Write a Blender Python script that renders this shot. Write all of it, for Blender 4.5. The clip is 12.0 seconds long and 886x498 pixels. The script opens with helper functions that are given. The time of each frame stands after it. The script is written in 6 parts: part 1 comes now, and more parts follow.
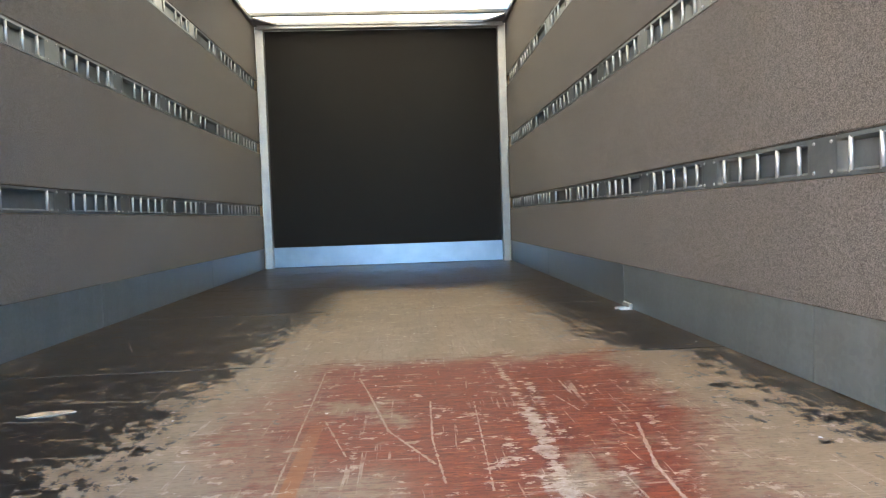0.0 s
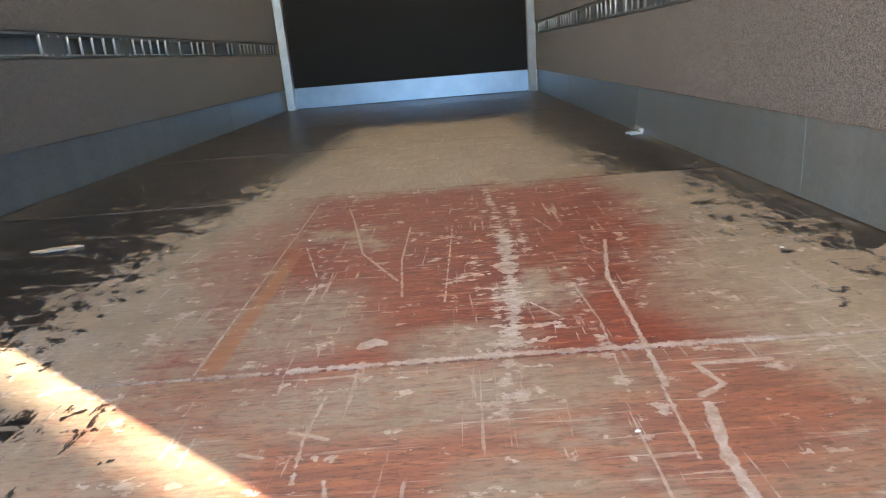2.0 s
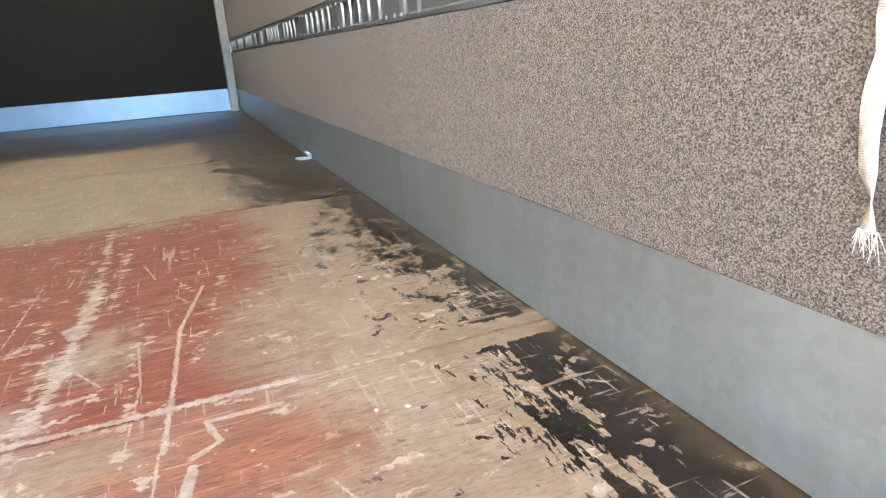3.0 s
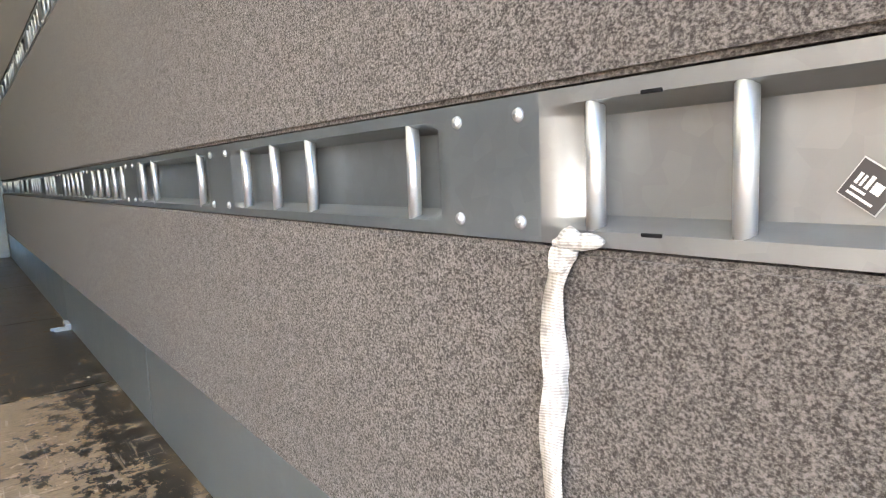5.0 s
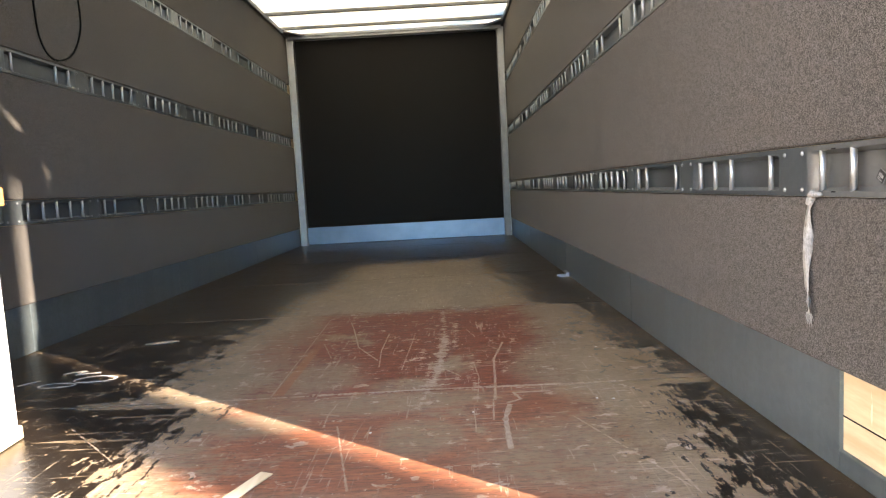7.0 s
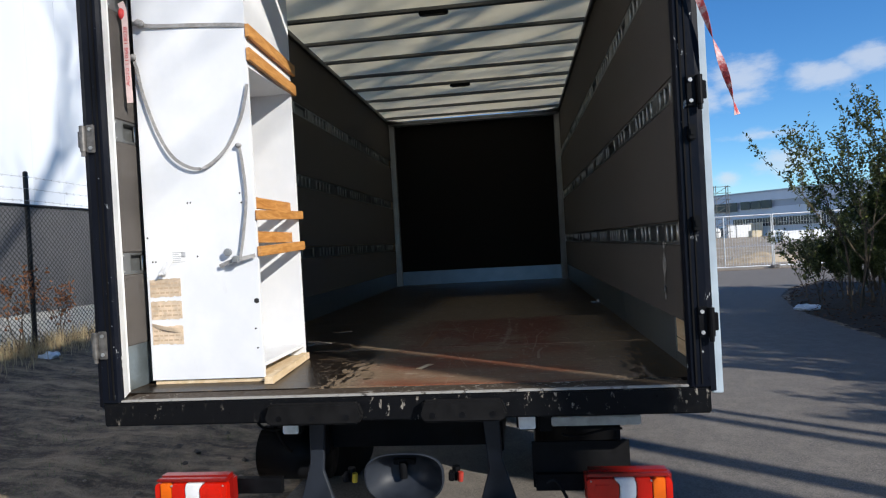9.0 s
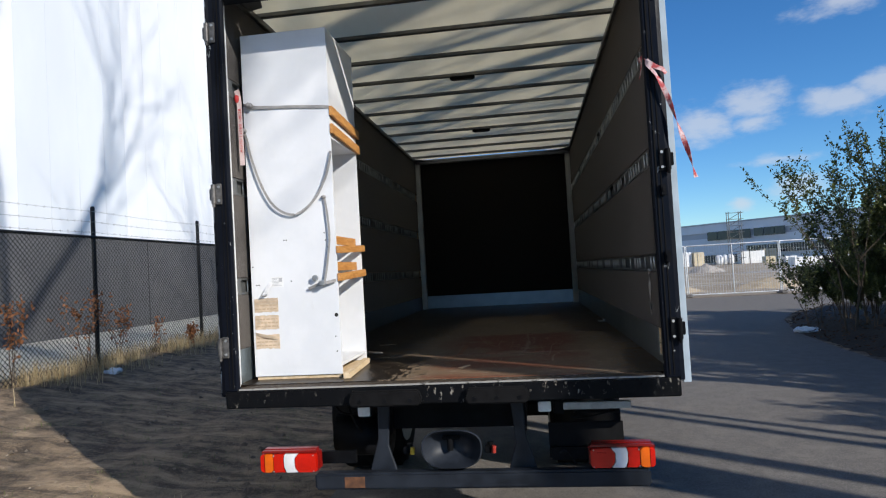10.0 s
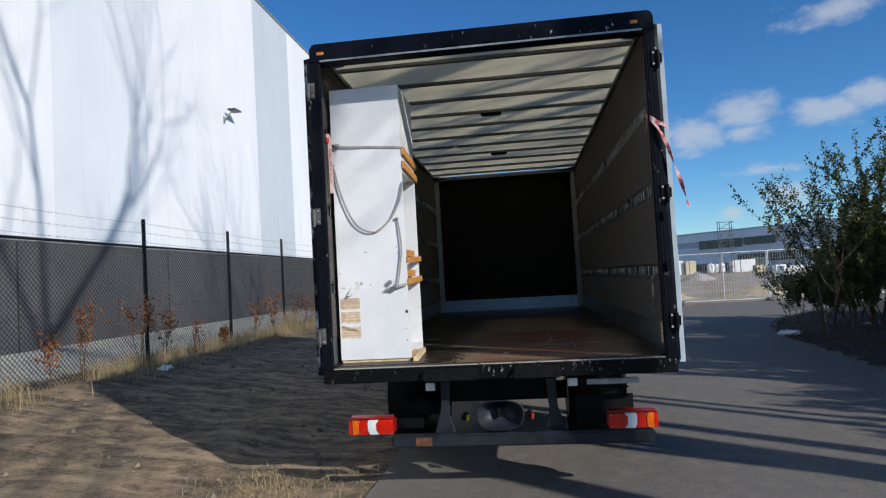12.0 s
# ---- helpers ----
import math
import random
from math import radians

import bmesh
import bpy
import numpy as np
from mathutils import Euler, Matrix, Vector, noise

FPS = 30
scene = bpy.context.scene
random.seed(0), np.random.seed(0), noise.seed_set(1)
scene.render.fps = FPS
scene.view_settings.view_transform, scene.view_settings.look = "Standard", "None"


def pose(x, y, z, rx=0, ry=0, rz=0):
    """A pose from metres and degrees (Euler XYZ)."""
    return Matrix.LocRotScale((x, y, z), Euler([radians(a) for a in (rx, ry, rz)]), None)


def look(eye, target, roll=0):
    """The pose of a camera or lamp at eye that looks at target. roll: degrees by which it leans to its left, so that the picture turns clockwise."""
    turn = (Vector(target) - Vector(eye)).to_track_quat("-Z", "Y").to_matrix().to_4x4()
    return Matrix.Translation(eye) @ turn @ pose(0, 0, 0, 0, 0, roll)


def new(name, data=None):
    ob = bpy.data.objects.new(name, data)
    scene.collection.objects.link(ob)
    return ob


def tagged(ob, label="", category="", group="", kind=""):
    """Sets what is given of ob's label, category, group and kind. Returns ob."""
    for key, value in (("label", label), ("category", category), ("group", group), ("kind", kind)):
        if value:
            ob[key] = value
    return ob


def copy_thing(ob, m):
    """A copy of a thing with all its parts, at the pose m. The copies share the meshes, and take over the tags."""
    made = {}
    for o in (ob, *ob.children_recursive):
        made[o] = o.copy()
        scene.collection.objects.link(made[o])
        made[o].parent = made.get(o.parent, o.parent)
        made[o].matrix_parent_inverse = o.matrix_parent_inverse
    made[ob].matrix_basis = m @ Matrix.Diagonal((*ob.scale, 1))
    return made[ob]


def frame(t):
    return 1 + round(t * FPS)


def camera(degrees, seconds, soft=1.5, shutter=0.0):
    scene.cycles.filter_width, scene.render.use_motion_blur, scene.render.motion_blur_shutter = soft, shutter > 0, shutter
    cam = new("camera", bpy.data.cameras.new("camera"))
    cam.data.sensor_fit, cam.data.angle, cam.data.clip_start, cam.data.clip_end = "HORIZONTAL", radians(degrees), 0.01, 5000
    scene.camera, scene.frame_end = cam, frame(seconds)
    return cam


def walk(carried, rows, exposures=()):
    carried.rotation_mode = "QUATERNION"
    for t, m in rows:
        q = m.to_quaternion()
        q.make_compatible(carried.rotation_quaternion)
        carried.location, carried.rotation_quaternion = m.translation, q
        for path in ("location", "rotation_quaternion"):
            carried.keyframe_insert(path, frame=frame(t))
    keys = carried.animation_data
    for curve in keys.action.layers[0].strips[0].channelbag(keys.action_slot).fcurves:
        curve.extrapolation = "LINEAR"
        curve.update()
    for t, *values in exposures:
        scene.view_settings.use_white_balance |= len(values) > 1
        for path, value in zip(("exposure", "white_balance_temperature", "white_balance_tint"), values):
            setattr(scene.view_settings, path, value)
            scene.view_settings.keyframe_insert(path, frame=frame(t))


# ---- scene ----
cam = camera(70.0, 12.0, soft=1.2)
PATH = [
    (0, (0.2, 0.138, 0.469), (0.307, 2.132, 0.367), -1.9),
    (0.5, (0.195, 0.129, 0.396), (0.284, 2.069, -0.084), -2.6),
    (1, (0.189, 0.121, 0.387), (0.112, 2.046, -0.147), -2.7),
    (1.5, (0.198, 0.116, 0.386), (0.057, 2.039, -0.148), -2.7),
    (2, (0.365, 0.126, 0.428), (0.311, 2.037, -0.162), -4.8),
    (2.5, (0.543, 0.06, 0.463), (0.872, 1.939, -0.14), -4.2),
    (3, (0.713, 0.064, 0.473), (1.401, 1.839, -0.141), -4.0),
    (3.5, (0.836, 0.09, 0.524), (1.908, 1.713, 0.058), -1.8),
    (3.7, (0.857, 0.096, 0.542), (2.023, 1.683, 0.191), -1.3),
    (5.3, (0.932, 0.134, 0.588), (2.161, 1.696, 0.367), -2.8),
    (5.5, (0.863, 0.105, 0.583), (2.172, 1.608, 0.413), -2.0),
    (6, (0.667, -0.109, 0.595), (1.823, 1.514, 0.42), -2.3),
    (6.5, (0.518, -0.472, 0.593), (0.972, 1.466, 0.401), -3.0),
    (7, (0.513, -0.862, 0.591), (0.489, 1.129, 0.4), -3.1),
    (7.2, (0.507, -1.045, 0.584), (0.374, 0.941, 0.385), -3.1),
    (8.8, (0.543, -2.474, 0.609), (0.359, -0.483, 0.549), -2.8),
    (9, (0.551, -2.665, 0.595), (0.317, -0.679, 0.579), -3.2),
    (9.5, (0.578, -3.107, 0.579), (0.287, -1.129, 0.623), -3.3),
    (10, (0.518, -3.587, 0.61), (0.249, -1.606, 0.679), -3.3),
    (10.5, (0.526, -3.976, 0.603), (0.251, -1.997, 0.694), -3.5),
    (11, (0.433, -4.34, 0.607), (0.166, -2.36, 0.706), -3.7),
    (11.5, (0.263, -4.598, 0.608), (0.028, -2.614, 0.705), -3.7),
    (12, (0.239, -4.68, 0.618), (-0.006, -2.698, 0.711), -3.2),
]
EXPOSURES = [(0, 4.5, 7200, 13), (1.0, 4.45, 7400, 14), (1.5, 4.15, 7400, 14), (2.0, 4.2, 7400, 14), (2.5, 4.65, 7400, 13), (3.0, 4.75, 7400, 13), (3.5, 4.4, 7300, 13), (5.5, 4.2, 7200, 12), (6.0, 4.0, 7300, 13), (6.5, 4.0, 7550, 14), (7.0, 3.5, 7550, 14), (7.2, 2.8, 7300, 13), (8.8, 0.5, 6500, 10), (9.3, 0.3, 6450, 10), (10.5, 0.22, 6450, 10), (11.4, 0.08, 6400, 9), (12, 0.03, 6400, 9)]
walk(cam, [(t, look(eye, target, roll)) for t, eye, target, roll in PATH], EXPOSURES)

# ---------------------------------------------------------------- light
SUN_AZ = (0.792, -0.611)          # horizontal direction towards the sun
SUN_EL = radians(27.5)
world = bpy.data.worlds.new("sky")
scene.world = world
world.use_nodes = True
wn, wl = world.node_tree.nodes, world.node_tree.links
wn.clear()
w_out = wn.new("ShaderNodeOutputWorld")
w_bg = wn.new("ShaderNodeBackground")
w_sky = wn.new("ShaderNodeTexSky")
w_sky.sky_type, w_sky.sun_disc = "NISHITA", False
w_sky.sun_elevation = SUN_EL
w_sky.sun_rotation = math.atan2(SUN_AZ[0], SUN_AZ[1])
w_sky.air_density, w_sky.dust_density, w_sky.ozone_density = 0.88, 0.0, 3.5
w_co = wn.new("ShaderNodeTexCoord")
w_map = wn.new("ShaderNodeMapping")
w_map.inputs["Scale"].default_value = (1.0, 1.0, 2.2)
w_noise = wn.new("ShaderNodeTexNoise")
w_noise.inputs["Scale"].default_value, w_noise.inputs["Detail"].default_value, w_noise.inputs["Roughness"].default_value = 16.0, 7, 0.58


def w_math(op, a, b=0.0):
    n = wn.new("ShaderNodeMath")
    n.operation = op
    for q, v in zip(n.inputs, (a, b)):
        if hasattr(v, "links"):
            wl.new(v, q)
        else:
            q.default_value = v
    return n.outputs["Value"]


def w_cloud(d, rx, rz, soft):
    """A puff round a direction, wider than it is high: 1 in its middle, falling to 0."""
    sub, mul, ln = (wn.new("ShaderNodeVectorMath") for _ in range(3))
    sub.operation, mul.operation, ln.operation = "SUBTRACT", "MULTIPLY", "LENGTH"
    wl.new(w_co.outputs["Generated"], sub.inputs[0])
    sub.inputs[1].default_value = d
    wl.new(sub.outputs["Vector"], mul.inputs[0])
    mul.inputs[1].default_value = (1 / rx, 1 / rx, 1 / rz)
    wl.new(mul.outputs["Vector"], ln.inputs[0])
    return w_math("MULTIPLY", w_math("SUBTRACT", 1.0, ln.outputs["Value"]), soft)


w_sum = None
for d, rx, rz, soft in (((0.251, 0.949, 0.186), 0.075, 0.045, 1.0), ((0.321, 0.924, 0.207), 0.075, 0.032, 1.0), ((0.319, 0.929, 0.182), 0.050, 0.020, 0.8), ((0.393, 0.898, 0.200), 0.040, 0.028, 0.9),
                        ((0.425, 0.885, 0.192), 0.060, 0.030, 1.0), ((0.460, 0.865, 0.203), 0.060, 0.030, 1.0), ((0.304, 0.950, 0.071), 0.030, 0.018, 1.0), ((0.372, 0.924, 0.091), 0.060, 0.028, 0.8),
                        ((0.362, 0.923, 0.128), 0.130, 0.010, 0.45), ((0.417, 0.852, 0.316), 0.100, 0.030, 0.6), ((-0.55, -0.6, 0.30), 0.50, 0.14, 0.8), ((0.75, -0.2, 0.35), 0.40, 0.10, 0.8), ((-0.9, 0.3, 0.5), 0.40, 0.12, 0.7)):
    puff = w_cloud(d, rx, rz, soft)
    w_sum = puff if w_sum is None else w_math("MAXIMUM", w_sum, puff)
w_ramp = wn.new("ShaderNodeMapRange")
w_ramp.interpolation_type = "SMOOTHSTEP"
w_ramp.inputs["From Min"].default_value, w_ramp.inputs["From Max"].default_value, w_ramp.inputs["To Max"].default_value = 0.12, 0.85, 0.62
wl.new(w_math("ADD", w_sum, w_math("MULTIPLY", w_math("SUBTRACT", w_noise.outputs["Fac"], 0.5), 1.9)), w_ramp.inputs["Value"])
w_hsv = wn.new("ShaderNodeHueSaturation")
w_hsv.inputs["Saturation"].default_value = 1.2
w_tint = wn.new("ShaderNodeMix")
w_tint.data_type, w_tint.blend_type = "RGBA", "MULTIPLY"
w_tint.inputs["Factor"].default_value = 1.0
w_tint.inputs["B"].default_value = (0.80, 1.0, 1.14, 1)
w_mix = wn.new("ShaderNodeMix")
w_mix.data_type = "RGBA"
w_mix.inputs["B"].default_value = (5.2, 5.5, 6.0, 1)
wl.new(w_co.outputs["Generated"], w_map.inputs["Vector"])
wl.new(w_map.outputs["Vector"], w_noise.inputs["Vector"])
w_clip = w_math("MULTIPLY", w_ramp.outputs["Result"], w_math("GREATER_THAN", w_sum, -0.6))
wl.new(w_clip, w_mix.inputs["Factor"])
wl.new(w_sky.outputs["Color"], w_hsv.inputs["Color"])
wl.new(w_hsv.outputs["Color"], w_tint.inputs["A"])
wl.new(w_tint.outputs["Result"], w_mix.inputs["A"])
wl.new(w_mix.outputs["Result"], w_bg.inputs["Color"])
w_bg.inputs["Strength"].default_value = 0.108
wl.new(w_bg.outputs["Background"], w_out.inputs["Surface"])
sun_data = bpy.data.lights.new("sun", "SUN")
sun_data.energy, sun_data.angle, sun_data.color = 5.0, radians(0.53), (1.0, 0.95, 0.87)
sun = new("sun", sun_data)
sun.matrix_world = look((SUN_AZ[0] * 40, SUN_AZ[1] * 40, 40 * math.tan(SUN_EL)), (0, 0, 0))


# ---------------------------------------------------------------- material helpers
class Mat:
    """A small node-graph builder round one Principled shader."""

    def __init__(self, name, rough=0.6, metal=0.0, color=(0.5, 0.5, 0.5)):
        self.m = bpy.data.materials.new(name)
        self.m.use_nodes = True
        self.n, self.l = self.m.node_tree.nodes, self.m.node_tree.links
        self.p = self.n["Principled BSDF"]
        self.p.inputs["Roughness"].default_value = rough
        self.p.inputs["Metallic"].default_value = metal
        self.p.inputs["Base Color"].default_value = (*color, 1)
        self.co = self.n.new("ShaderNodeTexCoord").outputs["Object"]

    def put(self, sock, value):
        if hasattr(value, "links"):
            self.l.new(value, sock)
        elif isinstance(value, tuple) and len(value) == 3 and sock.type == "RGBA":
            sock.default_value = (*value, 1)
        else:
            sock.default_value = value

    def mapped(self, scale=(1, 1, 1), loc=(0, 0, 0), rot=(0, 0, 0), src=None):
        n = self.n.new("ShaderNodeMapping")
        n.inputs["Scale"].default_value, n.inputs["Location"].default_value = scale, loc
        n.inputs["Rotation"].default_value = rot
        self.l.new(src or self.co, n.inputs["Vector"])
        return n.outputs["Vector"]

    def noise(self, scale, detail=4, rough=0.55, vec=None, dist=0.0):
        n = self.n.new("ShaderNodeTexNoise")
        n.inputs["Scale"].default_value, n.inputs["Detail"].default_value = scale, detail
        n.inputs["Roughness"].default_value, n.inputs["Distortion"].default_value = rough, dist
        self.l.new(vec or self.co, n.inputs["Vector"])
        return n.outputs["Fac"]

    def noise_color(self, scale, detail=3):
        n = self.n.new("ShaderNodeTexNoise")
        n.inputs["Scale"].default_value, n.inputs["Detail"].default_value = scale, detail
        self.l.new(self.co, n.inputs["Vector"])
        return n.outputs["Color"]

    def voronoi(self, scale, vec=None, feature="F1", out="Distance"):
        n = self.n.new("ShaderNodeTexVoronoi")
        n.feature = feature
        n.inputs["Scale"].default_value = scale
        self.l.new(vec or self.co, n.inputs["Vector"])
        return n.outputs[out]

    def ramp(self, fac, lo, hi, a=0.0, b=1.0):
        n = self.n.new("ShaderNodeMapRange")
        n.interpolation_type = "SMOOTHSTEP"
        self.put(n.inputs["Value"], fac)
        n.inputs["From Min"].default_value, n.inputs["From Max"].default_value = lo, hi
        n.inputs["To Min"].default_value, n.inputs["To Max"].default_value = a, b
        return n.outputs["Result"]

    def ramp_linear(self, v, lo, hi):
        n = self.n.new("ShaderNodeMapRange")
        self.put(n.inputs["Value"], v)
        n.inputs["From Min"].default_value, n.inputs["From Max"].default_value = lo, hi
        return n.outputs["Result"]

    def lerp(self, f, a, b):
        return self.math("ADD", self.math("MULTIPLY", a, self.math("SUBTRACT", 1.0, f)), self.math("MULTIPLY", b, f))

    def math(self, op, a, b=0.0, c=0.0):
        n = self.n.new("ShaderNodeMath")
        n.operation = op
        for s, v in zip(n.inputs, (a, b, c)):
            self.put(s, v)
        return n.outputs["Value"]

    def mix(self, fac, a, b):
        n = self.n.new("ShaderNodeMix")
        n.data_type = "RGBA"
        self.put(n.inputs["Factor"], fac)
        self.put(n.inputs["A"], a)
        self.put(n.inputs["B"], b)
        return n.outputs["Result"]

    def xyz(self, vec=None):
        n = self.n.new("ShaderNodeSeparateXYZ")
        self.l.new(vec or self.co, n.inputs["Vector"])
        return n.outputs["X"], n.outputs["Y"], n.outputs["Z"]

    def rnd(self):
        return self.n.new("ShaderNodeObjectInfo").outputs["Random"]

    def island(self):
        return self.n.new("ShaderNodeNewGeometry").outputs["Random Per Island"]

    def color(self, v):
        self.put(self.p.inputs["Base Color"], v)
        return self

    def rough(self, v):
        self.put(self.p.inputs["Roughness"], v)
        return self

    def bump(self, h, strength=0.3, dist=0.01):
        n = self.n.new("ShaderNodeBump")
        n.inputs["Strength"].default_value, n.inputs["Distance"].default_value = strength, dist
        self.l.new(h, n.inputs["Height"])
        self.l.new(n.outputs["Normal"], self.p.inputs["Normal"])
        return self


def simple(name, color, rough=0.6, metal=0.0, grain=0.25, scale=18.0, bump=0.1, dist=0.003, spec=0.5):
    """A plain surface with two scales of uneven tone."""
    k = Mat(name, rough, metal, color)
    k.p.inputs["Specular IOR Level"].default_value = spec
    f = k.math("ADD", k.math("MULTIPLY", k.noise(scale, 5), 0.6), k.math("MULTIPLY", k.noise(scale * 0.13, 3), 0.4))
    lo = tuple(c * (1 - grain) for c in color)
    hi = tuple(min(1, c * (1 + grain)) for c in color)
    k.color(k.mix(k.ramp(f, 0.3, 0.7), lo, hi))
    k.rough(k.ramp(f, 0.3, 0.7, max(0.05, rough - 0.1), min(1, rough + 0.1)))
    if bump:
        k.bump(f, bump, dist)
    return k.m


# ---------------------------------------------------------------- materials
def make_felt():
    k = Mat("felt", 1.0)
    st = k.mapped((1, 0.8, 1))
    fine = k.noise(760, 3, 0.7, st)
    mid = k.noise(420, 3, 0.65, st)
    big = k.noise(1.6, 4)
    coarse = k.noise(105, 3, 0.65, st)
    f = k.math("ADD", k.math("MULTIPLY", fine, 0.44), k.math("ADD", k.math("MULTIPLY", mid, 0.42), k.math("MULTIPLY", coarse, 0.14)))
    c = k.mix(k.ramp(f, 0.40, 0.62), (0.0200, 0.0172, 0.0158), (0.142, 0.130, 0.121))
    c = k.mix(k.ramp(big, 0.35, 0.7, 0.0, 0.25), c, (0.048, 0.042, 0.036))
    k.color(c).bump(f, 0.9, 0.003)
    k.p.inputs["Sheen Weight"].default_value = 0.3
    k.p.inputs["Sheen Roughness"].default_value = 0.5
    k.put(k.p.inputs["Sheen Tint"], k.mix(k.ramp(f, 0.41, 0.60), (0.16, 0.147, 0.133), (0.56, 0.515, 0.47)))
    k.p.inputs["Specular IOR Level"].default_value = 0.1
    return k.m


def make_zinc(name, base, rough, metal=0.85):
    k = Mat(name, rough, metal)
    sp = k.voronoi(70, out="Color")
    r = k.n.new("ShaderNodeSeparateColor")
    k.l.new(sp, r.inputs["Color"])
    big = k.noise(2.5, 5, 0.6, k.mapped((1, 0.5, 2)))
    streak = k.noise(9, 4, 0.6, k.mapped((1, 1, 0.12)))
    f = k.math("ADD", k.math("MULTIPLY", r.outputs["Red"], 0.07), k.math("ADD", k.math("MULTIPLY", big, 0.5), k.math("MULTIPLY", streak, 0.35)))
    c = k.mix(k.ramp(f, 0.3, 0.75), tuple(v * 0.62 for v in base), base)
    dirt = k.ramp(k.noise(5, 6, 0.65), 0.58, 0.75, 0.0, 0.12)
    k.color(k.mix(dirt, c, tuple(v * 0.8 for v in base)))
    k.rough(k.ramp(f, 0.3, 0.75, rough - 0.1, rough + 0.12)).bump(k.noise(3, 3), 0.08, 0.006)
    return k.m


FELT = make_felt()
ZINC = make_zinc("zinc_sheet", (0.280, 0.328, 0.348), 0.42, 0.75)
ZINC_RAIL = make_zinc("zinc_rail", (0.20, 0.225, 0.235), 0.42, 0.7)
ZINC_END = make_zinc("pale_zinc_rail", (0.22, 0.228, 0.225), 0.46, 0.6)
ZINC_RUNG = simple("zinc_rung", (0.42, 0.44, 0.445), 0.36, 0.8, 0.08, 30, 0.0)
ALU = make_zinc("aluminium_post", (0.42, 0.43, 0.44), 0.45, 0.6)
ALU_FRONT = simple("aluminium_plate", (0.235, 0.285, 0.36), 0.42, 0.9, 0.16, 5, 0.06)


def make_floor():
    """Film-faced plywood sheets: dark film at the sides, worn to red glue-line and bare wood along the middle."""
    k = Mat("worn_plywood", 0.45)
    x, y, z = k.xyz()

    def vec(op, a, b=None, scale=None):
        n = k.n.new("ShaderNodeVectorMath")
        n.operation = op
        k.put(n.inputs[0], a)
        if b is not None:
            k.put(n.inputs[1], b)
        if scale is not None:
            k.put(n.inputs["Scale"], scale)
        return n.outputs["Value" if op in ("DOT_PRODUCT", "DISTANCE") else "Vector"]

    def nearest(groups, p):
        """Least distance to any stroke, less the stroke's half width."""
        best = None
        for w, pts in groups:
            for a, b in zip(pts, pts[1:]):
                dx, dy = b[0] - a[0], b[1] - a[1]
                l2 = dx * dx + dy * dy
                u = vec("SUBTRACT", p, (a[0], a[1], 0.0))
                t = k.math("MINIMUM", k.math("MAXIMUM", vec("DOT_PRODUCT", u, (dx / l2, dy / l2, 0.0)), 0.0), 1.0)
                d = k.math("SUBTRACT", vec("DISTANCE", u, vec("SCALE", (dx, dy, 0.0), scale=t)), w)
                best = d if best is None else k.math("MINIMUM", best, d)
        return best

    def blob(cx, cy, rx, ry):
        d = vec("DISTANCE", vec("MULTIPLY", k.mapped((1, 1, 0)), (1 / rx, 1 / ry, 0.0)), (cx / rx, cy / ry, 0.0))
        return k.ramp(k.math("ADD", d, k.math("MULTIPLY", c2, 1.6)), 0.5, 1.25, 1.0, 0.0)

    def flecks(scale, stretch, gate, size):
        """Torn little islands, one in some of the cells of a grid, each of its own size."""
        v = vec("ADD", k.mapped((stretch[0], stretch[1], 0)), vec("SCALE", k.noise_color(26, 4), scale=0.075))
        n = k.n.new("ShaderNodeTexVoronoi")
        n.inputs["Scale"].default_value = scale
        k.put(n.inputs["Vector"], v)
        sep = k.n.new("ShaderNodeSeparateColor")
        k.put(sep.inputs["Color"], n.outputs["Color"])
        r = k.math("MULTIPLY", k.ramp_linear(sep.outputs["Red"], gate, 1.0), size)
        return k.ramp(k.math("SUBTRACT", r, n.outputs["Distance"]), -0.01, 0.02)

    def centred(v):
        return k.math("SUBTRACT", v, 0.5)

    n1, n2, n3 = k.noise(1.5, 6, 0.6), k.noise(6, 8, 0.7), k.noise(38, 6, 0.72)
    c2, c3 = centred(n2), centred(n3)
    across = k.noise(62, 5, 0.7, k.mapped((0.14, 1, 1)))          # grain across the box
    along = k.noise(60, 5, 0.68, k.mapped((1, 0.10, 1)))          # grain along it
    dash = k.noise(48, 5, 0.66, k.mapped((0.16, 1.25, 1), (5, 3, 0)))
    hair = k.noise(190, 4, 0.7, k.mapped((0.22, 1, 1), rot=(0, 0, 0.06)))
    speck = k.noise(120, 5, 0.75)
    rear = k.ramp(y, 2.195, 2.205, 1.0, 0.0)
    near = k.ramp(y, 0.95, 0.96, 1.0, 0.0)
    # bare wood, sanded by use and soiled
    bare = k.mix(k.ramp(n2, 0.3, 0.7), (0.145, 0.103, 0.063), (0.222, 0.167, 0.111))
    bare = k.mix(k.math("MULTIPLY", k.ramp(along, 0.50, 0.68, 0.0, 0.55), k.math("SUBTRACT", 1.0, rear)), bare, (0.105, 0.069, 0.038))
    bare = k.mix(k.math("MULTIPLY", k.ramp(across, 0.5, 0.7, 0.0, 0.4), rear), bare, (0.130, 0.092, 0.060))
    bare = k.mix(k.ramp(k.math("ADD", k.math("MULTIPLY", n1, 0.6), k.math("MULTIPLY", n2, 0.4)), 0.48, 0.64, 0.0, 0.55), bare, (0.118, 0.085, 0.060))
    bare = k.mix(k.ramp(hair, 0.48, 0.64, 0.0, 0.55), bare, (0.100, 0.066, 0.040))
    bare = k.mix(k.ramp(speck, 0.62, 0.70, 0.0, 0.45), bare, (0.070, 0.046, 0.030))
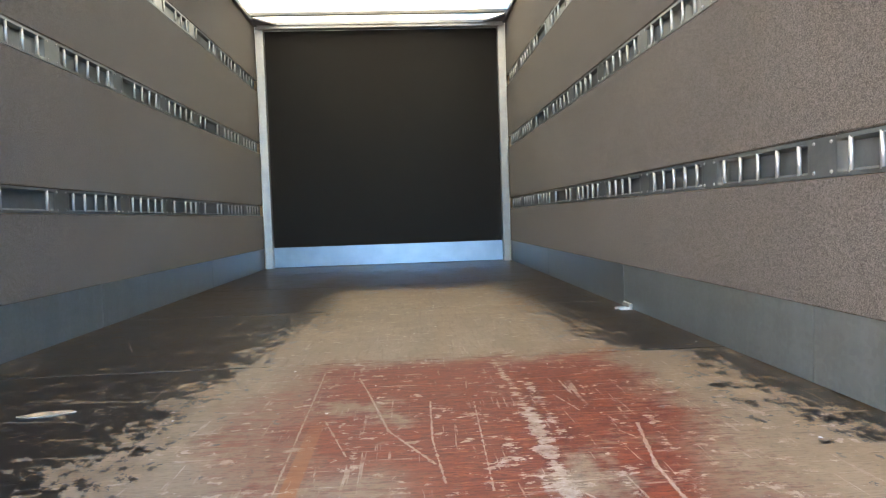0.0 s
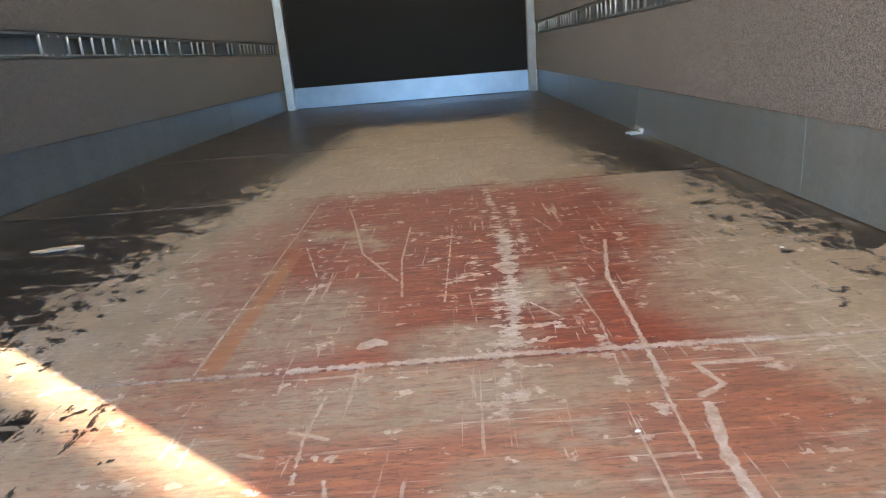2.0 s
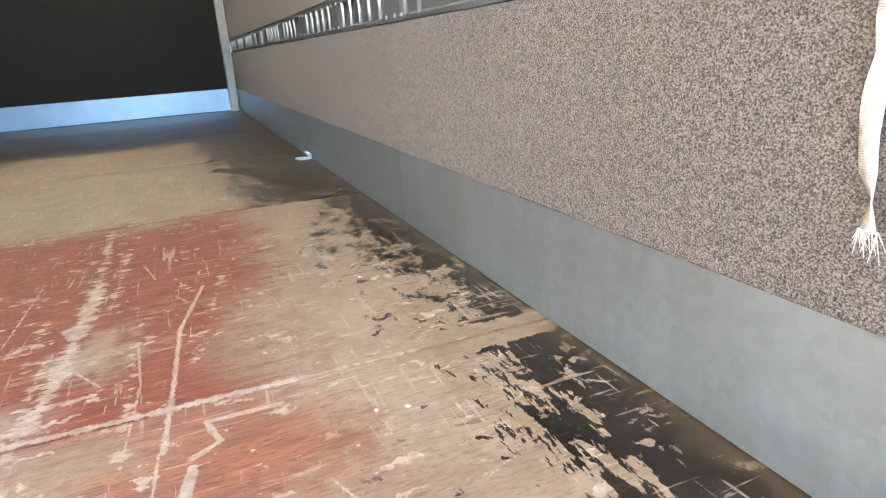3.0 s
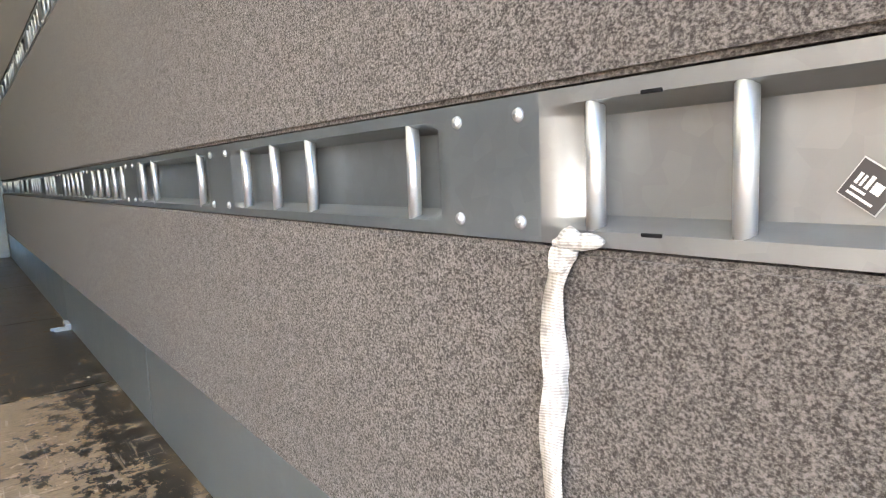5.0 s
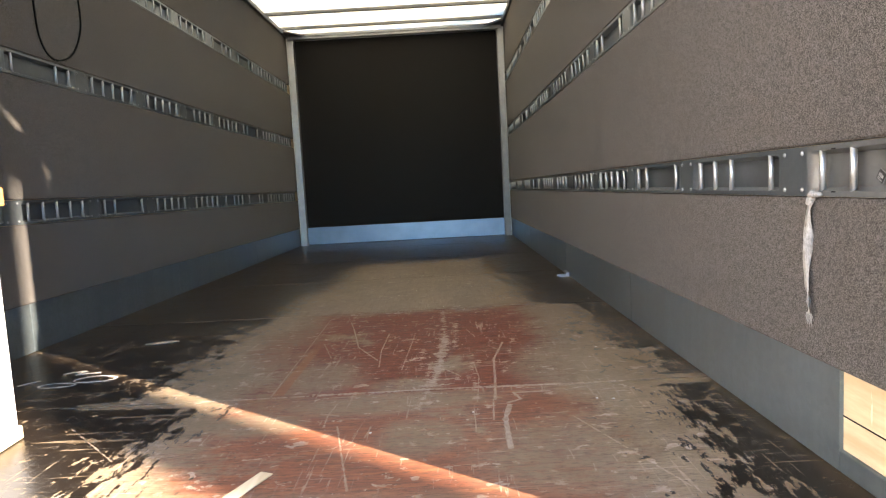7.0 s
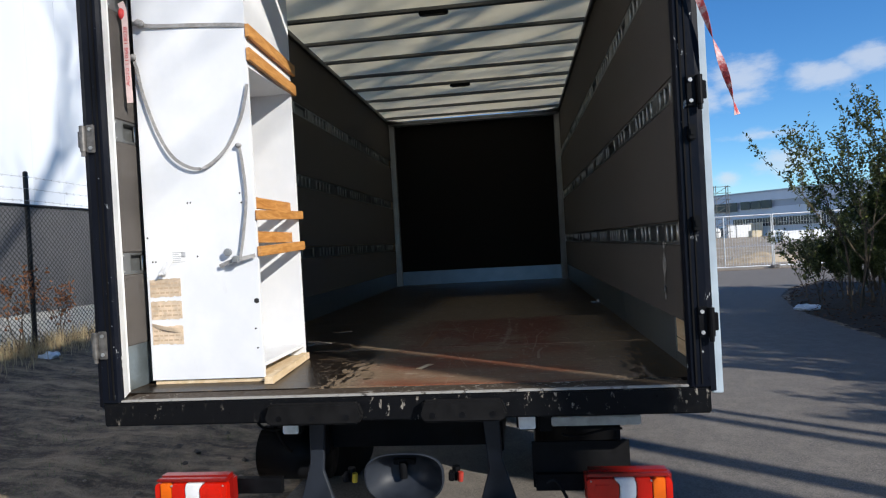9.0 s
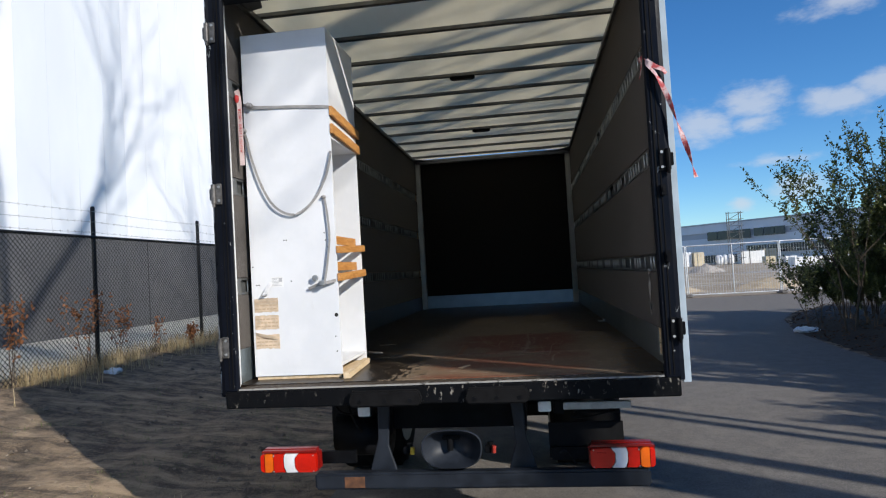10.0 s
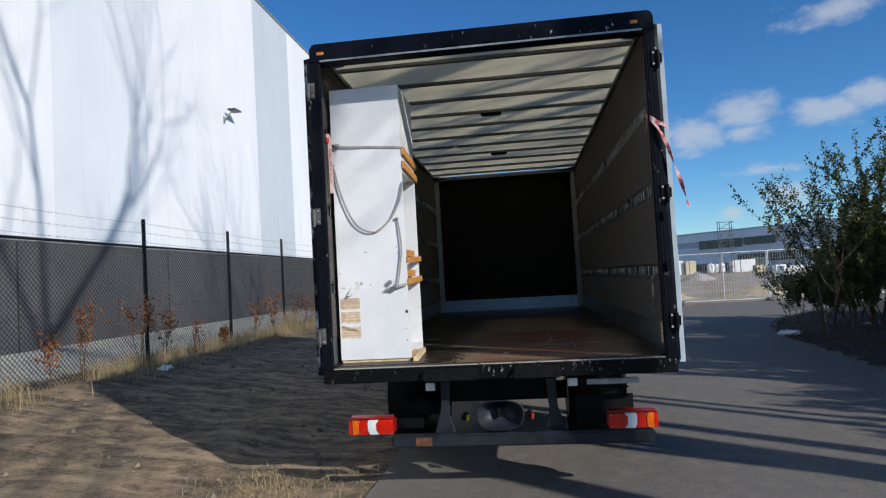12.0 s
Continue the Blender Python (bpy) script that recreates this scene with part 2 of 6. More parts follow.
    bare = k.mix(k.ramp(speck, 0.38, 0.30, 0.0, 0.5), bare, (0.300, 0.245, 0.185))
    bare = k.mix(k.ramp(dash, 0.63, 0.65, 0.0, 0.65), bare, (0.080, 0.052, 0.032))
    # red-brown glue line showing in the middle of the two rear sheets
    rx = k.math("SUBTRACT", k.math("ABSOLUTE", k.math("SUBTRACT", k.math("ADD", x, k.math("MULTIPLY", c2, 0.40)), 0.36)), 0.47)
    ry = k.math("SUBTRACT", k.math("ADD", y, k.math("MULTIPLY", c2, 0.30)), 2.18)
    soft = k.math("ADD", k.math("MULTIPLY", centred(across), 0.30), k.math("MULTIPLY", c3, 0.25))
    redm = k.ramp(k.math("ADD", k.math("MAXIMUM", rx, ry), soft), -0.11, 0.12, 1.0, 0.0)
    worn = k.ramp(k.math("ADD", k.noise(2.6, 5, 0.62, k.mapped((1, 1, 1), (6.1, 4.7, 0))), k.math("MULTIPLY", soft, 0.7)), 0.56, 0.68)
    for b in ((0.05, 1.14, 0.16, 0.22), (0.30, 0.86, 0.34, 0.10), (0.86, 1.15, 0.18, 0.30), (-0.02, 0.74, 0.14, 0.10), (0.42, 0.62, 0.12, 0.12), (0.36, 1.02, 0.12, 0.08), (0.78, 0.48, 0.26, 0.22), (0.10, 0.22, 0.55, 0.13), (0.60, 0.10, 0.6, 0.10)):
        worn = k.math("MAXIMUM", worn, k.math("MULTIPLY", blob(*b), k.ramp(k.math("ADD", across, k.math("MULTIPLY", c3, 0.8)), 0.36, 0.58, 0.55, 1.0)))
    redm = k.math("MULTIPLY", redm, k.math("SUBTRACT", 1.0, k.math("MULTIPLY", worn, 0.86)))
    redm = k.math("MULTIPLY", redm, k.math("SUBTRACT", 1.0, k.math("MULTIPLY", near, 0.22)))
    halo = k.math("MAXIMUM", blob(-0.15, 1.62, 0.14, 0.34), k.math("MULTIPLY", blob(0.30, 2.12, 0.5, 0.10), 0.6))
    redm = k.math("MAXIMUM", redm, k.math("MULTIPLY", halo, k.ramp(across, 0.35, 0.65, 0.2, 0.75)))
    red = k.mix(k.ramp(across, 0.36, 0.66), (0.104, 0.0180, 0.0088), (0.164, 0.0330, 0.0135))
    red = k.mix(k.math("MULTIPLY", near, k.ramp(dash, 0.42, 0.68)), red, (0.235, 0.066, 0.022))
    red = k.mix(k.ramp(dash, 0.60, 0.66, 0.0, 0.55), red, (0.245, 0.085, 0.030))
    red = k.mix(k.ramp(hair, 0.50, 0.64, 0.0, 0.8), red, (0.040, 0.0085, 0.005))
    red = k.mix(k.ramp(n2, 0.55, 0.70, 0.0, 0.55), red, (0.105, 0.048, 0.032))
    red = k.mix(k.ramp(speck, 0.60, 0.68, 0.0, 0.35), red, (0.180, 0.110, 0.075))
    c = k.mix(redm, bare, red)
    # orange veneer strip beside the straight worn line
    strip = k.math("MULTIPLY", k.ramp(k.math("ABSOLUTE", k.math("SUBTRACT", x, -0.025)), 0.014, 0.018, 1.0, 0.0), k.math("MULTIPLY", k.ramp(y, 0.97, 0.98), k.ramp(k.math("ADD", y, k.math("MULTIPLY", c3, 0.5)), 1.35, 1.75, 1.0, 0.0)))
    c = k.mix(k.math("MULTIPLY", strip, 0.8), c, k.mix(across, (0.11, 0.035, 0.012), (0.25, 0.10, 0.035)))
    # fine scratches and small chips
    s1 = k.noise(20, 4, 0.55, k.mapped((4.2, 0.2, 1), rot=(0, 0, 0.16)), 0.6)
    s2 = k.noise(19, 4, 0.55, k.mapped((0.2, 4.2, 1), rot=(0, 0, 0.45)), 0.5)
    s3 = k.noise(22, 4, 0.55, k.mapped((0.22, 4.0, 1), rot=(0, 0, -0.4)), 0.7)
    s4 = k.noise(18, 4, 0.55, k.mapped((4.0, 0.24, 1), rot=(0, 0, -0.5)), 0.7)
    lines = k.math("MAXIMUM", k.math("MAXIMUM", k.ramp(s1, 0.635, 0.655), k.ramp(s2, 0.645, 0.665)), k.math("MAXIMUM", k.ramp(s3, 0.645, 0.665), k.ramp(s4, 0.64, 0.66)))
    lines = k.math("MULTIPLY", lines, k.ramp(n2, 0.46, 0.56))
    chip = k.ramp(k.noise(22, 6, 0.68, k.mapped((0.6, 1.0, 1))), 0.615, 0.627)
    chip2 = k.ramp(k.noise(12, 7, 0.74, k.mapped((0.9, 1.1, 1), (7, 2, 0))), 0.632, 0.642)
    torn = k.math("MAXIMUM", flecks(19, (0.55, 0.9), 0.74, 0.28), flecks(36, (0.45, 1.0), 0.72, 0.30))
    scr = k.math("MAXIMUM", k.math("MULTIPLY", lines, 0.65), k.math("MAXIMUM", k.math("MAXIMUM", k.math("MULTIPLY", chip, 0.8), torn), chip2))
    # the long scratches: ragged gouges torn across the grain, and thin clean cuts
    rag = k.math("ADD", k.math("MULTIPLY", centred(k.noise(40, 6, 0.74, k.mapped((0.42, 1.0, 1)))), 0.15), k.math("MULTIPLY", c3, 0.02))
    thin = k.math("ADD", k.math("MULTIPLY", c3, 0.016), k.math("MULTIPLY", centred(across), 0.012))
    p0 = k.mapped((1, 1, 0))
    gouges = (
        (0.004, ((0.46, 2.17), (0.47, 1.60))), (0.017, ((0.47, 1.62), (0.46, 1.33))), (0.010, ((0.46, 1.35), (0.455, 1.15), (0.43, 1.0))),
        (0.001, ((0.43, 1.0), (0.40, 0.80))), (0.001, ((0.52, 1.91), (0.51, 1.45))), (0.000, ((0.25, 1.68), (0.43, 1.54))),
        (0.004, ((0.37, 1.32), (0.34, 1.29))), (-0.002, ((0.39, 1.45), (0.39, 1.18))), (0.001, ((0.42, 1.24), (0.42, 1.0))),
        (0.004, ((0.48, 1.06), (0.53, 1.06))), (-0.002, ((0.73, 1.55), (0.70, 1.32))), (-0.002, ((0.68, 1.25), (0.66, 1.10))),
        (-0.001, ((0.075, 1.42), (0.08, 1.30))), (-0.001, ((0.56, 1.23), (0.57, 1.1), (0.56, 0.87))))
    cuts = (
        (0.0035, ((0.69, 1.49), (0.64, 1.26), (0.63, 1.06), (0.615, 0.85))), (0.0015, ((0.61, 0.85), (0.60, 0.70))),
        (0.0022, ((0.04, 2.0), (0.08, 1.82), (0.14, 1.52), (0.235, 1.32))), (0.0016, ((0.24, 1.73), (0.235, 1.45), (0.25, 1.23))),
        (0.0010, ((0.35, 1.71), (0.33, 1.19))), (0.0012, ((0.57, 1.23), (0.58, 1.06), (0.565, 0.84))), (0.0012, ((-0.01, 1.61), (0.06, 1.38))), (0.0014, ((0.48, 1.16), (0.52, 1.09))),
        (0.0045, ((0.77, 0.90), (0.67, 0.90), (0.685, 0.845), (0.65, 0.82))), (0.0065, ((0.65, 0.80), (0.63, 0.70), (0.625, 0.52))),
        (0.0012, ((0.17, 0.88), (0.16, 0.78), (0.165, 0.70))), (0.0022, ((0.14, 0.80), (0.19, 0.78))), (0.0018, ((0.09, 0.76), (0.12, 0.75))))
    old = (
        (0.0012, ((-0.07, 2.08), (-0.045, 0.97))), (0.0010, ((0.56, 1.74), (0.59, 1.60))), (0.0010, ((0.63, 1.46), (0.66, 1.40))),
        (0.0014, ((0.80, 0.70), (0.95, 0.30))), (0.0012, ((0.20, 0.70), (0.28, 0.35))), (0.0015, ((-0.55, 0.80), (-0.30, 0.55))),
        (0.0022, ((-0.85, 2.55), (-0.95, 2.75), (-0.80, 3.15))), (0.0030, ((-0.80, 5.05), (-0.35, 5.10))), (0.0020, ((0.0, 5.72), (0.35, 5.78))),
        (0.0016, ((-1.0, 1.75), (-0.62, 1.70))), (0.0013, ((-1.05, 1.30), (-0.70, 1.62))), (0.0016, ((-0.9, 1.02), (-0.55, 1.12))))
    seam = ((0.007, ((0.10, 0.962), (0.44, 0.966), (0.82, 0.960))), (0.0025, ((-0.25, 0.955), (0.10, 0.960))), (0.0035, ((0.82, 0.960), (1.0, 0.960))), (0.001, ((-0.9, 0.952), (-0.25, 0.955))),
            (0.0008, ((-1.0, 2.203), (-0.1, 2.205))), (0.0016, ((-1.0, 3.39), (-0.35, 3.40))), (0.0012, ((0.50, 3.42), (1.02, 3.40))))
    g = k.ramp(k.math("ADD", nearest(gouges, p0), rag), -0.002, 0.002, 1.0, 0.0)
    t = k.ramp(k.math("ADD", nearest(cuts + old, p0), thin), -0.001, 0.0015, 1.0, 0.0)
    m = k.ramp(k.math("ADD", nearest(seam, p0), k.math("ADD", k.math("MULTIPLY", c3, 0.03), k.math("MULTIPLY", centred(along), 0.03))), -0.0015, 0.0015, 1.0, 0.0)
    deep = k.math("MAXIMUM", k.math("MAXIMUM", g, m), t)
    deep = k.math("MULTIPLY", deep, k.ramp(n3, 0.30, 0.42, 0.35, 1.0))
    scr = k.math("MAXIMUM", scr, deep)
    pale = k.mix(k.ramp(n3, 0.35, 0.65), (0.205, 0.150, 0.108), (0.330, 0.270, 0.215))
    c = k.mix(k.math("MULTIPLY", scr, k.ramp(n2, 0.3, 0.7, 0.6, 0.95)), c, pale)
    # dark film left along the sides and at the front end, flaking off along its edge
    def steps(v, *pts):
        n = k.n.new("ShaderNodeFloatCurve")
        lo, hi = pts[0][0], pts[-1][0]
        cv = n.mapping.curves[0]
        while len(cv.points) < len(pts):
            cv.points.new(0.5, 0.5)
        for q, (u, w) in zip(cv.points, pts):
            q.location, q.handle_type = ((u - lo) / (hi - lo), w), "VECTOR"
        n.mapping.update()
        k.put(n.inputs["Value"], k.ramp_linear(v, lo, hi))
        return n.outputs["Value"]

    left = k.math("SUBTRACT", k.math("MULTIPLY", steps(y, (0.0, 0.70), (0.93, 0.76), (0.965, 0.54), (1.3, 0.56), (1.6, 0.58), (1.9, 0.56), (2.15, 0.64), (2.5, 0.64), (3.1, 0.72), (4.0, 0.76), (6.0, 0.76)), 1.0), k.math("ADD", x, 1.0))
    right = k.math("SUBTRACT", k.math("SUBTRACT", x, 0.5), steps(y, (0.0, 0.54), (0.5, 0.56), (0.87, 0.60), (1.0, 0.64), (1.3, 0.65), (1.67, 0.57), (2.1, 0.61), (2.19, 0.58), (2.22, 0.40), (3.0, 0.35), (3.9, 0.28), (6.0, 0.28)))
    ends = k.math("SUBTRACT", k.math("MULTIPLY", k.math("ADD", y, k.math("MULTIPLY", c2, 0.5)), 0.55), 2.36)
    film = k.math("MAXIMUM", k.math("MAXIMUM", left, right), ends)
    seam_bare = k.math("MULTIPLY", k.ramp(k.math("ABSOLUTE", k.math("SUBTRACT", y, 0.955)), 0.02, 0.055, 0.35, 0.0), k.ramp(x, -0.95, -0.45))
    film = k.math("SUBTRACT", film, seam_bare)
    sliver = centred(k.noise(38, 5, 0.66, k.mapped((1, 0.28, 1), rot=(0, 0, 0.42))))
    flake = centred(k.noise(15, 6, 0.72, k.mapped((1.0, 0.75, 1), (2, 8, 0), (0, 0, 0.3))))
    flake2 = centred(k.noise(38, 4, 0.68, k.mapped((0.8, 0.7, 1), (1, 3, 0), (0, 0, 0.2))))
    rag_n = k.math("MULTIPLY", sliver, 0.85)
    rag_f = k.math("ADD", k.math("MULTIPLY", flake, 1.1), k.math("MULTIPLY", flake2, 0.6))
    film = k.math("ADD", film, k.math("ADD", k.lerp(near, rag_f, rag_n), k.math("MULTIPLY", c2, 0.25)))
    fm = k.ramp(film, -0.004, 0.004)
    nick = k.ramp(k.noise(22, 6, 0.70, k.mapped((0.9, 0.8, 1), (4, 9, 0), (0, 0, 0.1))), 0.612, 0.622)
    scrape = k.math("MULTIPLY", k.ramp(k.noise(14, 3, 0.5, k.mapped((0.16, 2.2, 1), (3, 1, 0), (0, 0, -0.12)), 0.4), 0.655, 0.675), 0.8)
    fleck = k.math("MAXIMUM", flecks(21, (0.62, 0.8), 0.55, 0.30), flecks(40, (0.55, 0.9), 0.58, 0.30))
    holes = k.math("MAXIMUM", k.math("MAXIMUM", k.math("MAXIMUM", nick, fleck), scrape), k.math("MAXIMUM", k.math("MULTIPLY", lines, 0.7), deep))
    crumbs = k.math("MULTIPLY", flecks(27, (0.7, 0.8), 0.40, 0.36), k.ramp(film, -0.30, -0.10))
    fm = k.math("MAXIMUM", k.math("MULTIPLY", fm, k.math("SUBTRACT", 1.0, k.math("MULTIPLY", holes, 0.9))), crumbs)
    film_c = k.mix(k.ramp(n2, 0.35, 0.65), (0.0060, 0.0040, 0.0028), (0.0110, 0.0072, 0.0050))
    film_c = k.mix(k.ramp(speck, 0.62, 0.70, 0.0, 0.30), film_c, (0.050, 0.036, 0.025))
    c = k.mix(fm, c, film_c)
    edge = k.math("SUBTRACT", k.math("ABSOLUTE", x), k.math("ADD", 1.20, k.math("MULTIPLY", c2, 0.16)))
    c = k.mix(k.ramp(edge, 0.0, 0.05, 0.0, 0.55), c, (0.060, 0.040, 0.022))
    k.color(c)
    k.p.inputs["Specular IOR Level"].default_value = 0.30
    k.rough(k.math("ADD", k.ramp(fm, 0.0, 1.0, 0.56, 0.34), k.math("MULTIPLY", c2, 0.12)))
    h = k.math("ADD", k.math("MULTIPLY", fm, 0.5), k.math("MULTIPLY", k.math("SUBTRACT", 1.0, fm), k.math("ADD", k.math("MULTIPLY", across, 0.22), k.math("MULTIPLY", n3, 0.2))))
    k.bump(k.math("SUBTRACT", h, k.math("MULTIPLY", scr, 0.3)), 0.45, 0.002)
    return k.m


FLOOR = make_floor()


def make_roof():
    """Milky fibreglass that lets daylight through."""
    k = Mat("fibreglass", 0.5)
    f = k.noise(3, 5, 0.6, k.mapped((1, 0.4, 1)))
    c = k.mix(k.ramp(f, 0.3, 0.7), (0.74, 0.66, 0.44), (0.84, 0.78, 0.57))
    k.color(c)
    t = k.n.new("ShaderNodeBsdfTranslucent")
    k.put(t.inputs["Color"], k.mix(0.5, c, (0.92, 0.82, 0.58)))
    mx = k.n.new("ShaderNodeMixShader")
    mx.inputs["Fac"].default_value = 0.35
    k.l.new(k.p.outputs["BSDF"], mx.inputs[1])
    k.l.new(t.outputs["BSDF"], mx.inputs[2])
    k.l.new(mx.outputs["Shader"], k.n["Material Output"].inputs["Surface"])
    return k.m


ROOF = make_roof()
FRONT_BLACK = simple("film_faced_panel", (0.0075, 0.0062, 0.0054), 0.75, 0, 0.45, 9, 0.08, spec=0.25)


def make_chipped(name, paint, under, amount, scale=26, rough=0.35):
    """Paint with chips and rubbed edges down to what lies under it."""
    k = Mat(name, rough)
    f = k.noise(scale, 6, 0.7, k.mapped((1, 1, 0.5)))
    b = k.noise(2.3, 4, 0.6)
    chips = k.math("MULTIPLY", k.ramp(f, amount, amount + 0.03), k.ramp(b, 0.42, 0.6))
    dust = k.ramp(k.noise(6, 5, 0.65), 0.5, 0.8, 0.0, 0.05)
    c = k.mix(dust, paint, (0.11, 0.10, 0.09))
    k.color(k.mix(chips, c, under))
    k.p.inputs["Specular IOR Level"].default_value = 0.08
    k.rough(k.ramp(f, 0.3, 0.7, rough - 0.08, rough + 0.2)).bump(k.math("SUBTRACT", 0.0, chips), 0.5, 0.002)
    return k.m


BLACK_PAINT = make_chipped("dark_blue_black_paint", (0.0042, 0.0056, 0.0100), (0.50, 0.52, 0.52), 0.64)
EDGE_CHIP = make_chipped("badly_chipped_edge_paint", (0.006, 0.007, 0.010), (0.60, 0.61, 0.60), 0.52, 14)
BLACK_SILL = make_chipped("scraped_sill_paint", (0.005, 0.0054, 0.0065), (0.24, 0.215, 0.18), 0.60, 44)
WHITE_DOOR = simple("white_door_skin", (0.74, 0.77, 0.80), 0.35, 0, 0.05, 6, 0.03)
DOOR_EDGE = simple("pale_blue_grey_door_edge", (0.38, 0.45, 0.51), 0.4, 0, 0.12, 8, 0.04)
CHASSIS = simple("chassis_black", (0.0042, 0.0045, 0.0055), 0.5, 0, 0.5, 14, 0.15, spec=0.08)
CHASSIS_BLUE = simple("bumper_blue_black", (0.011, 0.014, 0.020), 0.45, 0, 0.45, 9, 0.12, spec=0.3)
RUBBER = simple("rubber", (0.0065, 0.0065, 0.007), 0.8, 0, 0.4, 22, 0.2, spec=0.1)
GALV = simple("old_galvanised", (0.34, 0.35, 0.35), 0.5, 0.7, 0.3, 20, 0.1)
SILL_ALU = make_chipped("soiled_sill_plate", (0.050, 0.038, 0.028), (0.30, 0.28, 0.25), 0.56, 30, 0.5)
SILL_EDGE = make_chipped("rubbed_sill_edge", (0.30, 0.29, 0.27), (0.05, 0.045, 0.04), 0.55, 24, 0.45)


# ---------------------------------------------------------------- mesh helpers
def mesh_of(name, bm, mat, smooth=False):
    me = bpy.data.meshes.new(name)
    bm.normal_update()
    bm.to_mesh(me)
    bm.free()
    for m in (mat if isinstance(mat, (list, tuple)) else (mat,)):
        me.materials.append(m)
    if smooth:
        for p in me.polygons:
            p.use_smooth = True
        if smooth == "sharp":
            me.set_sharp_from_angle(angle=radians(44))
    return me


def part(name, bm, mat, parent=None, label="", smooth=False):
    """One bmesh as one mesh object, under a thing or a part."""
    ob = new(name, mesh_of(name, bm, mat, smooth))
    if parent is not None:
        ob.parent = parent
    if label:
        ob["label"] = label
    return ob


def thing(name, label, category, group="", kind="", at=(0, 0, 0)):
    ob = new(name)
    ob.location = at
    ob.empty_display_size = 0.1
    return tagged(ob, label, category, group, kind)


def box(bm, x0, x1, y0, y1, z0, z1, bevel=0.0, m=None):
    """A box, its edges rounded off by bevel; m turns it."""
    g = bmesh.ops.create_cube(bm, size=1.0)
    vs = g["verts"]
    for v in vs:
        v.co = Vector((x0 + (x1 - x0) * (v.co.x + 0.5), y0 + (y1 - y0) * (v.co.y + 0.5), z0 + (z1 - z0) * (v.co.z + 0.5)))
    if bevel:
        es = list({e for v in vs for e in v.link_edges})
        r = bmesh.ops.bevel(bm, geom=es, offset=bevel, segments=2, affect="EDGES", clamp_overlap=True)
        vs = list({v for f in r["faces"] for v in f.verts} | {v for v in vs if v.is_valid})
    if m is not None:
        bmesh.ops.transform(bm, matrix=m, verts=vs)
    return vs


def boxes(*args, bevel=0.0):
    bm = bmesh.new()
    for a in args:
        box(bm, *a, bevel=bevel)
    return bm


def rod(bm, a, b, r, seg=10, r2=None, cap=True):
    a, b = Vector(a), Vector(b)
    d = b - a
    m = Matrix.Translation((a + b) / 2) @ d.to_track_quat("Z", "Y").to_matrix().to_4x4()
    bmesh.ops.create_cone(bm, cap_ends=cap, segments=seg, radius1=r, radius2=r if r2 is None else r2, depth=d.length, matrix=m)


def prism(bm, pts, axis, lo, hi):
    """A flat outline (pairs) pushed along an axis from lo to hi."""
    def at(p, w):
        return {"x": (w, p[0], p[1]), "y": (p[0], w, p[1]), "z": (p[0], p[1], w)}[axis]
    a = [bm.verts.new(at(p, lo)) for p in pts]
    b = [bm.verts.new(at(p, hi)) for p in pts]
    n = len(pts)
    bm.faces.new(a)
    bm.faces.new(list(reversed(b)))
    for i in range(n):
        bm.faces.new((a[i], b[i], b[(i + 1) % n], a[(i + 1) % n]))
    bmesh.ops.recalc_face_normals(bm, faces=bm.faces[:])


def ribbon(bm, pts, width, thick=0.0015, side=(0, 0, 1), sub=6, twists=()):
    """A flat band along a smooth line through pts; twists: its turn in degrees at each point."""
    pts = [Vector(p) for p in pts]
    tw = list(twists) or [0] * len(pts)
    line = []
    for i in range(len(pts) - 1):
        p0, p1, p2, p3 = pts[max(i - 1, 0)], pts[i], pts[i + 1], pts[min(i + 2, len(pts) - 1)]
        for s in range(sub):
            t = s / sub
            line.append((0.5 * ((2 * p1) + (p2 - p0) * t + (2 * p0 - 5 * p1 + 4 * p2 - p3) * t * t + (3 * p1 - p0 - 3 * p2 + p3) * t ** 3), tw[i] + (tw[i + 1] - tw[i]) * t))
    line.append((pts[-1], tw[-1]))
    rings = []
    for i, (p, a) in enumerate(line):
        d = (line[min(i + 1, len(line) - 1)][0] - line[max(i - 1, 0)][0]).normalized()
        s = Vector(side)
        s = (s - d * s.dot(d)).normalized()
        s = Matrix.Rotation(radians(a), 3, d) @ s
        n = d.cross(s)
        rings.append([bm.verts.new(p + s * width / 2 * u + n * thick / 2 * v) for u, v in ((1, 1), (-1, 1), (-1, -1), (1, -1))])
    for a, b in zip(rings, rings[1:]):
        for j in range(4):
            bm.faces.new((a[j], a[(j + 1) % 4], b[(j + 1) % 4], b[j]))
    bm.faces.new(rings[0])
    bm.faces.new(list(reversed(rings[-1])))
    bmesh.ops.recalc_face_normals(bm, faces=bm.faces[:])


def share(name, me, parent, loc, rot=(0, 0, 0), label=""):
    """Another object on a shared mesh, under a parent."""
    ob = new(name, me)
    ob.parent = parent
    ob.location = loc
    ob.rotation_euler = [radians(a) for a in rot]
    if label:
        ob["label"] = label
    return ob


# ---------------------------------------------------------------- the load box: floor
HALF, LEN, TOP = 1.24, 6.46, 2.42
GROUND = -1.0
floor = thing("floor", "worn plywood load floor, brown film scratched to beige and red wood", "floor", kind="structure")
seams = (0.0, 0.955, 2.20, 3.39, 4.60, 5.80, 6.66)
for a, b in zip(seams, seams[1:]):
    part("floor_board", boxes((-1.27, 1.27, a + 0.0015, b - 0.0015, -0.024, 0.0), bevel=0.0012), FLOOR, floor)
part("floor_bearer", boxes((-1.26, 1.26, 0.02, 6.66, -0.09, -0.026)), CHASSIS, floor, "black steel cross members below the boards")

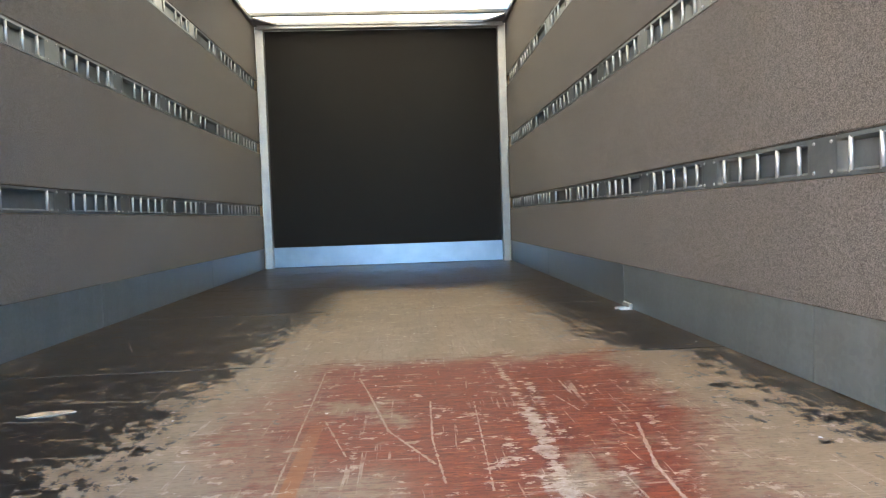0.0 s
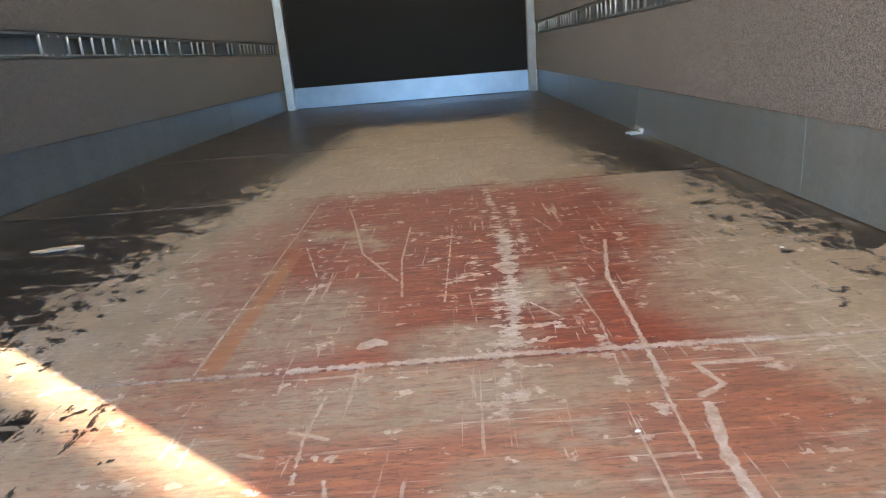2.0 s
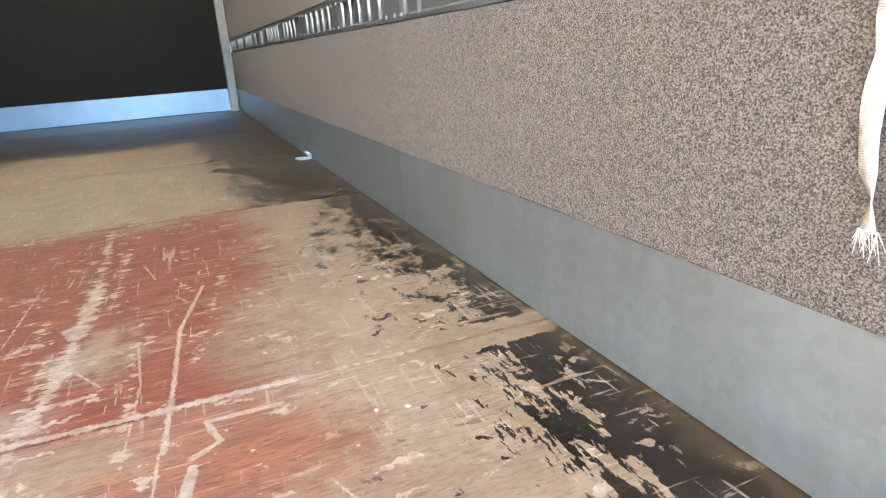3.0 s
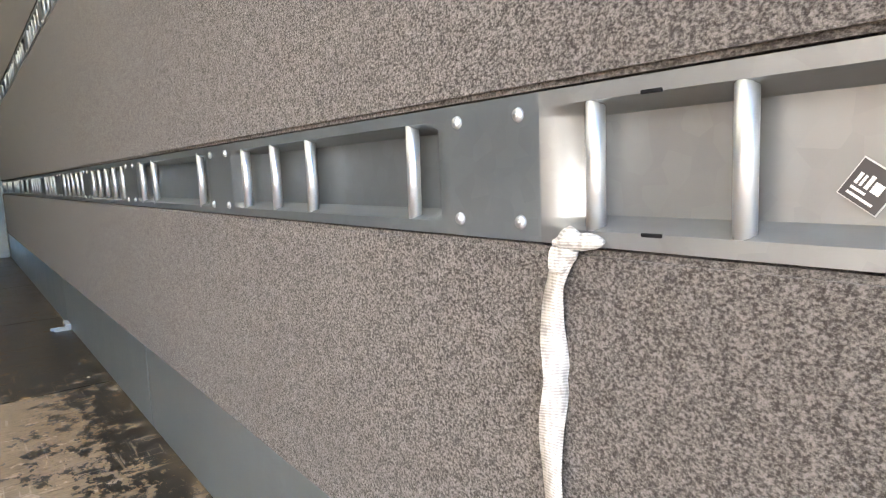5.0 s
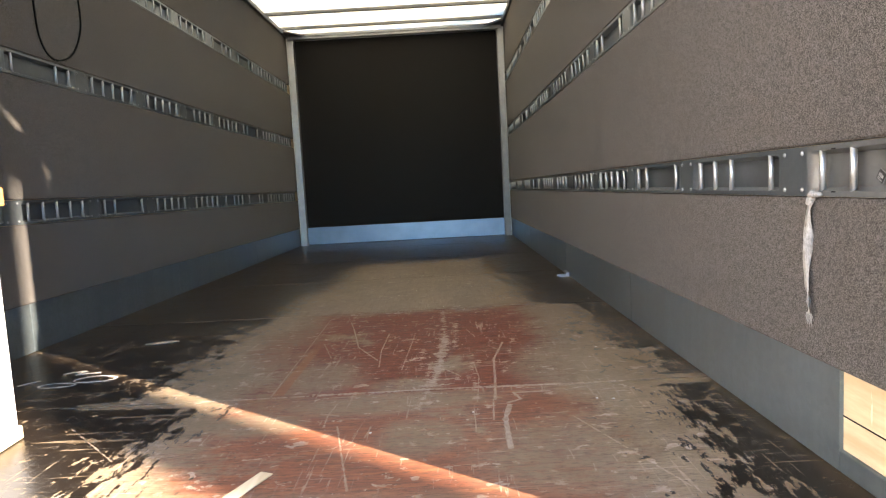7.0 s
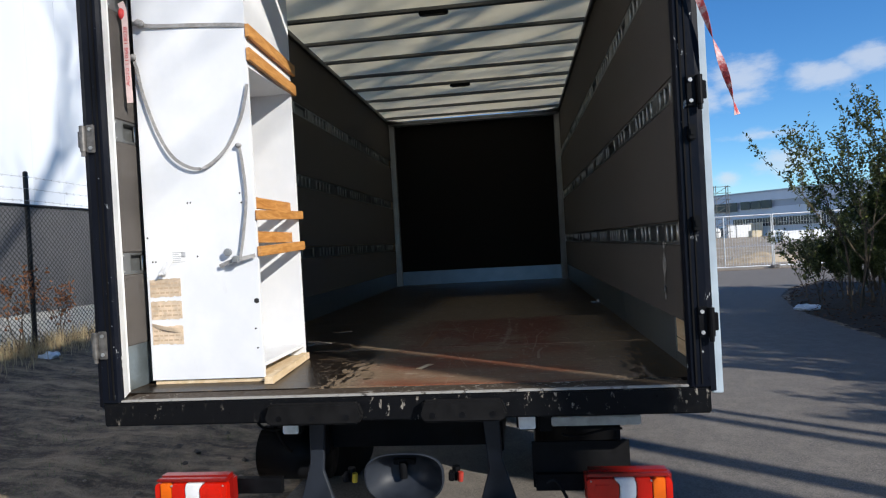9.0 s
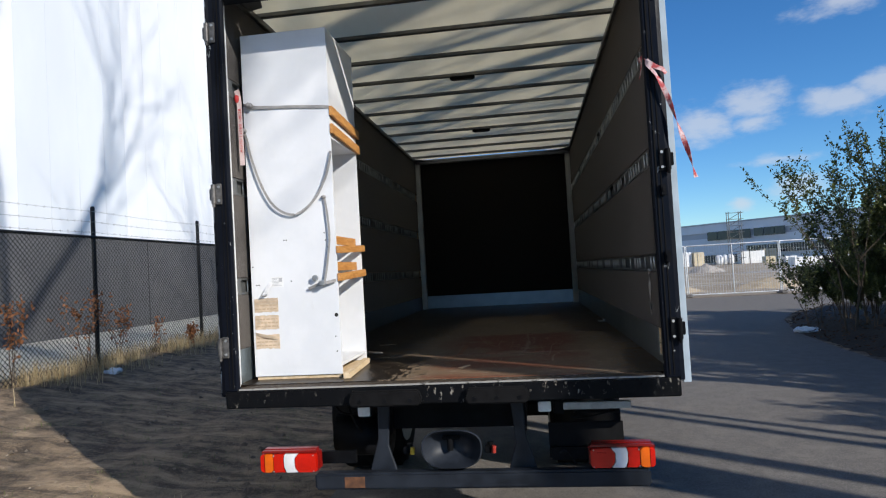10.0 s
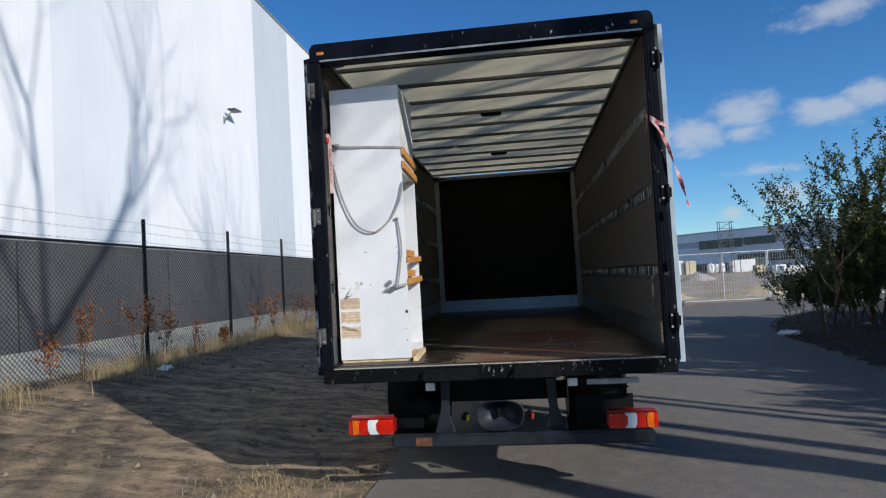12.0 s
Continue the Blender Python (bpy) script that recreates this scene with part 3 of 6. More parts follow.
# ---------------------------------------------------------------- walls
RAILS = ((0.535, 0.635), (1.15, 1.25), (1.76, 1.86))
FELT_BANDS = ((0.205, 0.533), (0.637, 1.148), (1.252, 1.758), (1.862, 2.40))
Y_RIGHT = 0.106
MISSING = {0: (1,), 1: (1, 2), 4: (0,), 6: (2, 3)}


def rail_module():
    """A pressed pocket of sheet steel between two flat lands, seen from the room along -x; y runs along the rail."""
    bm = bmesh.new()
    n, h, dpt = 54, 0.05, 0.024
    prof = []
    for i in range(n + 1):
        y = 0.597 * i / n
        u = min(max((y - 0.112) / 0.022, 0), 1) * min(max((0.596 - y) / 0.045, 0), 1)
        prof.append((y, dpt * u * u * (3 - 2 * u)))
    rows = ((-h, 0.0), (-h + 0.010, 0.0), (-h + 0.012, 0.15), (-h + 0.016, 0.85), (-h + 0.018, 1.0), (h - 0.018, 1.0), (h - 0.016, 0.85), (h - 0.012, 0.15), (h - 0.010, 0.0), (h, 0.0))
    grid = [[bm.verts.new((d * k, y, z)) for z, k in rows] for y, d in prof]
    for a, b in zip(grid, grid[1:]):
        for j in range(len(rows) - 1):
            bm.faces.new((a[j], a[j + 1], b[j + 1], b[j]))
    # turned-back lips
    for a, b in zip(grid, grid[1:]):
        for j, s in ((0, -1), (len(rows) - 1, 1)):
            p, q = a[j].co + Vector((0.03, 0, 0)), b[j].co + Vector((0.03, 0, 0))
            bm.faces.new((a[j], b[j], bm.verts.new(q), bm.verts.new(p)))
    bmesh.ops.remove_doubles(bm, verts=bm.verts[:], dist=0.0001)
    bmesh.ops.recalc_face_normals(bm, faces=bm.faces[:])
    return bm


def rail_end():
    """The flat end plate of a rail with the last pocket beside it."""
    bm = bmesh.new()
    h = 0.05
    prof = []
    for i in range(41):
        y = 0.323 * i / 40
        u = min(max((y - 0.062) / 0.020, 0), 1) * min(max((0.322 - y) / 0.046, 0), 1)
        prof.append((y, 0.024 * u * u * (3 - 2 * u)))
    rows = ((-h, 0.0), (-h + 0.010, 0.0), (-h + 0.012, 0.15), (-h + 0.016, 0.85), (-h + 0.018, 1.0), (h - 0.018, 1.0), (h - 0.016, 0.85), (h - 0.012, 0.15), (h - 0.010, 0.0), (h, 0.0))
    grid = [[bm.verts.new((d * k, y, z)) for z, k in rows] for y, d in prof]
    for a, b in zip(grid, grid[1:]):
        for j in range(len(rows) - 1):
            bm.faces.new((a[j], a[j + 1], b[j + 1], b[j]))
    bmesh.ops.recalc_face_normals(bm, faces=bm.faces[:])
    return bm


MODULE = mesh_of("rail_pocket", rail_module(), ZINC_RAIL, "sharp")
END = mesh_of("rail_end", rail_end(), ZINC_END, "sharp")
bm = bmesh.new()
rod(bm, (0, 0, -0.043), (0, 0, 0.043), 0.0062, 10)
RUNG = mesh_of("rung", bm, ZINC_RUNG, True)
bm = bmesh.new()
rod(bm, (0.001, 0, 0), (-0.002, 0, 0), 0.0055, 10, 0.0042)
rod(bm, (-0.002, 0, 0), (-0.0026, 0, 0), 0.0022, 8)
RIVET = mesh_of("rivet", bm, GALV, True)


SLOT = mesh_of("slot", boxes((-0.0004, 0.0012, -0.007, 0.007, -0.0012, 0.0012), bevel=0.0004), CHASSIS)


def side_wall(name, side, label):
    """One long side: outer skin, felt panels, zinc kick plate and three lashing rails; side is 1 or -1 in x."""
    w = thing(name, label, "wall", kind="structure")

    def bx(x0, x1, *r):
        return (min(side * x0, side * x1), max(side * x0, side * x1), *r)

    part("skin", boxes(bx(1.272, 1.285, 0.0, 6.68, -0.02, 2.44)), WHITE_DOOR, w, "white outer sheet of the box")
    part("liner", boxes(bx(1.268, 1.2715, 0.02, 6.66, 0.0, 2.43)), RAW_PLY, w, "bare plywood behind the lining")
    y0 = Y_RIGHT if side > 0 else 0.030
    for z0, z1 in FELT_BANDS:
        part("felt_panel", boxes(bx(HALF, 1.266, y0, 6.55, z0, z1), bevel=0.004), FELT, w, "grey needle-felt carpet panel")
    k0 = 0.327 if side > 0 else 0.030
    for a, b in ((k0, 1.72), (1.722, 3.17), (3.172, 4.85), (4.852, 6.55)):
        part("kick_plate", boxes(bx(1.245, 1.266, a, b, 0.002, 0.222), bevel=0.0015), ZINC, w, "dull zinc kick plate")
    if side > 0:
        part("bare_board", boxes(bx(1.252, 1.267, Y_RIGHT, 0.3255, 0.047, 0.204)), RAW_PLY, w, "bare plywood where the kick plate is cut away")
        part("kick_plate", boxes(bx(1.245, 1.266, Y_RIGHT, 0.3255, 0.002, 0.045), bevel=0.0015), ZINC, w, "low strip of zinc kick plate")
        part("board_joint", boxes(bx(1.2505, 1.2518, Y_RIGHT, 0.3255, 0.113, 0.1155)), CHASSIS, w)
    part("wall_angle", boxes(bx(1.215, 1.243, 0.02, 6.54, 2.385, 2.425), bx(1.236, 1.262, 0.02, 6.54, 2.402, 2.432), bevel=0.003), ALU_DARK, w, "dull metal angle under the roof")
    part("end_strip", boxes(bx(1.2345, 1.27, 0.0135, y0 - 0.003, 0.0, 2.38), bevel=0.002), WHITE_STRIP, w, "white edge strip at the door opening")
    for z0, z1 in RAILS:
        zc = (z0 + z1) / 2
        rail = part("lashing_rail", boxes(bx(1.2675, 1.2705, y0, 6.54, z0, z1)), ZINC_RAIL, w, "galvanised lashing rail")
        xf = 1.2415
        rz = 0 if side > 0 else 180
        def at(y, dx=0.0, dz=0.0):
            return (side * (xf + dx), y, zc + dz)
        if side > 0:
            share("rail_end", END, rail, at(y0 + 0.002))
        else:
            e = share("rail_end", END, rail, at(0.034))
            e.scale = (-1, 1, 1)
        for y in (0.196, 0.294, 0.389):
            share("rung", RUNG, rail, at(y, 0.006))
        for dz in (0.0405, -0.0405):
            share("slot", SLOT, rail, at(0.345, -0.0002, dz))
        for dz in (0.036, -0.036):
            r = share("rivet", RIVET, rail, at(y0 + 0.012, -0.0005, dz))
            r.scale = (side, 1, 1)
        for i in range(10):
            yb = 0.431 + 0.597 * i
            m = share("rail_pocket", MODULE, rail, at(yb, 0.0008 * (i % 2)))
            m.scale = (side, 1, 1)
            for dy in (0.019, 0.086):
                for dz in (0.037, -0.037):
                    r = share("rivet", RIVET, rail, at(yb + dy, -0.0005, dz))
                    r.scale = (side, 1, 1)
            for j in range(5):
                if j in MISSING.get((i + int(z0 * 7)) % 9 if z0 > 0.6 or side < 0 else i, ()):
                    continue
                share("rung", RUNG, rail, at(yb + 0.156 + 0.0995 * j, 0.006), (random.uniform(-1.5, 1.5), 0, 0))
    return w




def make_ply():
    k = Mat("raw_plywood", 0.7)
    g = k.noise(30, 4, 0.6, k.mapped((1, 0.15, 1)))
    c = k.mix(k.ramp(g, 0.3, 0.7), (0.50, 0.36, 0.21), (0.66, 0.52, 0.34))
    c = k.mix(k.ramp(k.noise(6, 5, 0.7, k.mapped((1, 3, 0.4), rot=(0.5, 0, 0))), 0.63, 0.66, 0, 0.6), c, (0.80, 0.70, 0.54))
    k.color(c).bump(g, 0.2, 0.002)
    return k.m


RAW_PLY = make_ply()
ALU_DARK = simple("dull_metal_angle", (0.16, 0.16, 0.155), 0.5, 0.6, 0.3, 12)
WHITE_STRIP = simple("white_edge_strip", (0.72, 0.73, 0.72), 0.4, 0, 0.12, 10, 0.05)
wall_east = side_wall("wall_east", 1, "box side wall lined with grey felt and steel lashing rails")
wall_west = side_wall("wall_west", -1, "box side wall with grey felt panels and lashing rails")

# front end
wall_north = thing("wall_north", "black film-faced front wall with aluminium corner posts", "wall", kind="structure", at=(0, 0.08, 0))
part("panel", boxes((-1.20, 1.20, 6.56, 6.585, 0.0, 2.37)), FRONT_BLACK, wall_north, "matt black panel")
part("kick_plate", boxes((-1.192, 1.192, 6.550, 6.558, 0.006, 0.207), bevel=0.002), ALU_FRONT, wall_north, "bright aluminium kick plate")
part("skin", boxes((-1.285, 1.285, 6.588, 6.60, -0.02, 2.44)), WHITE_DOOR, wall_north)
for s in (-1, 1):
    bm = bmesh.new()
    prism(bm, [(s * 1.238, 6.475), (s * 1.170, 6.50), (s * 1.165, 6.56), (s * 1.238, 6.56)], "z", 0.0, 2.37)
    part("corner_post", bm, ALU, wall_north, "aluminium corner post")
part("top_rail", boxes((-1.238, 1.238, 6.475, 6.56, 2.372, 2.425), (-1.238, 1.238, 6.46, 6.474, 2.40, 2.43), bevel=0.003), ALU, wall_north, "aluminium top rail")

# roof
ceiling = thing("ceiling", "milky translucent fibreglass roof on thin steel ribs", "ceiling", kind="structure")
bm = bmesh.new()
nx, ny = 12, 48
g = [[bm.verts.new((-1.262 + 2.524 * i / nx, 6.67 * j / ny, 2.452 + 0.012 * math.cos(i / nx * math.pi - math.pi / 2) + 0.002 * math.sin(j * 1.57))) for i in range(nx + 1)] for j in range(ny + 1)]
for a, b in zip(g, g[1:]):
    for i in range(nx):
        bm.faces.new((a[i], b[i], b[i + 1], a[i + 1]))
roof_sheet = part("roof_sheet", bm, ROOF, ceiling, "cream fibreglass sheet")
bm = bmesh.new()
for i in range(11):
    y = 0.52 + 0.579 * i
    box(bm, -1.236, 1.236, y - 0.012, y + 0.012, 2.420, 2.449, 0.002)
    box(bm, -1.236, 1.236, y - 0.021, y + 0.021, 2.4185, 2.4215)
part("roof_rib", bm, ALU_DARK, ceiling, "grey steel ribs")
bm = bmesh.new()
for s in (-1, 1):
    prism(bm, [(s * 1.235, 0.02), (s * 1.02, 0.02), (s * 1.12, 0.33), (s * 1.235, 0.36)], "z", 2.402, 2.417)
    prism(bm, [(s * 1.235, 6.53), (s * 1.02, 6.53), (s * 1.10, 6.45), (s * 1.235, 6.29)], "z", 2.402, 2.417)
part("corner_gusset", bm, ALU_DARK, ceiling, "sheet-metal corner gussets")
for y in (2.257, 4.573):
    cl = thing("ceiling_lamp", "slim dark interior lamp, switched off, under a roof rib", "lamp", "interior lamps", at=(0.0, y, 2.40))
    part("housing", boxes((-0.115, 0.115, -0.028, 0.028, -0.012, 0.0175), bevel=0.006), CHASSIS, cl)
    part("lens", boxes((-0.095, 0.095, -0.02, 0.02, -0.018, -0.0125), bevel=0.004), simple("smoky_lens", (0.09, 0.085, 0.08), 0.2), cl, "smoky lens")

HINGE = simple("worn_hinge_steel", (0.11, 0.105, 0.10), 0.5, 0.4, 0.5, 40)

# ---------------------------------------------------------------- truck rear end
truck = thing("box_truck", "box truck seen from behind, dark scraped rear frame, doors folded open", "truck")
part("rear_sill", boxes((-1.262, 1.262, -0.128, -0.004, -0.115, -0.012), bevel=0.006), BLACK_SILL, truck, "scraped black steel sill")
part("sill_plate", boxes((-1.181, 1.181, -0.108, -0.002, -0.0115, -0.004), bevel=0.001), SILL_ALU, truck, "soiled metal tread plate")
part("sill_edge", boxes((-1.181, 1.181, -0.126, -0.109, -0.0115, -0.003), bevel=0.001), SILL_EDGE, truck, "rubbed bright edge of the tread plate")
bm = bmesh.new()
prism(bm, [(-1.262, 2.29), (1.262, 2.29), (1.262, 2.40), (1.235, 2.437), (-1.235, 2.437), (-1.262, 2.40)], "y", -0.128, -0.002)
bmesh.ops.bevel(bm, geom=bm.edges[:], offset=0.008, segments=2, affect="EDGES")
part("header", bm, BLACK_PAINT, truck, "dark header beam over the opening")
part("header_seal", boxes((-1.18, 1.18, -0.135, -0.129, 2.292, 2.306), bevel=0.002), GALV, truck, "worn grey seal strip")
for s in (-1, 1):
    bm = bmesh.new()
    prism(bm, [(s * 1.182, -0.116), (s * 1.192, -0.128), (s * 1.262, -0.128), (s * 1.262, -0.002), (s * 1.252, -0.002), (s * 1.252, -0.100), (s * 1.182, -0.100)], "z", -0.0112, 2.289)
    part("rear_post", bm, BLACK_PAINT, truck, "dark rear corner post with chipped paint")
    part("post_bead", boxes((min(s * 1.205, s * 1.213), max(s * 1.205, s * 1.213), -0.133, -0.1285, 0.0, 2.288), (min(s * 1.228, s * 1.234), max(s * 1.228, s * 1.234), -0.131, -0.1285, 0.0, 2.288), bevel=0.001), RUBBER, truck, "black rubber bead")
    bm = bmesh.new()
    prism(bm, [(s * 1.183, -0.099), (s * 1.233, 0.012), (s * 1.2515, 0.012), (s * 1.2515, -0.099)], "z", 0.0, 2.288)
    part("post_lining", bm, WHITE_STRIP, truck, "white inner lining of the post")
    bm = bmesh.new()
    prism(bm, [(s * 1.262, -0.128), (s * 1.262, -0.03), (s * 1.29, -0.03), (s * 1.285, -0.118)], "z", -0.03, 2.33)
    part("post_flange", bm, BLACK_PAINT, truck)
    door = part("rear_door", boxes((min(s * 1.298, s * 1.332), max(s * 1.298, s * 1.332), -0.02, 1.19, -0.06, 2.36), bevel=0.005), WHITE_DOOR, truck, "white rear door folded flat along the side")
    part("door_edge", boxes((min(s * 1.294, s * 1.336), max(s * 1.294, s * 1.336), -0.036, -0.021, -0.06, 2.36), bevel=0.003), EDGE_CHIP if s < 0 else DOOR_EDGE, door)
    part("door_seal", boxes((min(s * 1.288, s * 1.2935), max(s * 1.288, s * 1.2935), -0.03, 0.02, -0.05, 2.35), bevel=0.002), RUBBER, door, "black rubber door seal")
    for z in (0.24, 1.13, 2.08):
        bm = bmesh.new()
        x0 = 1.225
        box(bm, min(s * x0, s * 1.262), max(s * x0, s * 1.262), -0.140, -0.129, z - 0.06, z + 0.06, 0.003)
        box(bm, min(s * 1.262, s * 1.300), max(s * 1.262, s * 1.300), -0.140, -0.130, z - 0.035, z + 0.035, 0.003)
        rod(bm, (s * 1.272, -0.145, z - 0.055), (s * 1.272, -0.145, z + 0.055), 0.013, 12)
        rod(bm, (s * 1.272, -0.145, z - 0.075), (s * 1.272, -0.145, z - 0.055), 0.009, 8)
        hinge = part("hinge", bm, HINGE if s < 0 else CHASSIS, truck, "worn steel door hinge")
        for dz in (-0.04, 0.04):
            bm = bmesh.new()
            rod(bm, (s * 1.240, -0.141, z + dz), (s * 1.240, -0.146, z + dz), 0.008, 8)
            part("bolt", bm, GALV, hinge)
for z in (0.62, 0.97):
    bm = bmesh.new()
    box(bm, 1.222, 1.250, -0.150, -0.129, z - 0.03, z + 0.03, 0.004)
    box(bm, 1.228, 1.244, -0.155, -0.1505, z - 0.012, z + 0.012, 0.002)
    part("door_catch", bm, CHASSIS, truck, "small black door catch")
bm = bmesh.new()
box(bm, -1.20, -1.145, -0.134, -0.129, 2.345, 2.37, 0.002)
part("marker_lamp", bm, simple("amber_lens", (0.55, 0.20, 0.05), 0.25), truck, "small amber marker lamp")
bm = bmesh.new()
box(bm, 1.10, 1.15, -0.134, -0.129, 2.345, 2.37, 0.002)
part("marker_lamp", bm, bpy.data.materials["amber_lens"], truck, "small amber marker lamp")
for x in (-0.22, 0.07):
    part("lock_keeper", boxes((x, x + 0.075, -0.145, -0.129, 2.315, 2.35), bevel=0.004), CHASSIS, truck)

# buffers, work lamps, frame, cross member and bumper
for x0, x1 in ((-0.53, -0.11), (0.12, 0.475)):
    bm = bmesh.new()
    prism(bm, [(x0, -0.085), (x0 + 0.02, -0.030), (x1 - 0.02, -0.030), (x1, -0.085), (x1 - 0.02, -0.118), (x0 + 0.02, -0.118)], "y", -0.168, -0.129)
    bmesh.ops.bevel(bm, geom=bm.edges[:], offset=0.008, segments=2, affect="EDGES")
    buf = part("rubber_buffer", bm, RUBBER, truck, "black rubber dock buffer")
    for k in range(3):
        bm = bmesh.new()
        xx = x0 + (x1 - x0) * (0.16 + 0.34 * k)
        rod(bm, (xx, -0.169, -0.088), (xx, -0.1645, -0.088), 0.013, 12)
        part("bolt_hole", bm, CHASSIS, buf)
for s, cx in ((-1, -0.50), (1, 0.55)):
    bm = bmesh.new()
    box(bm, cx - 0.045, cx + 0.045, 0.06, 0.12, -0.225, -0.150, 0.01)
    lamp = part("work_lamp", bm, CHASSIS, truck, "small square reversing lamp")
    part("lens", boxes((cx - 0.036, cx + 0.036, 0.05, 0.062, -0.216, -0.160), bevel=0.004), simple("clear_lens", (0.75, 0.76, 0.76), 0.12), lamp, "clear lens")
part("chassis_rail", boxes((-0.44, -0.37, 0.20, 6.4, -0.36, -0.12), bevel=0.006), CHASSIS, truck, "black chassis side rail")
part("chassis_rail", boxes((0.37, 0.44, 0.20, 6.4, -0.36, -0.12), bevel=0.006), CHASSIS, truck, "black chassis side rail")
part("cross_member", boxes((-0.37, 0.37, 0.24, 0.30, -0.34, -0.12), (-0.37, 0.37, 0.30, 0.36, -0.34, -0.30), bevel=0.005), CHASSIS, truck)
for s in (-1, 1):
    bm = bmesh.new()
    prism(bm, [(s * 0.355, -0.16), (s * 0.43, -0.16), (s * 0.435, -0.36), (s * 0.49, -0.545), (s * 0.33, -0.545), (s * 0.375, -0.40)], "y", 0.10, 0.125)
    bmesh.ops.bevel(bm, geom=bm.edges[:], offset=0.004, segments=1, affect="EDGES")
    part("bumper_bracket", bm, CHASSIS_BLUE, truck, "blue-black steel bumper bracket")
bm = bmesh.new()
box(bm, -0.80, 1.10, 0.00, 0.075, -0.625, -0.53, 0.012)
bumper = part("underrun_bar", bm, CHASSIS_BLUE, truck, "blue-black steel underrun bar")
part("rust_patch", boxes((-0.62, -0.50, -0.0015, -0.0003, -0.612, -0.55)), simple("rust", (0.12, 0.05, 0.022), 0.85, 0, 0.5, 30), bumper, "rusty patch")
# towing cup
bm = bmesh.new()
n, rings = 40, []
for f, y in ((0.96, 0.030), (1.0, 0.012), (0.99, 0.004), (0.95, 0.002), (0.92, 0.010), (0.80, 0.050), (0.64, 0.085), (0.46, 0.108), (0.30, 0.116)):
    ring = []
    for i in range(n):
        a = 2 * math.pi * i / n
        ca, sa = math.cos(a), math.sin(a)
        x = math.copysign(abs(ca) ** 0.72, ca) * 0.176
        z = math.copysign(abs(sa) ** 0.8, sa) * (0.098 if sa > 0 else 0.122)
        ring.append(bm.verts.new((0.012 + x * f, y, -0.392 + z * f)))
    rings.append(ring)
for p, q in zip(rings, rings[1:]):
    for i in range(n):
        bm.faces.new((p[i], p[(i + 1) % n], q[(i + 1) % n], q[i]))
bm.faces.new(list(reversed(rings[-1])))
back = [bm.verts.new((0.012 + (v.co.x - 0.012) * 0.55, 0.17, -0.392 + (v.co.z + 0.392) * 0.55)) for v in rings[0]]
for i in range(n):
    bm.faces.new((back[i], back[(i + 1) % n], rings[0][(i + 1) % n], rings[0][i]))
bm.faces.new(back)
bmesh.ops.recalc_face_normals(bm, faces=bm.faces[:])
cup = part("tow_coupling", bm, CHASSIS_BLUE, truck, "wide-mouthed towing cup", "sharp")
bm = bmesh.new()
rod(bm, (-0.005, 0.085, -0.43), (-0.005, 0.085, -0.36), 0.018, 12)
box(bm, -0.05, 0.05, 0.09, 0.114, -0.375, -0.35, 0.004)
part("coupling_pin", bm, CHASSIS, cup)
for x, col, lab in ((-0.255, (0.55, 0.38, 0.03), "yellow air hose coupling"), (0.225, (0.30, 0.03, 0.02), "red air hose coupling")):
    bm = bmesh.new()
    rod(bm, (x, 0.14, -0.46), (x, 0.14, -0.40), 0.018, 10)
    box(bm, x - 0.032, x - 0.006, 0.10, 0.14, -0.455, -0.415, 0.004)
    cpl = part("air_coupling", bm, CHASSIS, truck, "air line coupling head")
    bm = bmesh.new()
    rod(bm, (x + 0.018, 0.115, -0.458), (x + 0.022, 0.115, -0.418), 0.013, 10)
    part("cap", bm, simple("coupling_cap_%d" % (x > 0), col, 0.4), cpl, lab)
# wheels deep under the box, mudguards, tank and side gear
for s in (-1, 1):
    cx = s * 0.86
    bm = bmesh.new()
    rod(bm, (cx - 0.26, 1.75, GROUND + 0.46), (cx + 0.26, 1.75, GROUND + 0.46), 0.46, 40)
    bmesh.ops.bevel(bm, geom=[e for e in bm.edges if len(e.link_faces) == 2 and e.calc_face_angle() > 1.0], offset=0.04, segments=3, affect="EDGES")
    wheel = part("wheel", bm, RUBBER, truck, "twin rear tyres", True)
    bm = bmesh.new()
    rod(bm, (cx - 0.268, 1.75, GROUND + 0.46), (cx + 0.268, 1.75, GROUND + 0.46), 0.26, 24)
    part("rim", bm, GALV, wheel)
bm = bmesh.new()
rod(bm, (-0.86, 1.75, GROUND + 0.46), (0.86, 1.75, GROUND + 0.46), 0.09, 14)
part("axle", bm, CHASSIS, truck)
bm = bmesh.new()
rod(bm, (-0.76, 0.38, -0.40), (-0.42, 0.38, -0.40), 0.13, 20)
part("air_tank", bm, CHASSIS, truck, "black air tank", True)
bm = bmesh.new()
prism(bm, [(0.565, -0.30), (0.985, -0.30), (0.985, -0.46), (0.94, -0.50), (0.565, -0.50)], "y", 0.14, 0.155)
part("mud_flap", bm, RUBBER, truck, "black rubber flap")
bm = bmesh.new()
box(bm, 0.655, 1.03, 0.08, 0.12, -0.215, -0.175, 0.004)
for k in range(3):
    rod(bm, (0.70 + 0.13 * k, 0.079, -0.195), (0.70 + 0.13 * k, 0.081, -0.195), 0.006, 8)
part("side_bracket", bm, GALV, truck, "grey steel bracket bar")
bm = bmesh.new()
box(bm, 0.60, 0.66, 0.09, 0.16, -0.24, -0.16, 0.005)
box(bm, 0.72, 0.95, 0.20, 0.22, -0.265, -0.25, 0.002)
box(bm, 0.94, 0.955, 0.20, 0.22, -0.275, -0.23, 0.002)
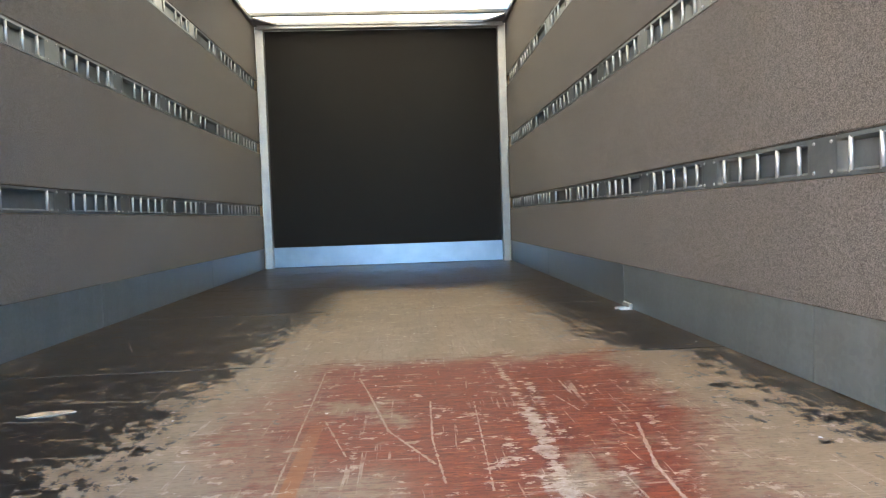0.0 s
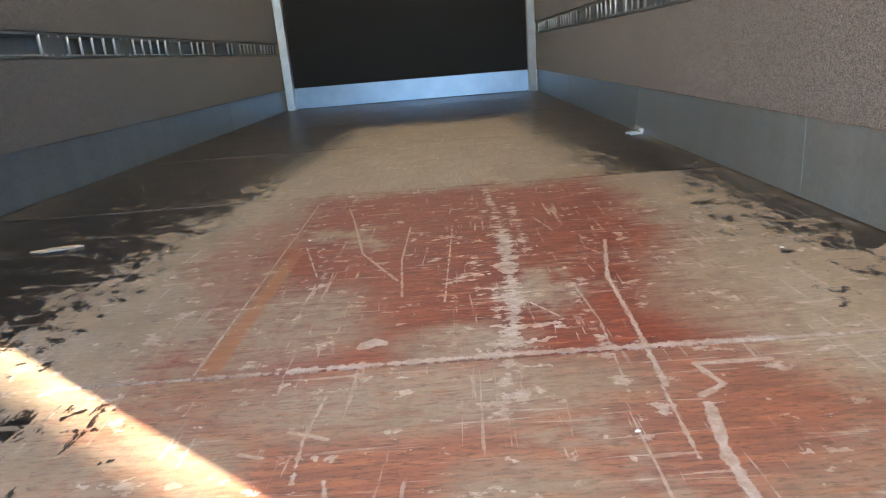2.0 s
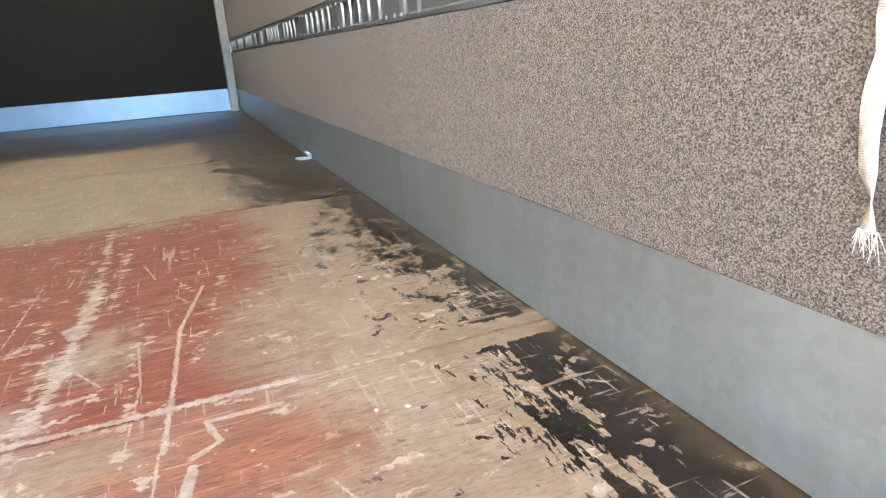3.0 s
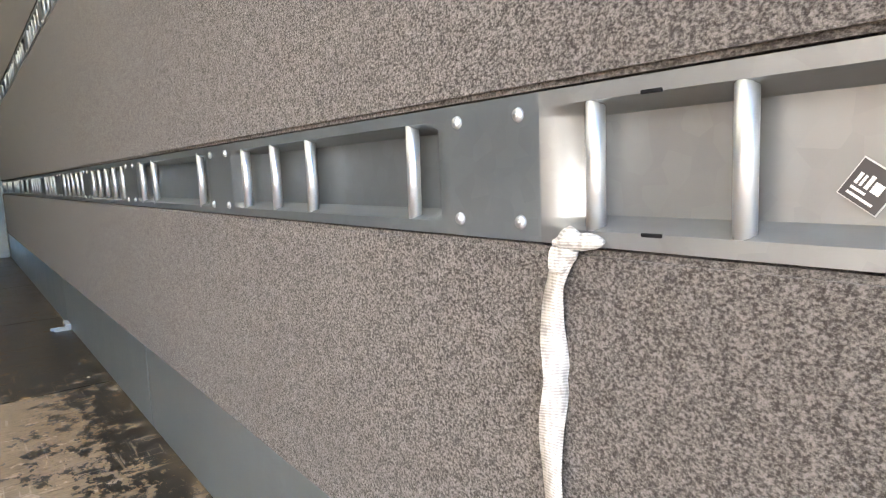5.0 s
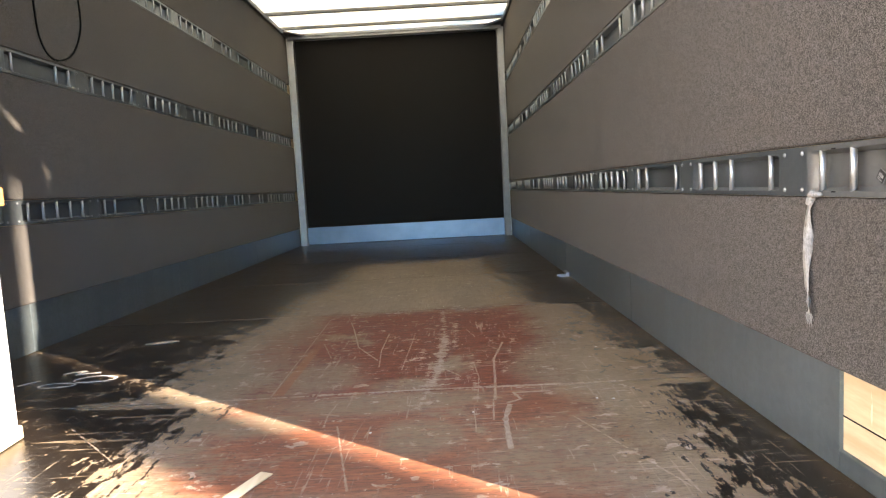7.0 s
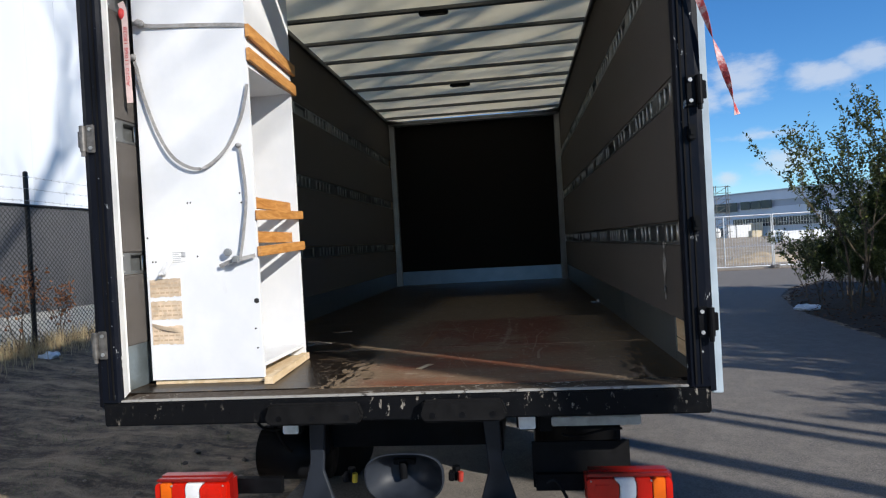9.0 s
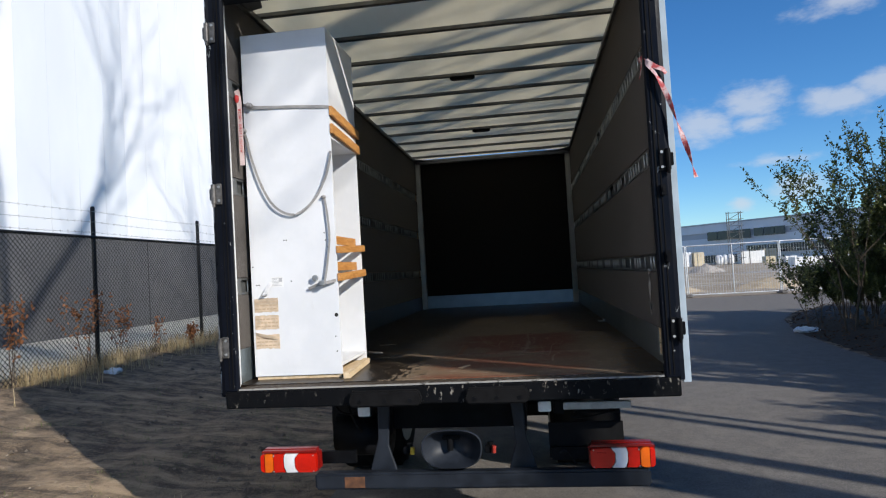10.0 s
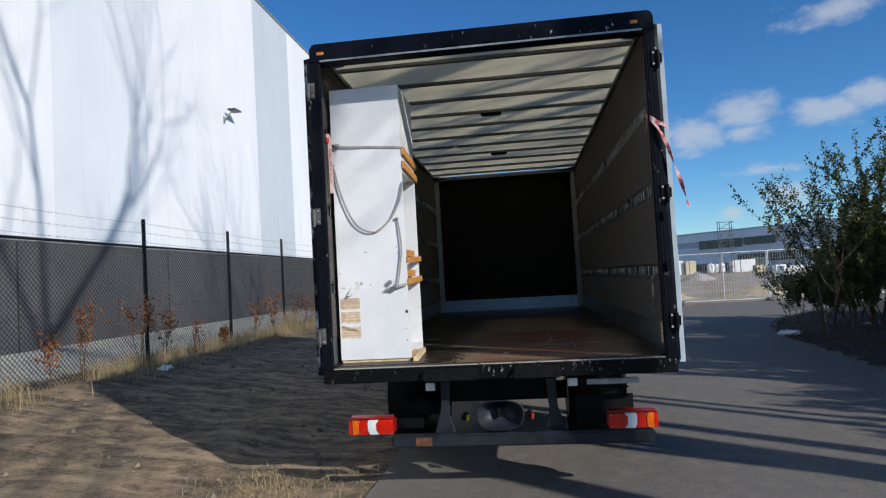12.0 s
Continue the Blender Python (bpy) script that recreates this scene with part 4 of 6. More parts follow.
part("lift_arm", bm, CHASSIS, truck)
for pts, r in (([(-0.69, 0.12, -0.16), (-0.66, 0.10, -0.22), (-0.58, 0.10, -0.23), (-0.50, 0.14, -0.18)], 0.006),
               ([(0.70, 0.15, -0.27), (0.78, 0.14, -0.30), (0.86, 0.15, -0.24), (0.96, 0.15, -0.25)], 0.006),
               ([(0.62, 0.02, -0.44), (0.66, 0.03, -0.40), (0.68, 0.02, -0.46), (0.70, 0.02, -0.50)], 0.007),
               ([(-0.62, 0.15, -0.12), (-0.62, 0.13, -0.20), (-0.57, 0.12, -0.28), (-0.56, 0.2, -0.34)], 0.008)):
    cu = bpy.data.curves.new("cable", "CURVE")
    cu.dimensions, cu.bevel_depth, cu.bevel_resolution = "3D", r, 2
    sp = cu.splines.new("NURBS")
    sp.points.add(len(pts) - 1)
    for q, p in zip(sp.points, pts):
        q.co = (*p, 1)
    sp.use_endpoint_u = True
    cu.materials.append(RUBBER)
    tmp = new("cable_curve", cu)
    me = bpy.data.meshes.new_from_object(tmp.evaluated_get(bpy.context.evaluated_depsgraph_get()))
    bpy.data.objects.remove(tmp)
    ob = new("cable", me)
    ob.parent = truck
    ob["label"] = "loose black cable"


# tail lamps
def lens_mat(name, col, rough=0.12):
    k = Mat(name, rough)
    w = k.n.new("ShaderNodeTexWave")
    w.inputs["Scale"].default_value = 60
    k.l.new(k.co, w.inputs["Vector"])
    f = k.noise(9, 3)
    k.color(k.mix(k.ramp(f, 0.3, 0.7), tuple(c * 0.75 for c in col), col)).bump(w.outputs["Fac"], 0.15, 0.002)
    k.p.inputs["Coat Weight"].default_value = 0.2
    return k.m


RED_HOUSING = lens_mat("dark_red_housing", (0.22, 0.006, 0.004), 0.3)
RED_L, AMB_L, WHT_L = lens_mat("red_lens", (0.55, 0.010, 0.003)), lens_mat("orange_lens", (0.75, 0.13, 0.006)), lens_mat("white_lens", (0.75, 0.75, 0.76))
for s in (-1, 1):
    c = s * 0.955
    bm = bmesh.new()
    box(bm, c - 0.178, c + 0.178, 0.02, 0.10, -0.525, -0.39, 0.018)
    tl = part("tail_lamp", bm, RED_HOUSING, truck, "red, white and orange tail lamp cluster")

    def lens(pts, mt, y0, label=""):
        """One lens field; u runs from the lamp's outer end, v up from its foot."""
        bm = bmesh.new()
        prism(bm, [(s * (1.133 - u), -0.522 + v) for u, v in pts], "y", y0, 0.0195)
        bmesh.ops.recalc_face_normals(bm, faces=bm.faces[:])
        bmesh.ops.bevel(bm, geom=bm.edges[:], offset=0.003, segments=2, affect="EDGES")
        part("lens", bm, mt, tl, label)

    lens([(0.006, 0.018), (0.020, 0.006), (0.034, 0.006), (0.034, 0.112), (0.018, 0.112), (0.006, 0.096)], RED_L, -0.006)
    lens([(0.036, 0.006), (0.072, 0.006), (0.086, 0.020), (0.086, 0.096), (0.072, 0.112), (0.036, 0.112)], AMB_L, -0.012, "orange turn signal lens")
    lens([(0.088, 0.020), (0.094, 0.006), (0.160, 0.006), (0.150, 0.030), (0.148, 0.088), (0.154, 0.112), (0.094, 0.112), (0.088, 0.096)], RED_L, -0.010)
    lens([(0.168, 0.006), (0.240, 0.006), (0.218, 0.034), (0.216, 0.084), (0.238, 0.112), (0.158, 0.112), (0.152, 0.086), (0.154, 0.036)], WHT_L, -0.012, "white reversing light lens")
    lens([(0.244, 0.006), (0.338, 0.006), (0.350, 0.016), (0.350, 0.106), (0.338, 0.112), (0.242, 0.112), (0.221, 0.086), (0.223, 0.034)], RED_L, -0.014)
    lens([(0.262, 0.026), (0.318, 0.026), (0.328, 0.058), (0.318, 0.092), (0.262, 0.092), (0.252, 0.058)], RED_L, -0.019)
    lens([(0.010, 0.117), (0.350, 0.117), (0.346, 0.131), (0.022, 0.131)], RED_HOUSING, -0.004)
    for u in (0.092, 0.334):
        for v in (0.014, 0.104):
            bm = bmesh.new()
            rod(bm, (s * (1.133 - u), -0.009, -0.522 + v), (s * (1.133 - u), -0.017, -0.522 + v), 0.004, 8)
            part("screw", bm, GALV, tl)
    part("lamp_bracket", boxes((c - s * 0.35 - 0.03 if s > 0 else c + 0.15, c - s * 0.15 if s > 0 else c + 0.38, 0.10, 0.13, -0.50, -0.43)), CHASSIS, tl)

# ---------------------------------------------------------------- the white furniture carcass standing in the box
def make_whiteboard():
    k = Mat("white_melamine", 0.38)
    f = k.noise(4, 5, 0.6)
    c = k.mix(k.ramp(f, 0.35, 0.7), (0.66, 0.67, 0.69), (0.72, 0.725, 0.74))
    sm = k.ramp(k.noise(14, 5, 0.65, k.mapped((1, 1, 0.3))), 0.64, 0.75, 0.0, 0.25)
    k.color(k.mix(sm, c, (0.55, 0.54, 0.53))).bump(k.noise(160, 2), 0.05, 0.001)
    return k.m


MELA = make_whiteboard()


def make_pine():
    k = Mat("pine_batten", 0.55)
    g = k.noise(16, 5, 0.6, k.mapped((2.5, 0.35, 2.5)), 1.5)
    k.color(k.mix(k.ramp(g, 0.3, 0.7), (0.36, 0.15, 0.035), (0.56, 0.28, 0.085))).bump(g, 0.15, 0.002)
    return k.m


PINE = make_pine()
DARK_HOLE = simple("dark_hole", (0.02, 0.02, 0.02), 0.9, 0, 0.2)
CX0, CX1, CY0, CY1, CZ = -1.205, -0.65, 0.158, 0.745, 2.16
cab = thing("wardrobe_carcass", "tall white chipboard wardrobe carcass with pine battens, strapped upright", "cabinet", at=(0, 0, 0))
rear = part("side_panel", boxes((CX0, CX1, CY0, CY0 + 0.018, 0.022, CZ), bevel=0.001), MELA, cab, "large white panel with strap ends and torn parcel tape")
part("side_panel", boxes((CX0, CX1, CY1 - 0.018, CY1, 0.022, CZ), bevel=0.001), MELA, cab)
part("back_panel", boxes((CX0, CX0 + 0.010, CY0 + 0.0185, CY1 - 0.0185, 0.022, CZ)), MELA, cab)
part("bottom_board", boxes((CX0 + 0.0105, CX1 - 0.002, CY0 + 0.0185, CY1 - 0.0185, 0.07, 0.088)), MELA, cab)
part("top_board", boxes((CX0 + 0.0105, CX1 - 0.002, CY0 + 0.0185, CY1 - 0.0185, CZ - 0.02, CZ - 0.002)), MELA, cab)
part("front_panel", boxes((CX1 - 0.020, CX1 - 0.001, CY0 + 0.0185, CY1 - 0.0185, 1.47, CZ - 0.0205)), MELA, cab, "white closed upper front")
part("shelf", boxes((CX0 + 0.0105, CX1 - 0.0205, CY0 + 0.0185, CY1 - 0.0185, 1.47, 1.488)), MELA, cab)
part("shelf", boxes((CX0 + 0.0105, CX1 - 0.06, CY0 + 0.0185, CY1 - 0.0185, 0.655, 0.672)), MELA, cab)
for z0, z1, dz, xo in ((1.605, 1.665, -0.03, 0.0), (1.495, 1.555, -0.03, 0.0), (0.815, 0.868, 0.0, -0.045), (0.755, 0.800, 0.022, 0.0), (0.650, 0.705, 0.0, -0.045), (0.585, 0.632, 0.022, 0.0)):
    bm = bmesh.new()
    vs = box(bm, CX1 + 0.001 + xo, CX1 + 0.021 + xo, CY0 - 0.005 if xo == 0 else CY0 + 0.02, CY1 + 0.02 if xo == 0 else CY1 - 0.05, z0, z1, 0.002)
    for v in bm.verts:
        v.co.z += dz * (v.co.y - CY0) / 0.6
    part("batten", bm, PINE, cab, "orange-brown pine batten")
bm = bmesh.new()
vs = box(bm, 0, 0.042, 0, 0.64, 0.0, 0.034, 0.002, pose(-0.625, 0.09, 0.002, 0, 0, 4))
part("skid", bm, RAW_PLY, cab, "loose raw pine strip at the foot")
part("plinth", boxes((CX0 + 0.01, CX1 - 0.01, CY0 + 0.01, CY1 - 0.02, 0.001, 0.0215)), RAW_PLY, cab, "raw wooden runner below")
bm = bmesh.new()
rod(bm, (-0.668, CY0 + 0.001, 0.38), (-0.668, CY0 - 0.0012, 0.38), 0.012, 20)
part("cable_hole", bm, DARK_HOLE, cab)
for x, z in ((-1.19, 0.70), (-0.98, 0.855), (-0.965, 0.855), (-0.72, 0.885), (-0.715, 0.84), (-0.70, 0.80), (-1.17, 0.585), (-1.155, 0.585), (-0.945, 0.60), (-0.68, 0.25), (-0.675, 0.16), (-0.70, 1.02)):
    bm = bmesh.new()
    rod(bm, (x, CY0 + 0.001, z), (x, CY0 - 0.0008, z), 0.0045, 8)
    part("screw_hole", bm, DARK_HOLE, rear)
for y, z in ((0.30, 0.22), (0.62, 0.20), (0.66, 0.20), (0.58, 0.45)):
    bm = bmesh.new()
    rod(bm, (CX0 + 0.0095, y, z), (CX0 + 0.0115, y, z), 0.004, 8)
    part("screw_hole", bm, DARK_HOLE, cab)
TAPE = simple("torn_kraft_tape", (0.55, 0.43, 0.31), 0.6, 0, 0.3, 26, 0.3)
PRINT = simple("brown_print", (0.42, 0.31, 0.21), 0.7, 0, 0.2)
for z0, z1 in ((0.415, 0.505), (0.308, 0.400), (0.190, 0.282)):
    bm = bmesh.new()
    xr = [-1.192 + 0.155 * k / 14 for k in range(15)]
    prism(bm, [(x, z0 + random.uniform(0, 0.006)) for x in xr] + [(x, z1 - random.uniform(0, 0.006)) for x in reversed(xr)], "y", CY0 - 0.0016, CY0 - 0.0003)
    tape = part("parcel_tape", bm, TAPE, cab, "strip of brown printed parcel tape")
    bm = bmesh.new()
    for r in range(3):
        x = -1.185
        while x < -1.05:
            w = random.uniform(0.008, 0.028)
            box(bm, x, min(x + w, -1.045), CY0 - 0.0024, CY0 - 0.0018, z0 + 0.018 + 0.022 * r, z0 + 0.026 + 0.022 * r)
            x += w + 0.006
    part("print", bm, PRINT, tape)
bm = bmesh.new()
ribbon(bm, [(-1.19, CY0 - 0.003, 0.285), (-1.13, CY0 - 0.012, 0.272), (-1.08, CY0 - 0.012, 0.262), (-1.045, CY0 - 0.004, 0.258)], 0.02, 0.001, (0, -0.3, 1))
part("loose_tape", bm, TAPE, cab, "curled loose tape")
lab = part("shipping_label", boxes((-1.075, -0.998, CY0 - 0.0012, CY0 - 0.0002, 0.570, 0.632)), simple("label_paper", (0.74, 0.74, 0.73), 0.6, 0, 0.05), cab, "small white printed label")
bm = bmesh.new()
for r in range(6):
    z = 0.577 + 0.009 * r
    box(bm, -1.07, -1.07 + random.uniform(0.03, 0.066), CY0 - 0.0020, CY0 - 0.0014, z, z + 0.004)
box(bm, -1.025, -1.004, CY0 - 0.0020, CY0 - 0.0014, 0.60, 0.625)
part("print", bm, simple("grey_print", (0.45, 0.45, 0.46), 0.7), lab)
bm = bmesh.new()
ribbon(bm, [(-1.075, CY0 - 0.002, 0.60), (-1.095, CY0 - 0.02, 0.56), (-1.105, CY0 - 0.03, 0.53), (-1.12, CY0 - 0.02, 0.515)], 0.03, 0.0006, (1, 0, 0.3))
part("torn_film", bm, simple("torn_film", (0.62, 0.62, 0.63), 0.3), cab, "scrap of torn plastic film")

WEB = simple("grey_webbing", (0.27, 0.26, 0.25), 0.85, 0, 0.3, 90, 0.4)
strap = thing("tie_strap", "grey tie strap round the white carcass, ends hanging loose", "strap")
yf = CY0 - 0.006
bm = bmesh.new()
ribbon(bm, [(-1.225, yf + 0.05, 1.725), (-1.19, yf - 0.006, 1.715), (-1.10, yf - 0.004, 1.695), (-0.90, yf, 1.682), (-0.70, yf, 1.665), (-0.63, yf + 0.01, 1.655)], 0.018, 0.002)
part("taut_run", bm, WEB, strap)
bm = bmesh.new()
ribbon(bm, [(-1.21, yf, 1.56), (-1.185, yf - 0.008, 1.50), (-1.16, yf - 0.012, 1.38), (-1.10, yf - 0.014, 1.20), (-1.03, yf - 0.014, 1.075), (-0.94, yf - 0.012, 1.015), (-0.86, yf - 0.010, 1.02), (-0.76, yf - 0.012, 1.10), (-0.69, yf - 0.012, 1.22), (-0.66, yf - 0.010, 1.32), (-0.652, yf - 0.002, 1.385)], 0.015, 0.002, (1, 0, 0.2))
part("hanging_loop", bm, WEB, strap)
bm = bmesh.new()
ribbon(bm, [(-0.706, yf - 0.004, 1.105), (-0.690, yf - 0.01, 1.00), (-0.683, yf - 0.010, 0.86), (-0.700, yf - 0.012, 0.72), (-0.722, yf - 0.014, 0.60), (-0.735, yf - 0.02, 0.575)], 0.013, 0.002, (1, 0, 0))
part("hanging_end", bm, WEB, strap)
bm = bmesh.new()
ribbon(bm, [(-0.83, yf - 0.01, 0.548), (-0.78, yf - 0.022, 0.566), (-0.74, yf - 0.026, 0.575), (-0.70, yf - 0.022, 0.582), (-0.655, yf - 0.01, 0.592)], 0.018, 0.003)
part("cross_end", bm, WEB, strap)
bm = bmesh.new()
box(bm, -0.757, -0.722, yf - 0.045, yf - 0.018, 0.560, 0.594, 0.006)
rod(bm, (-0.785, yf - 0.022, 0.612), (-0.785, yf - 0.008, 0.612), 0.018, 16)
part("buckle", bm, GALV, strap, "steel buckle")
for p, r in (((-1.16, yf - 0.014, 1.712), 0.020), ((-1.145, yf - 0.02, 1.704), 0.015), ((-1.20, yf - 0.01, 1.555), 0.017), ((-0.708, yf - 0.006, 1.105), 0.014)):
    bm = bmesh.new()
    bmesh.ops.create_icosphere(bm, subdivisions=2, radius=r, matrix=Matrix.Translation(p) @ Matrix.Diagonal((1.2, 0.7, 0.9, 1)))
    for v in bm.verts:
        v.co += noise.noise_vector(v.co * 60) * 0.005
    part("knot", bm, WEB, strap, "knotted webbing", True)

PINK = simple("pale_pink_webbing", (0.62, 0.47, 0.45), 0.8, 0, 0.12, 60, 0.3)
lstrap = thing("printed_strap", "pale strap printed with red characters beside the door post", "strap")
bm = bmesh.new()
ribbon(bm, [(-1.218, 0.098, 1.80), (-1.20, 0.092, 1.74), (-1.197, 0.090, 1.60), (-1.196, 0.090, 1.46), (-1.195, 0.092, 1.33)], 0.030, 0.0016, (1, 0, 0))
part("band", bm, PINK, lstrap)
REDP = simple("red_print", (0.50, 0.03, 0.03), 0.6, 0, 0.15)
txt = bpy.data.curves.new("strap_text", "FONT")
txt.body, txt.size, txt.extrude, txt.align_x, txt.align_y = "AG70 11068 18038", 0.030, 0.0003, "CENTER", "CENTER"
tmp = new("strap_text", txt)
me = bpy.data.meshes.new_from_object(tmp.evaluated_get(bpy.context.evaluated_depsgraph_get()))
bpy.data.objects.remove(tmp)
me.materials.append(REDP)
me.transform(pose(-1.1965, 0.0885, 1.545, 90, 0, 0) @ pose(0, 0, 0, 0, 0, 90) @ Matrix.Diagonal((1.15, 0.8, 1, 1)))
ob = new("lettering", me)
ob.parent = lstrap
ob["label"] = "red printed characters"
bm = bmesh.new()
bmesh.ops.create_icosphere(bm, subdivisions=2, radius=0.022, matrix=Matrix.Translation((-1.215, 0.096, 1.745)) @ Matrix.Diagonal((0.7, 0.8, 1.4, 1)))
for v in bm.verts:
    v.co += noise.noise_vector(v.co * 50) * 0.006
part("knot", bm, REDP, lstrap, "red knotted end", True)

# white strap hanging from the low rail on the other side


def make_web():
    k = Mat("woven_white_webbing", 0.85)
    wv = k.n.new("ShaderNodeTexWave")
    wv.bands_direction, wv.inputs["Scale"].default_value = "Z", 150
    k.l.new(k.co, wv.inputs["Vector"])
    g = k.noise(300, 2, 0.6, k.mapped((1, 1, 0.35)))
    f = k.math("ADD", k.math("MULTIPLY", wv.outputs["Fac"], 0.22), k.math("MULTIPLY", g, 0.78))
    c = k.mix(k.ramp(f, 0.3, 0.65), (0.20, 0.19, 0.175), (0.40, 0.385, 0.36))
    k.color(k.mix(k.ramp(k.noise(12, 4), 0.55, 0.75, 0, 0.5), c, (0.20, 0.18, 0.15))).bump(f, 0.7, 0.0015)
    return k.m


CREAM = make_web()
ws = thing("white_strap", "frayed white woven strap knotted to the lashing rail", "strap", at=(0, -0.04, -0.02))
bm = bmesh.new()
ribbon(bm, [(1.236, 0.444, 0.552), (1.2335, 0.452, 0.530), (1.2335, 0.455, 0.50), (1.233, 0.452, 0.465), (1.2325, 0.457, 0.43), (1.231, 0.456, 0.40), (1.230, 0.452, 0.37), (1.231, 0.447, 0.345), (1.231, 0.446, 0.318)], 0.0180, 0.0012, (0, 1, 0), 8, (0, 15, -10, -66, -20, 5, 10, 55, 10))
part("band", bm, CREAM, ws, "", True)
for p, r, sc in (((1.234, 0.443, 0.555), 0.0085, (0.8, 1.1, 1.2)), ((1.231, 0.436, 0.560), 0.008, (0.8, 1.3, 0.9)), ((1.236, 0.426, 0.559), 0.0065, (1.3, 1.6, 0.8)), ((1.232, 0.447, 0.546), 0.008, (0.7, 1.1, 1.2))):
    bm = bmesh.new()
    bmesh.ops.create_icosphere(bm, subdivisions=3, radius=r, matrix=Matrix.Translation(p) @ Matrix.Diagonal((*sc, 1)))
    for v in bm.verts:
        v.co += noise.noise_vector(v.co * 110) * 0.003
    part("knot_fold", bm, CREAM, ws, "tight fold of the knot", True)
bm = bmesh.new()
for k in range(22):
    a = (1.231 + random.uniform(-0.001, 0.001), 0.446 + random.uniform(-0.009, 0.009), 0.320)
    b = (a[0] - random.uniform(0, 0.004), a[1] - random.uniform(-0.004, 0.012), 0.320 - random.uniform(0.008, 0.028 if k else 0.06))
    rod(bm, a, b, 0.0006, 4, 0.0003)
part("frayed_end", bm, CREAM, ws)

# red strap on the rear post, blown sideways
rs = thing("red_strap", "faded red strap tied to the top rail, tail blowing outside", "strap")


def make_redweb():
    k = Mat("faded_red_webbing", 0.85)
    f = k.noise(26, 4, 0.6)
    k.color(k.mix(k.ramp(f, 0.42, 0.62), (0.36, 0.045, 0.05), (0.55, 0.42, 0.42))).bump(k.noise(200, 2), 0.4, 0.001)
    return k.m


REDWEB = make_redweb()
bm = bmesh.new()
ribbon(bm, [(1.236, 0.28, 1.80), (1.20, 0.10, 1.74), (1.19, -0.05, 1.70), (1.195, -0.135, 1.655), (1.24, -0.155, 1.57), (1.285, -0.16, 1.46), (1.33, -0.16, 1.30), (1.37, -0.16, 1.16), (1.40, -0.16, 1.02)], 0.026, 0.0016, (0, 0.3, 1), 8, (0, 10, 0, 20, -20, 60, 170, 280, 400))
part("band", bm, REDWEB, rs)
bm = bmesh.new()
ribbon(bm, [(1.195, -0.133, 1.665), (1.235, -0.15, 1.625), (1.27, -0.155, 1.605), (1.29, -0.15, 1.58)], 0.025, 0.0016, (0, 0.2, 1))
part("second_turn", bm, REDWEB, rs)
bm = bmesh.new()
ribbon(bm, [(1.205, 0.0, 1.745), (1.185, -0.06, 1.68), (1.175, -0.07, 1.62), (1.165, -0.08, 1.585)], 0.028, 0.0016, (0, 1, 0))
part("short_end", bm, REDWEB, rs)

# plates and stickers on the low rail
stick = thing("square_sticker", "small black square sticker with white lettering inside the lashing rail", "sticker")
BLK, WHT = simple("sticker_black", (0.015, 0.015, 0.016), 0.35, 0, 0.2), simple("sticker_white", (0.42, 0.415, 0.40), 0.45, 0, 0.04)
M_ST = pose(1.2645, 0.244, 0.571, 90, 0, -90) @ pose(0, 0, 0, 0, 0, -35) @ Matrix.Diagonal((0.62, 0.62, 1, 1))
bm = bmesh.new()
box(bm, -0.0165, 0.0165, -0.0165, 0.0165, 0.0002, 0.0008)
bm.transform(M_ST)
part("edge", bm, GALV, stick)
bm = bmesh.new()
box(bm, -0.0155, 0.0155, -0.0155, 0.0155, 0.0009, 0.0014)
bm.transform(M_ST)
part("face", bm, BLK, stick)
bm = bmesh.new()
for x0, x1, y0, y1 in ((-0.011, -0.0085, -0.003, 0.006), (-0.007, -0.005, -0.003, 0.006), (-0.003, 0.0, -0.003, 0.008), (0.002, 0.009, -0.003, 0.0055), (-0.011, 0.001, -0.0075, -0.0055), (-0.011, 0.010, -0.012, -0.010)):
    box(bm, x0, x1, y0, y1, 0.0015, 0.0018)
bm.transform(M_ST)
part("mark", bm, WHT, stick)
lb = thing("rail_label", "white rating label with bar code on the rail end plate", "label", at=(0, -0.031, 0))
bm = bmesh.new()
box(bm, 1.2400, 1.2408, 0.163, 0.186, 0.551, 0.628, 0.0003)
part("paper", bm, WHT, lb)
bm = bmesh.new()
z = 0.572
while z < 0.598:
    h = random.choice((0.0004, 0.0008, 0.0012))
    box(bm, 1.2395, 1.2399, 0.166, 0.171, z, z + h)
    z += h + random.choice((0.0005, 0.0009))
for y0, y1, z0, z1 in ((0.168, 0.174, 0.615, 0.620), (0.168, 0.171, 0.620, 0.625), (0.174, 0.177, 0.614, 0.624), (0.180, 0.1815, 0.553, 0.566), (0.176, 0.177, 0.553, 0.558), (0.1735, 0.1745, 0.553, 0.561), (0.168, 0.178, 0.602, 0.6035), (0.168, 0.178, 0.611, 0.6125), (0.168, 0.169, 0.6035, 0.611), (0.177, 0.178, 0.6035, 0.611)):
    box(bm, 1.2395, 1.2399, y0, y1, z0, z1)
part("print", bm, BLK, lb)

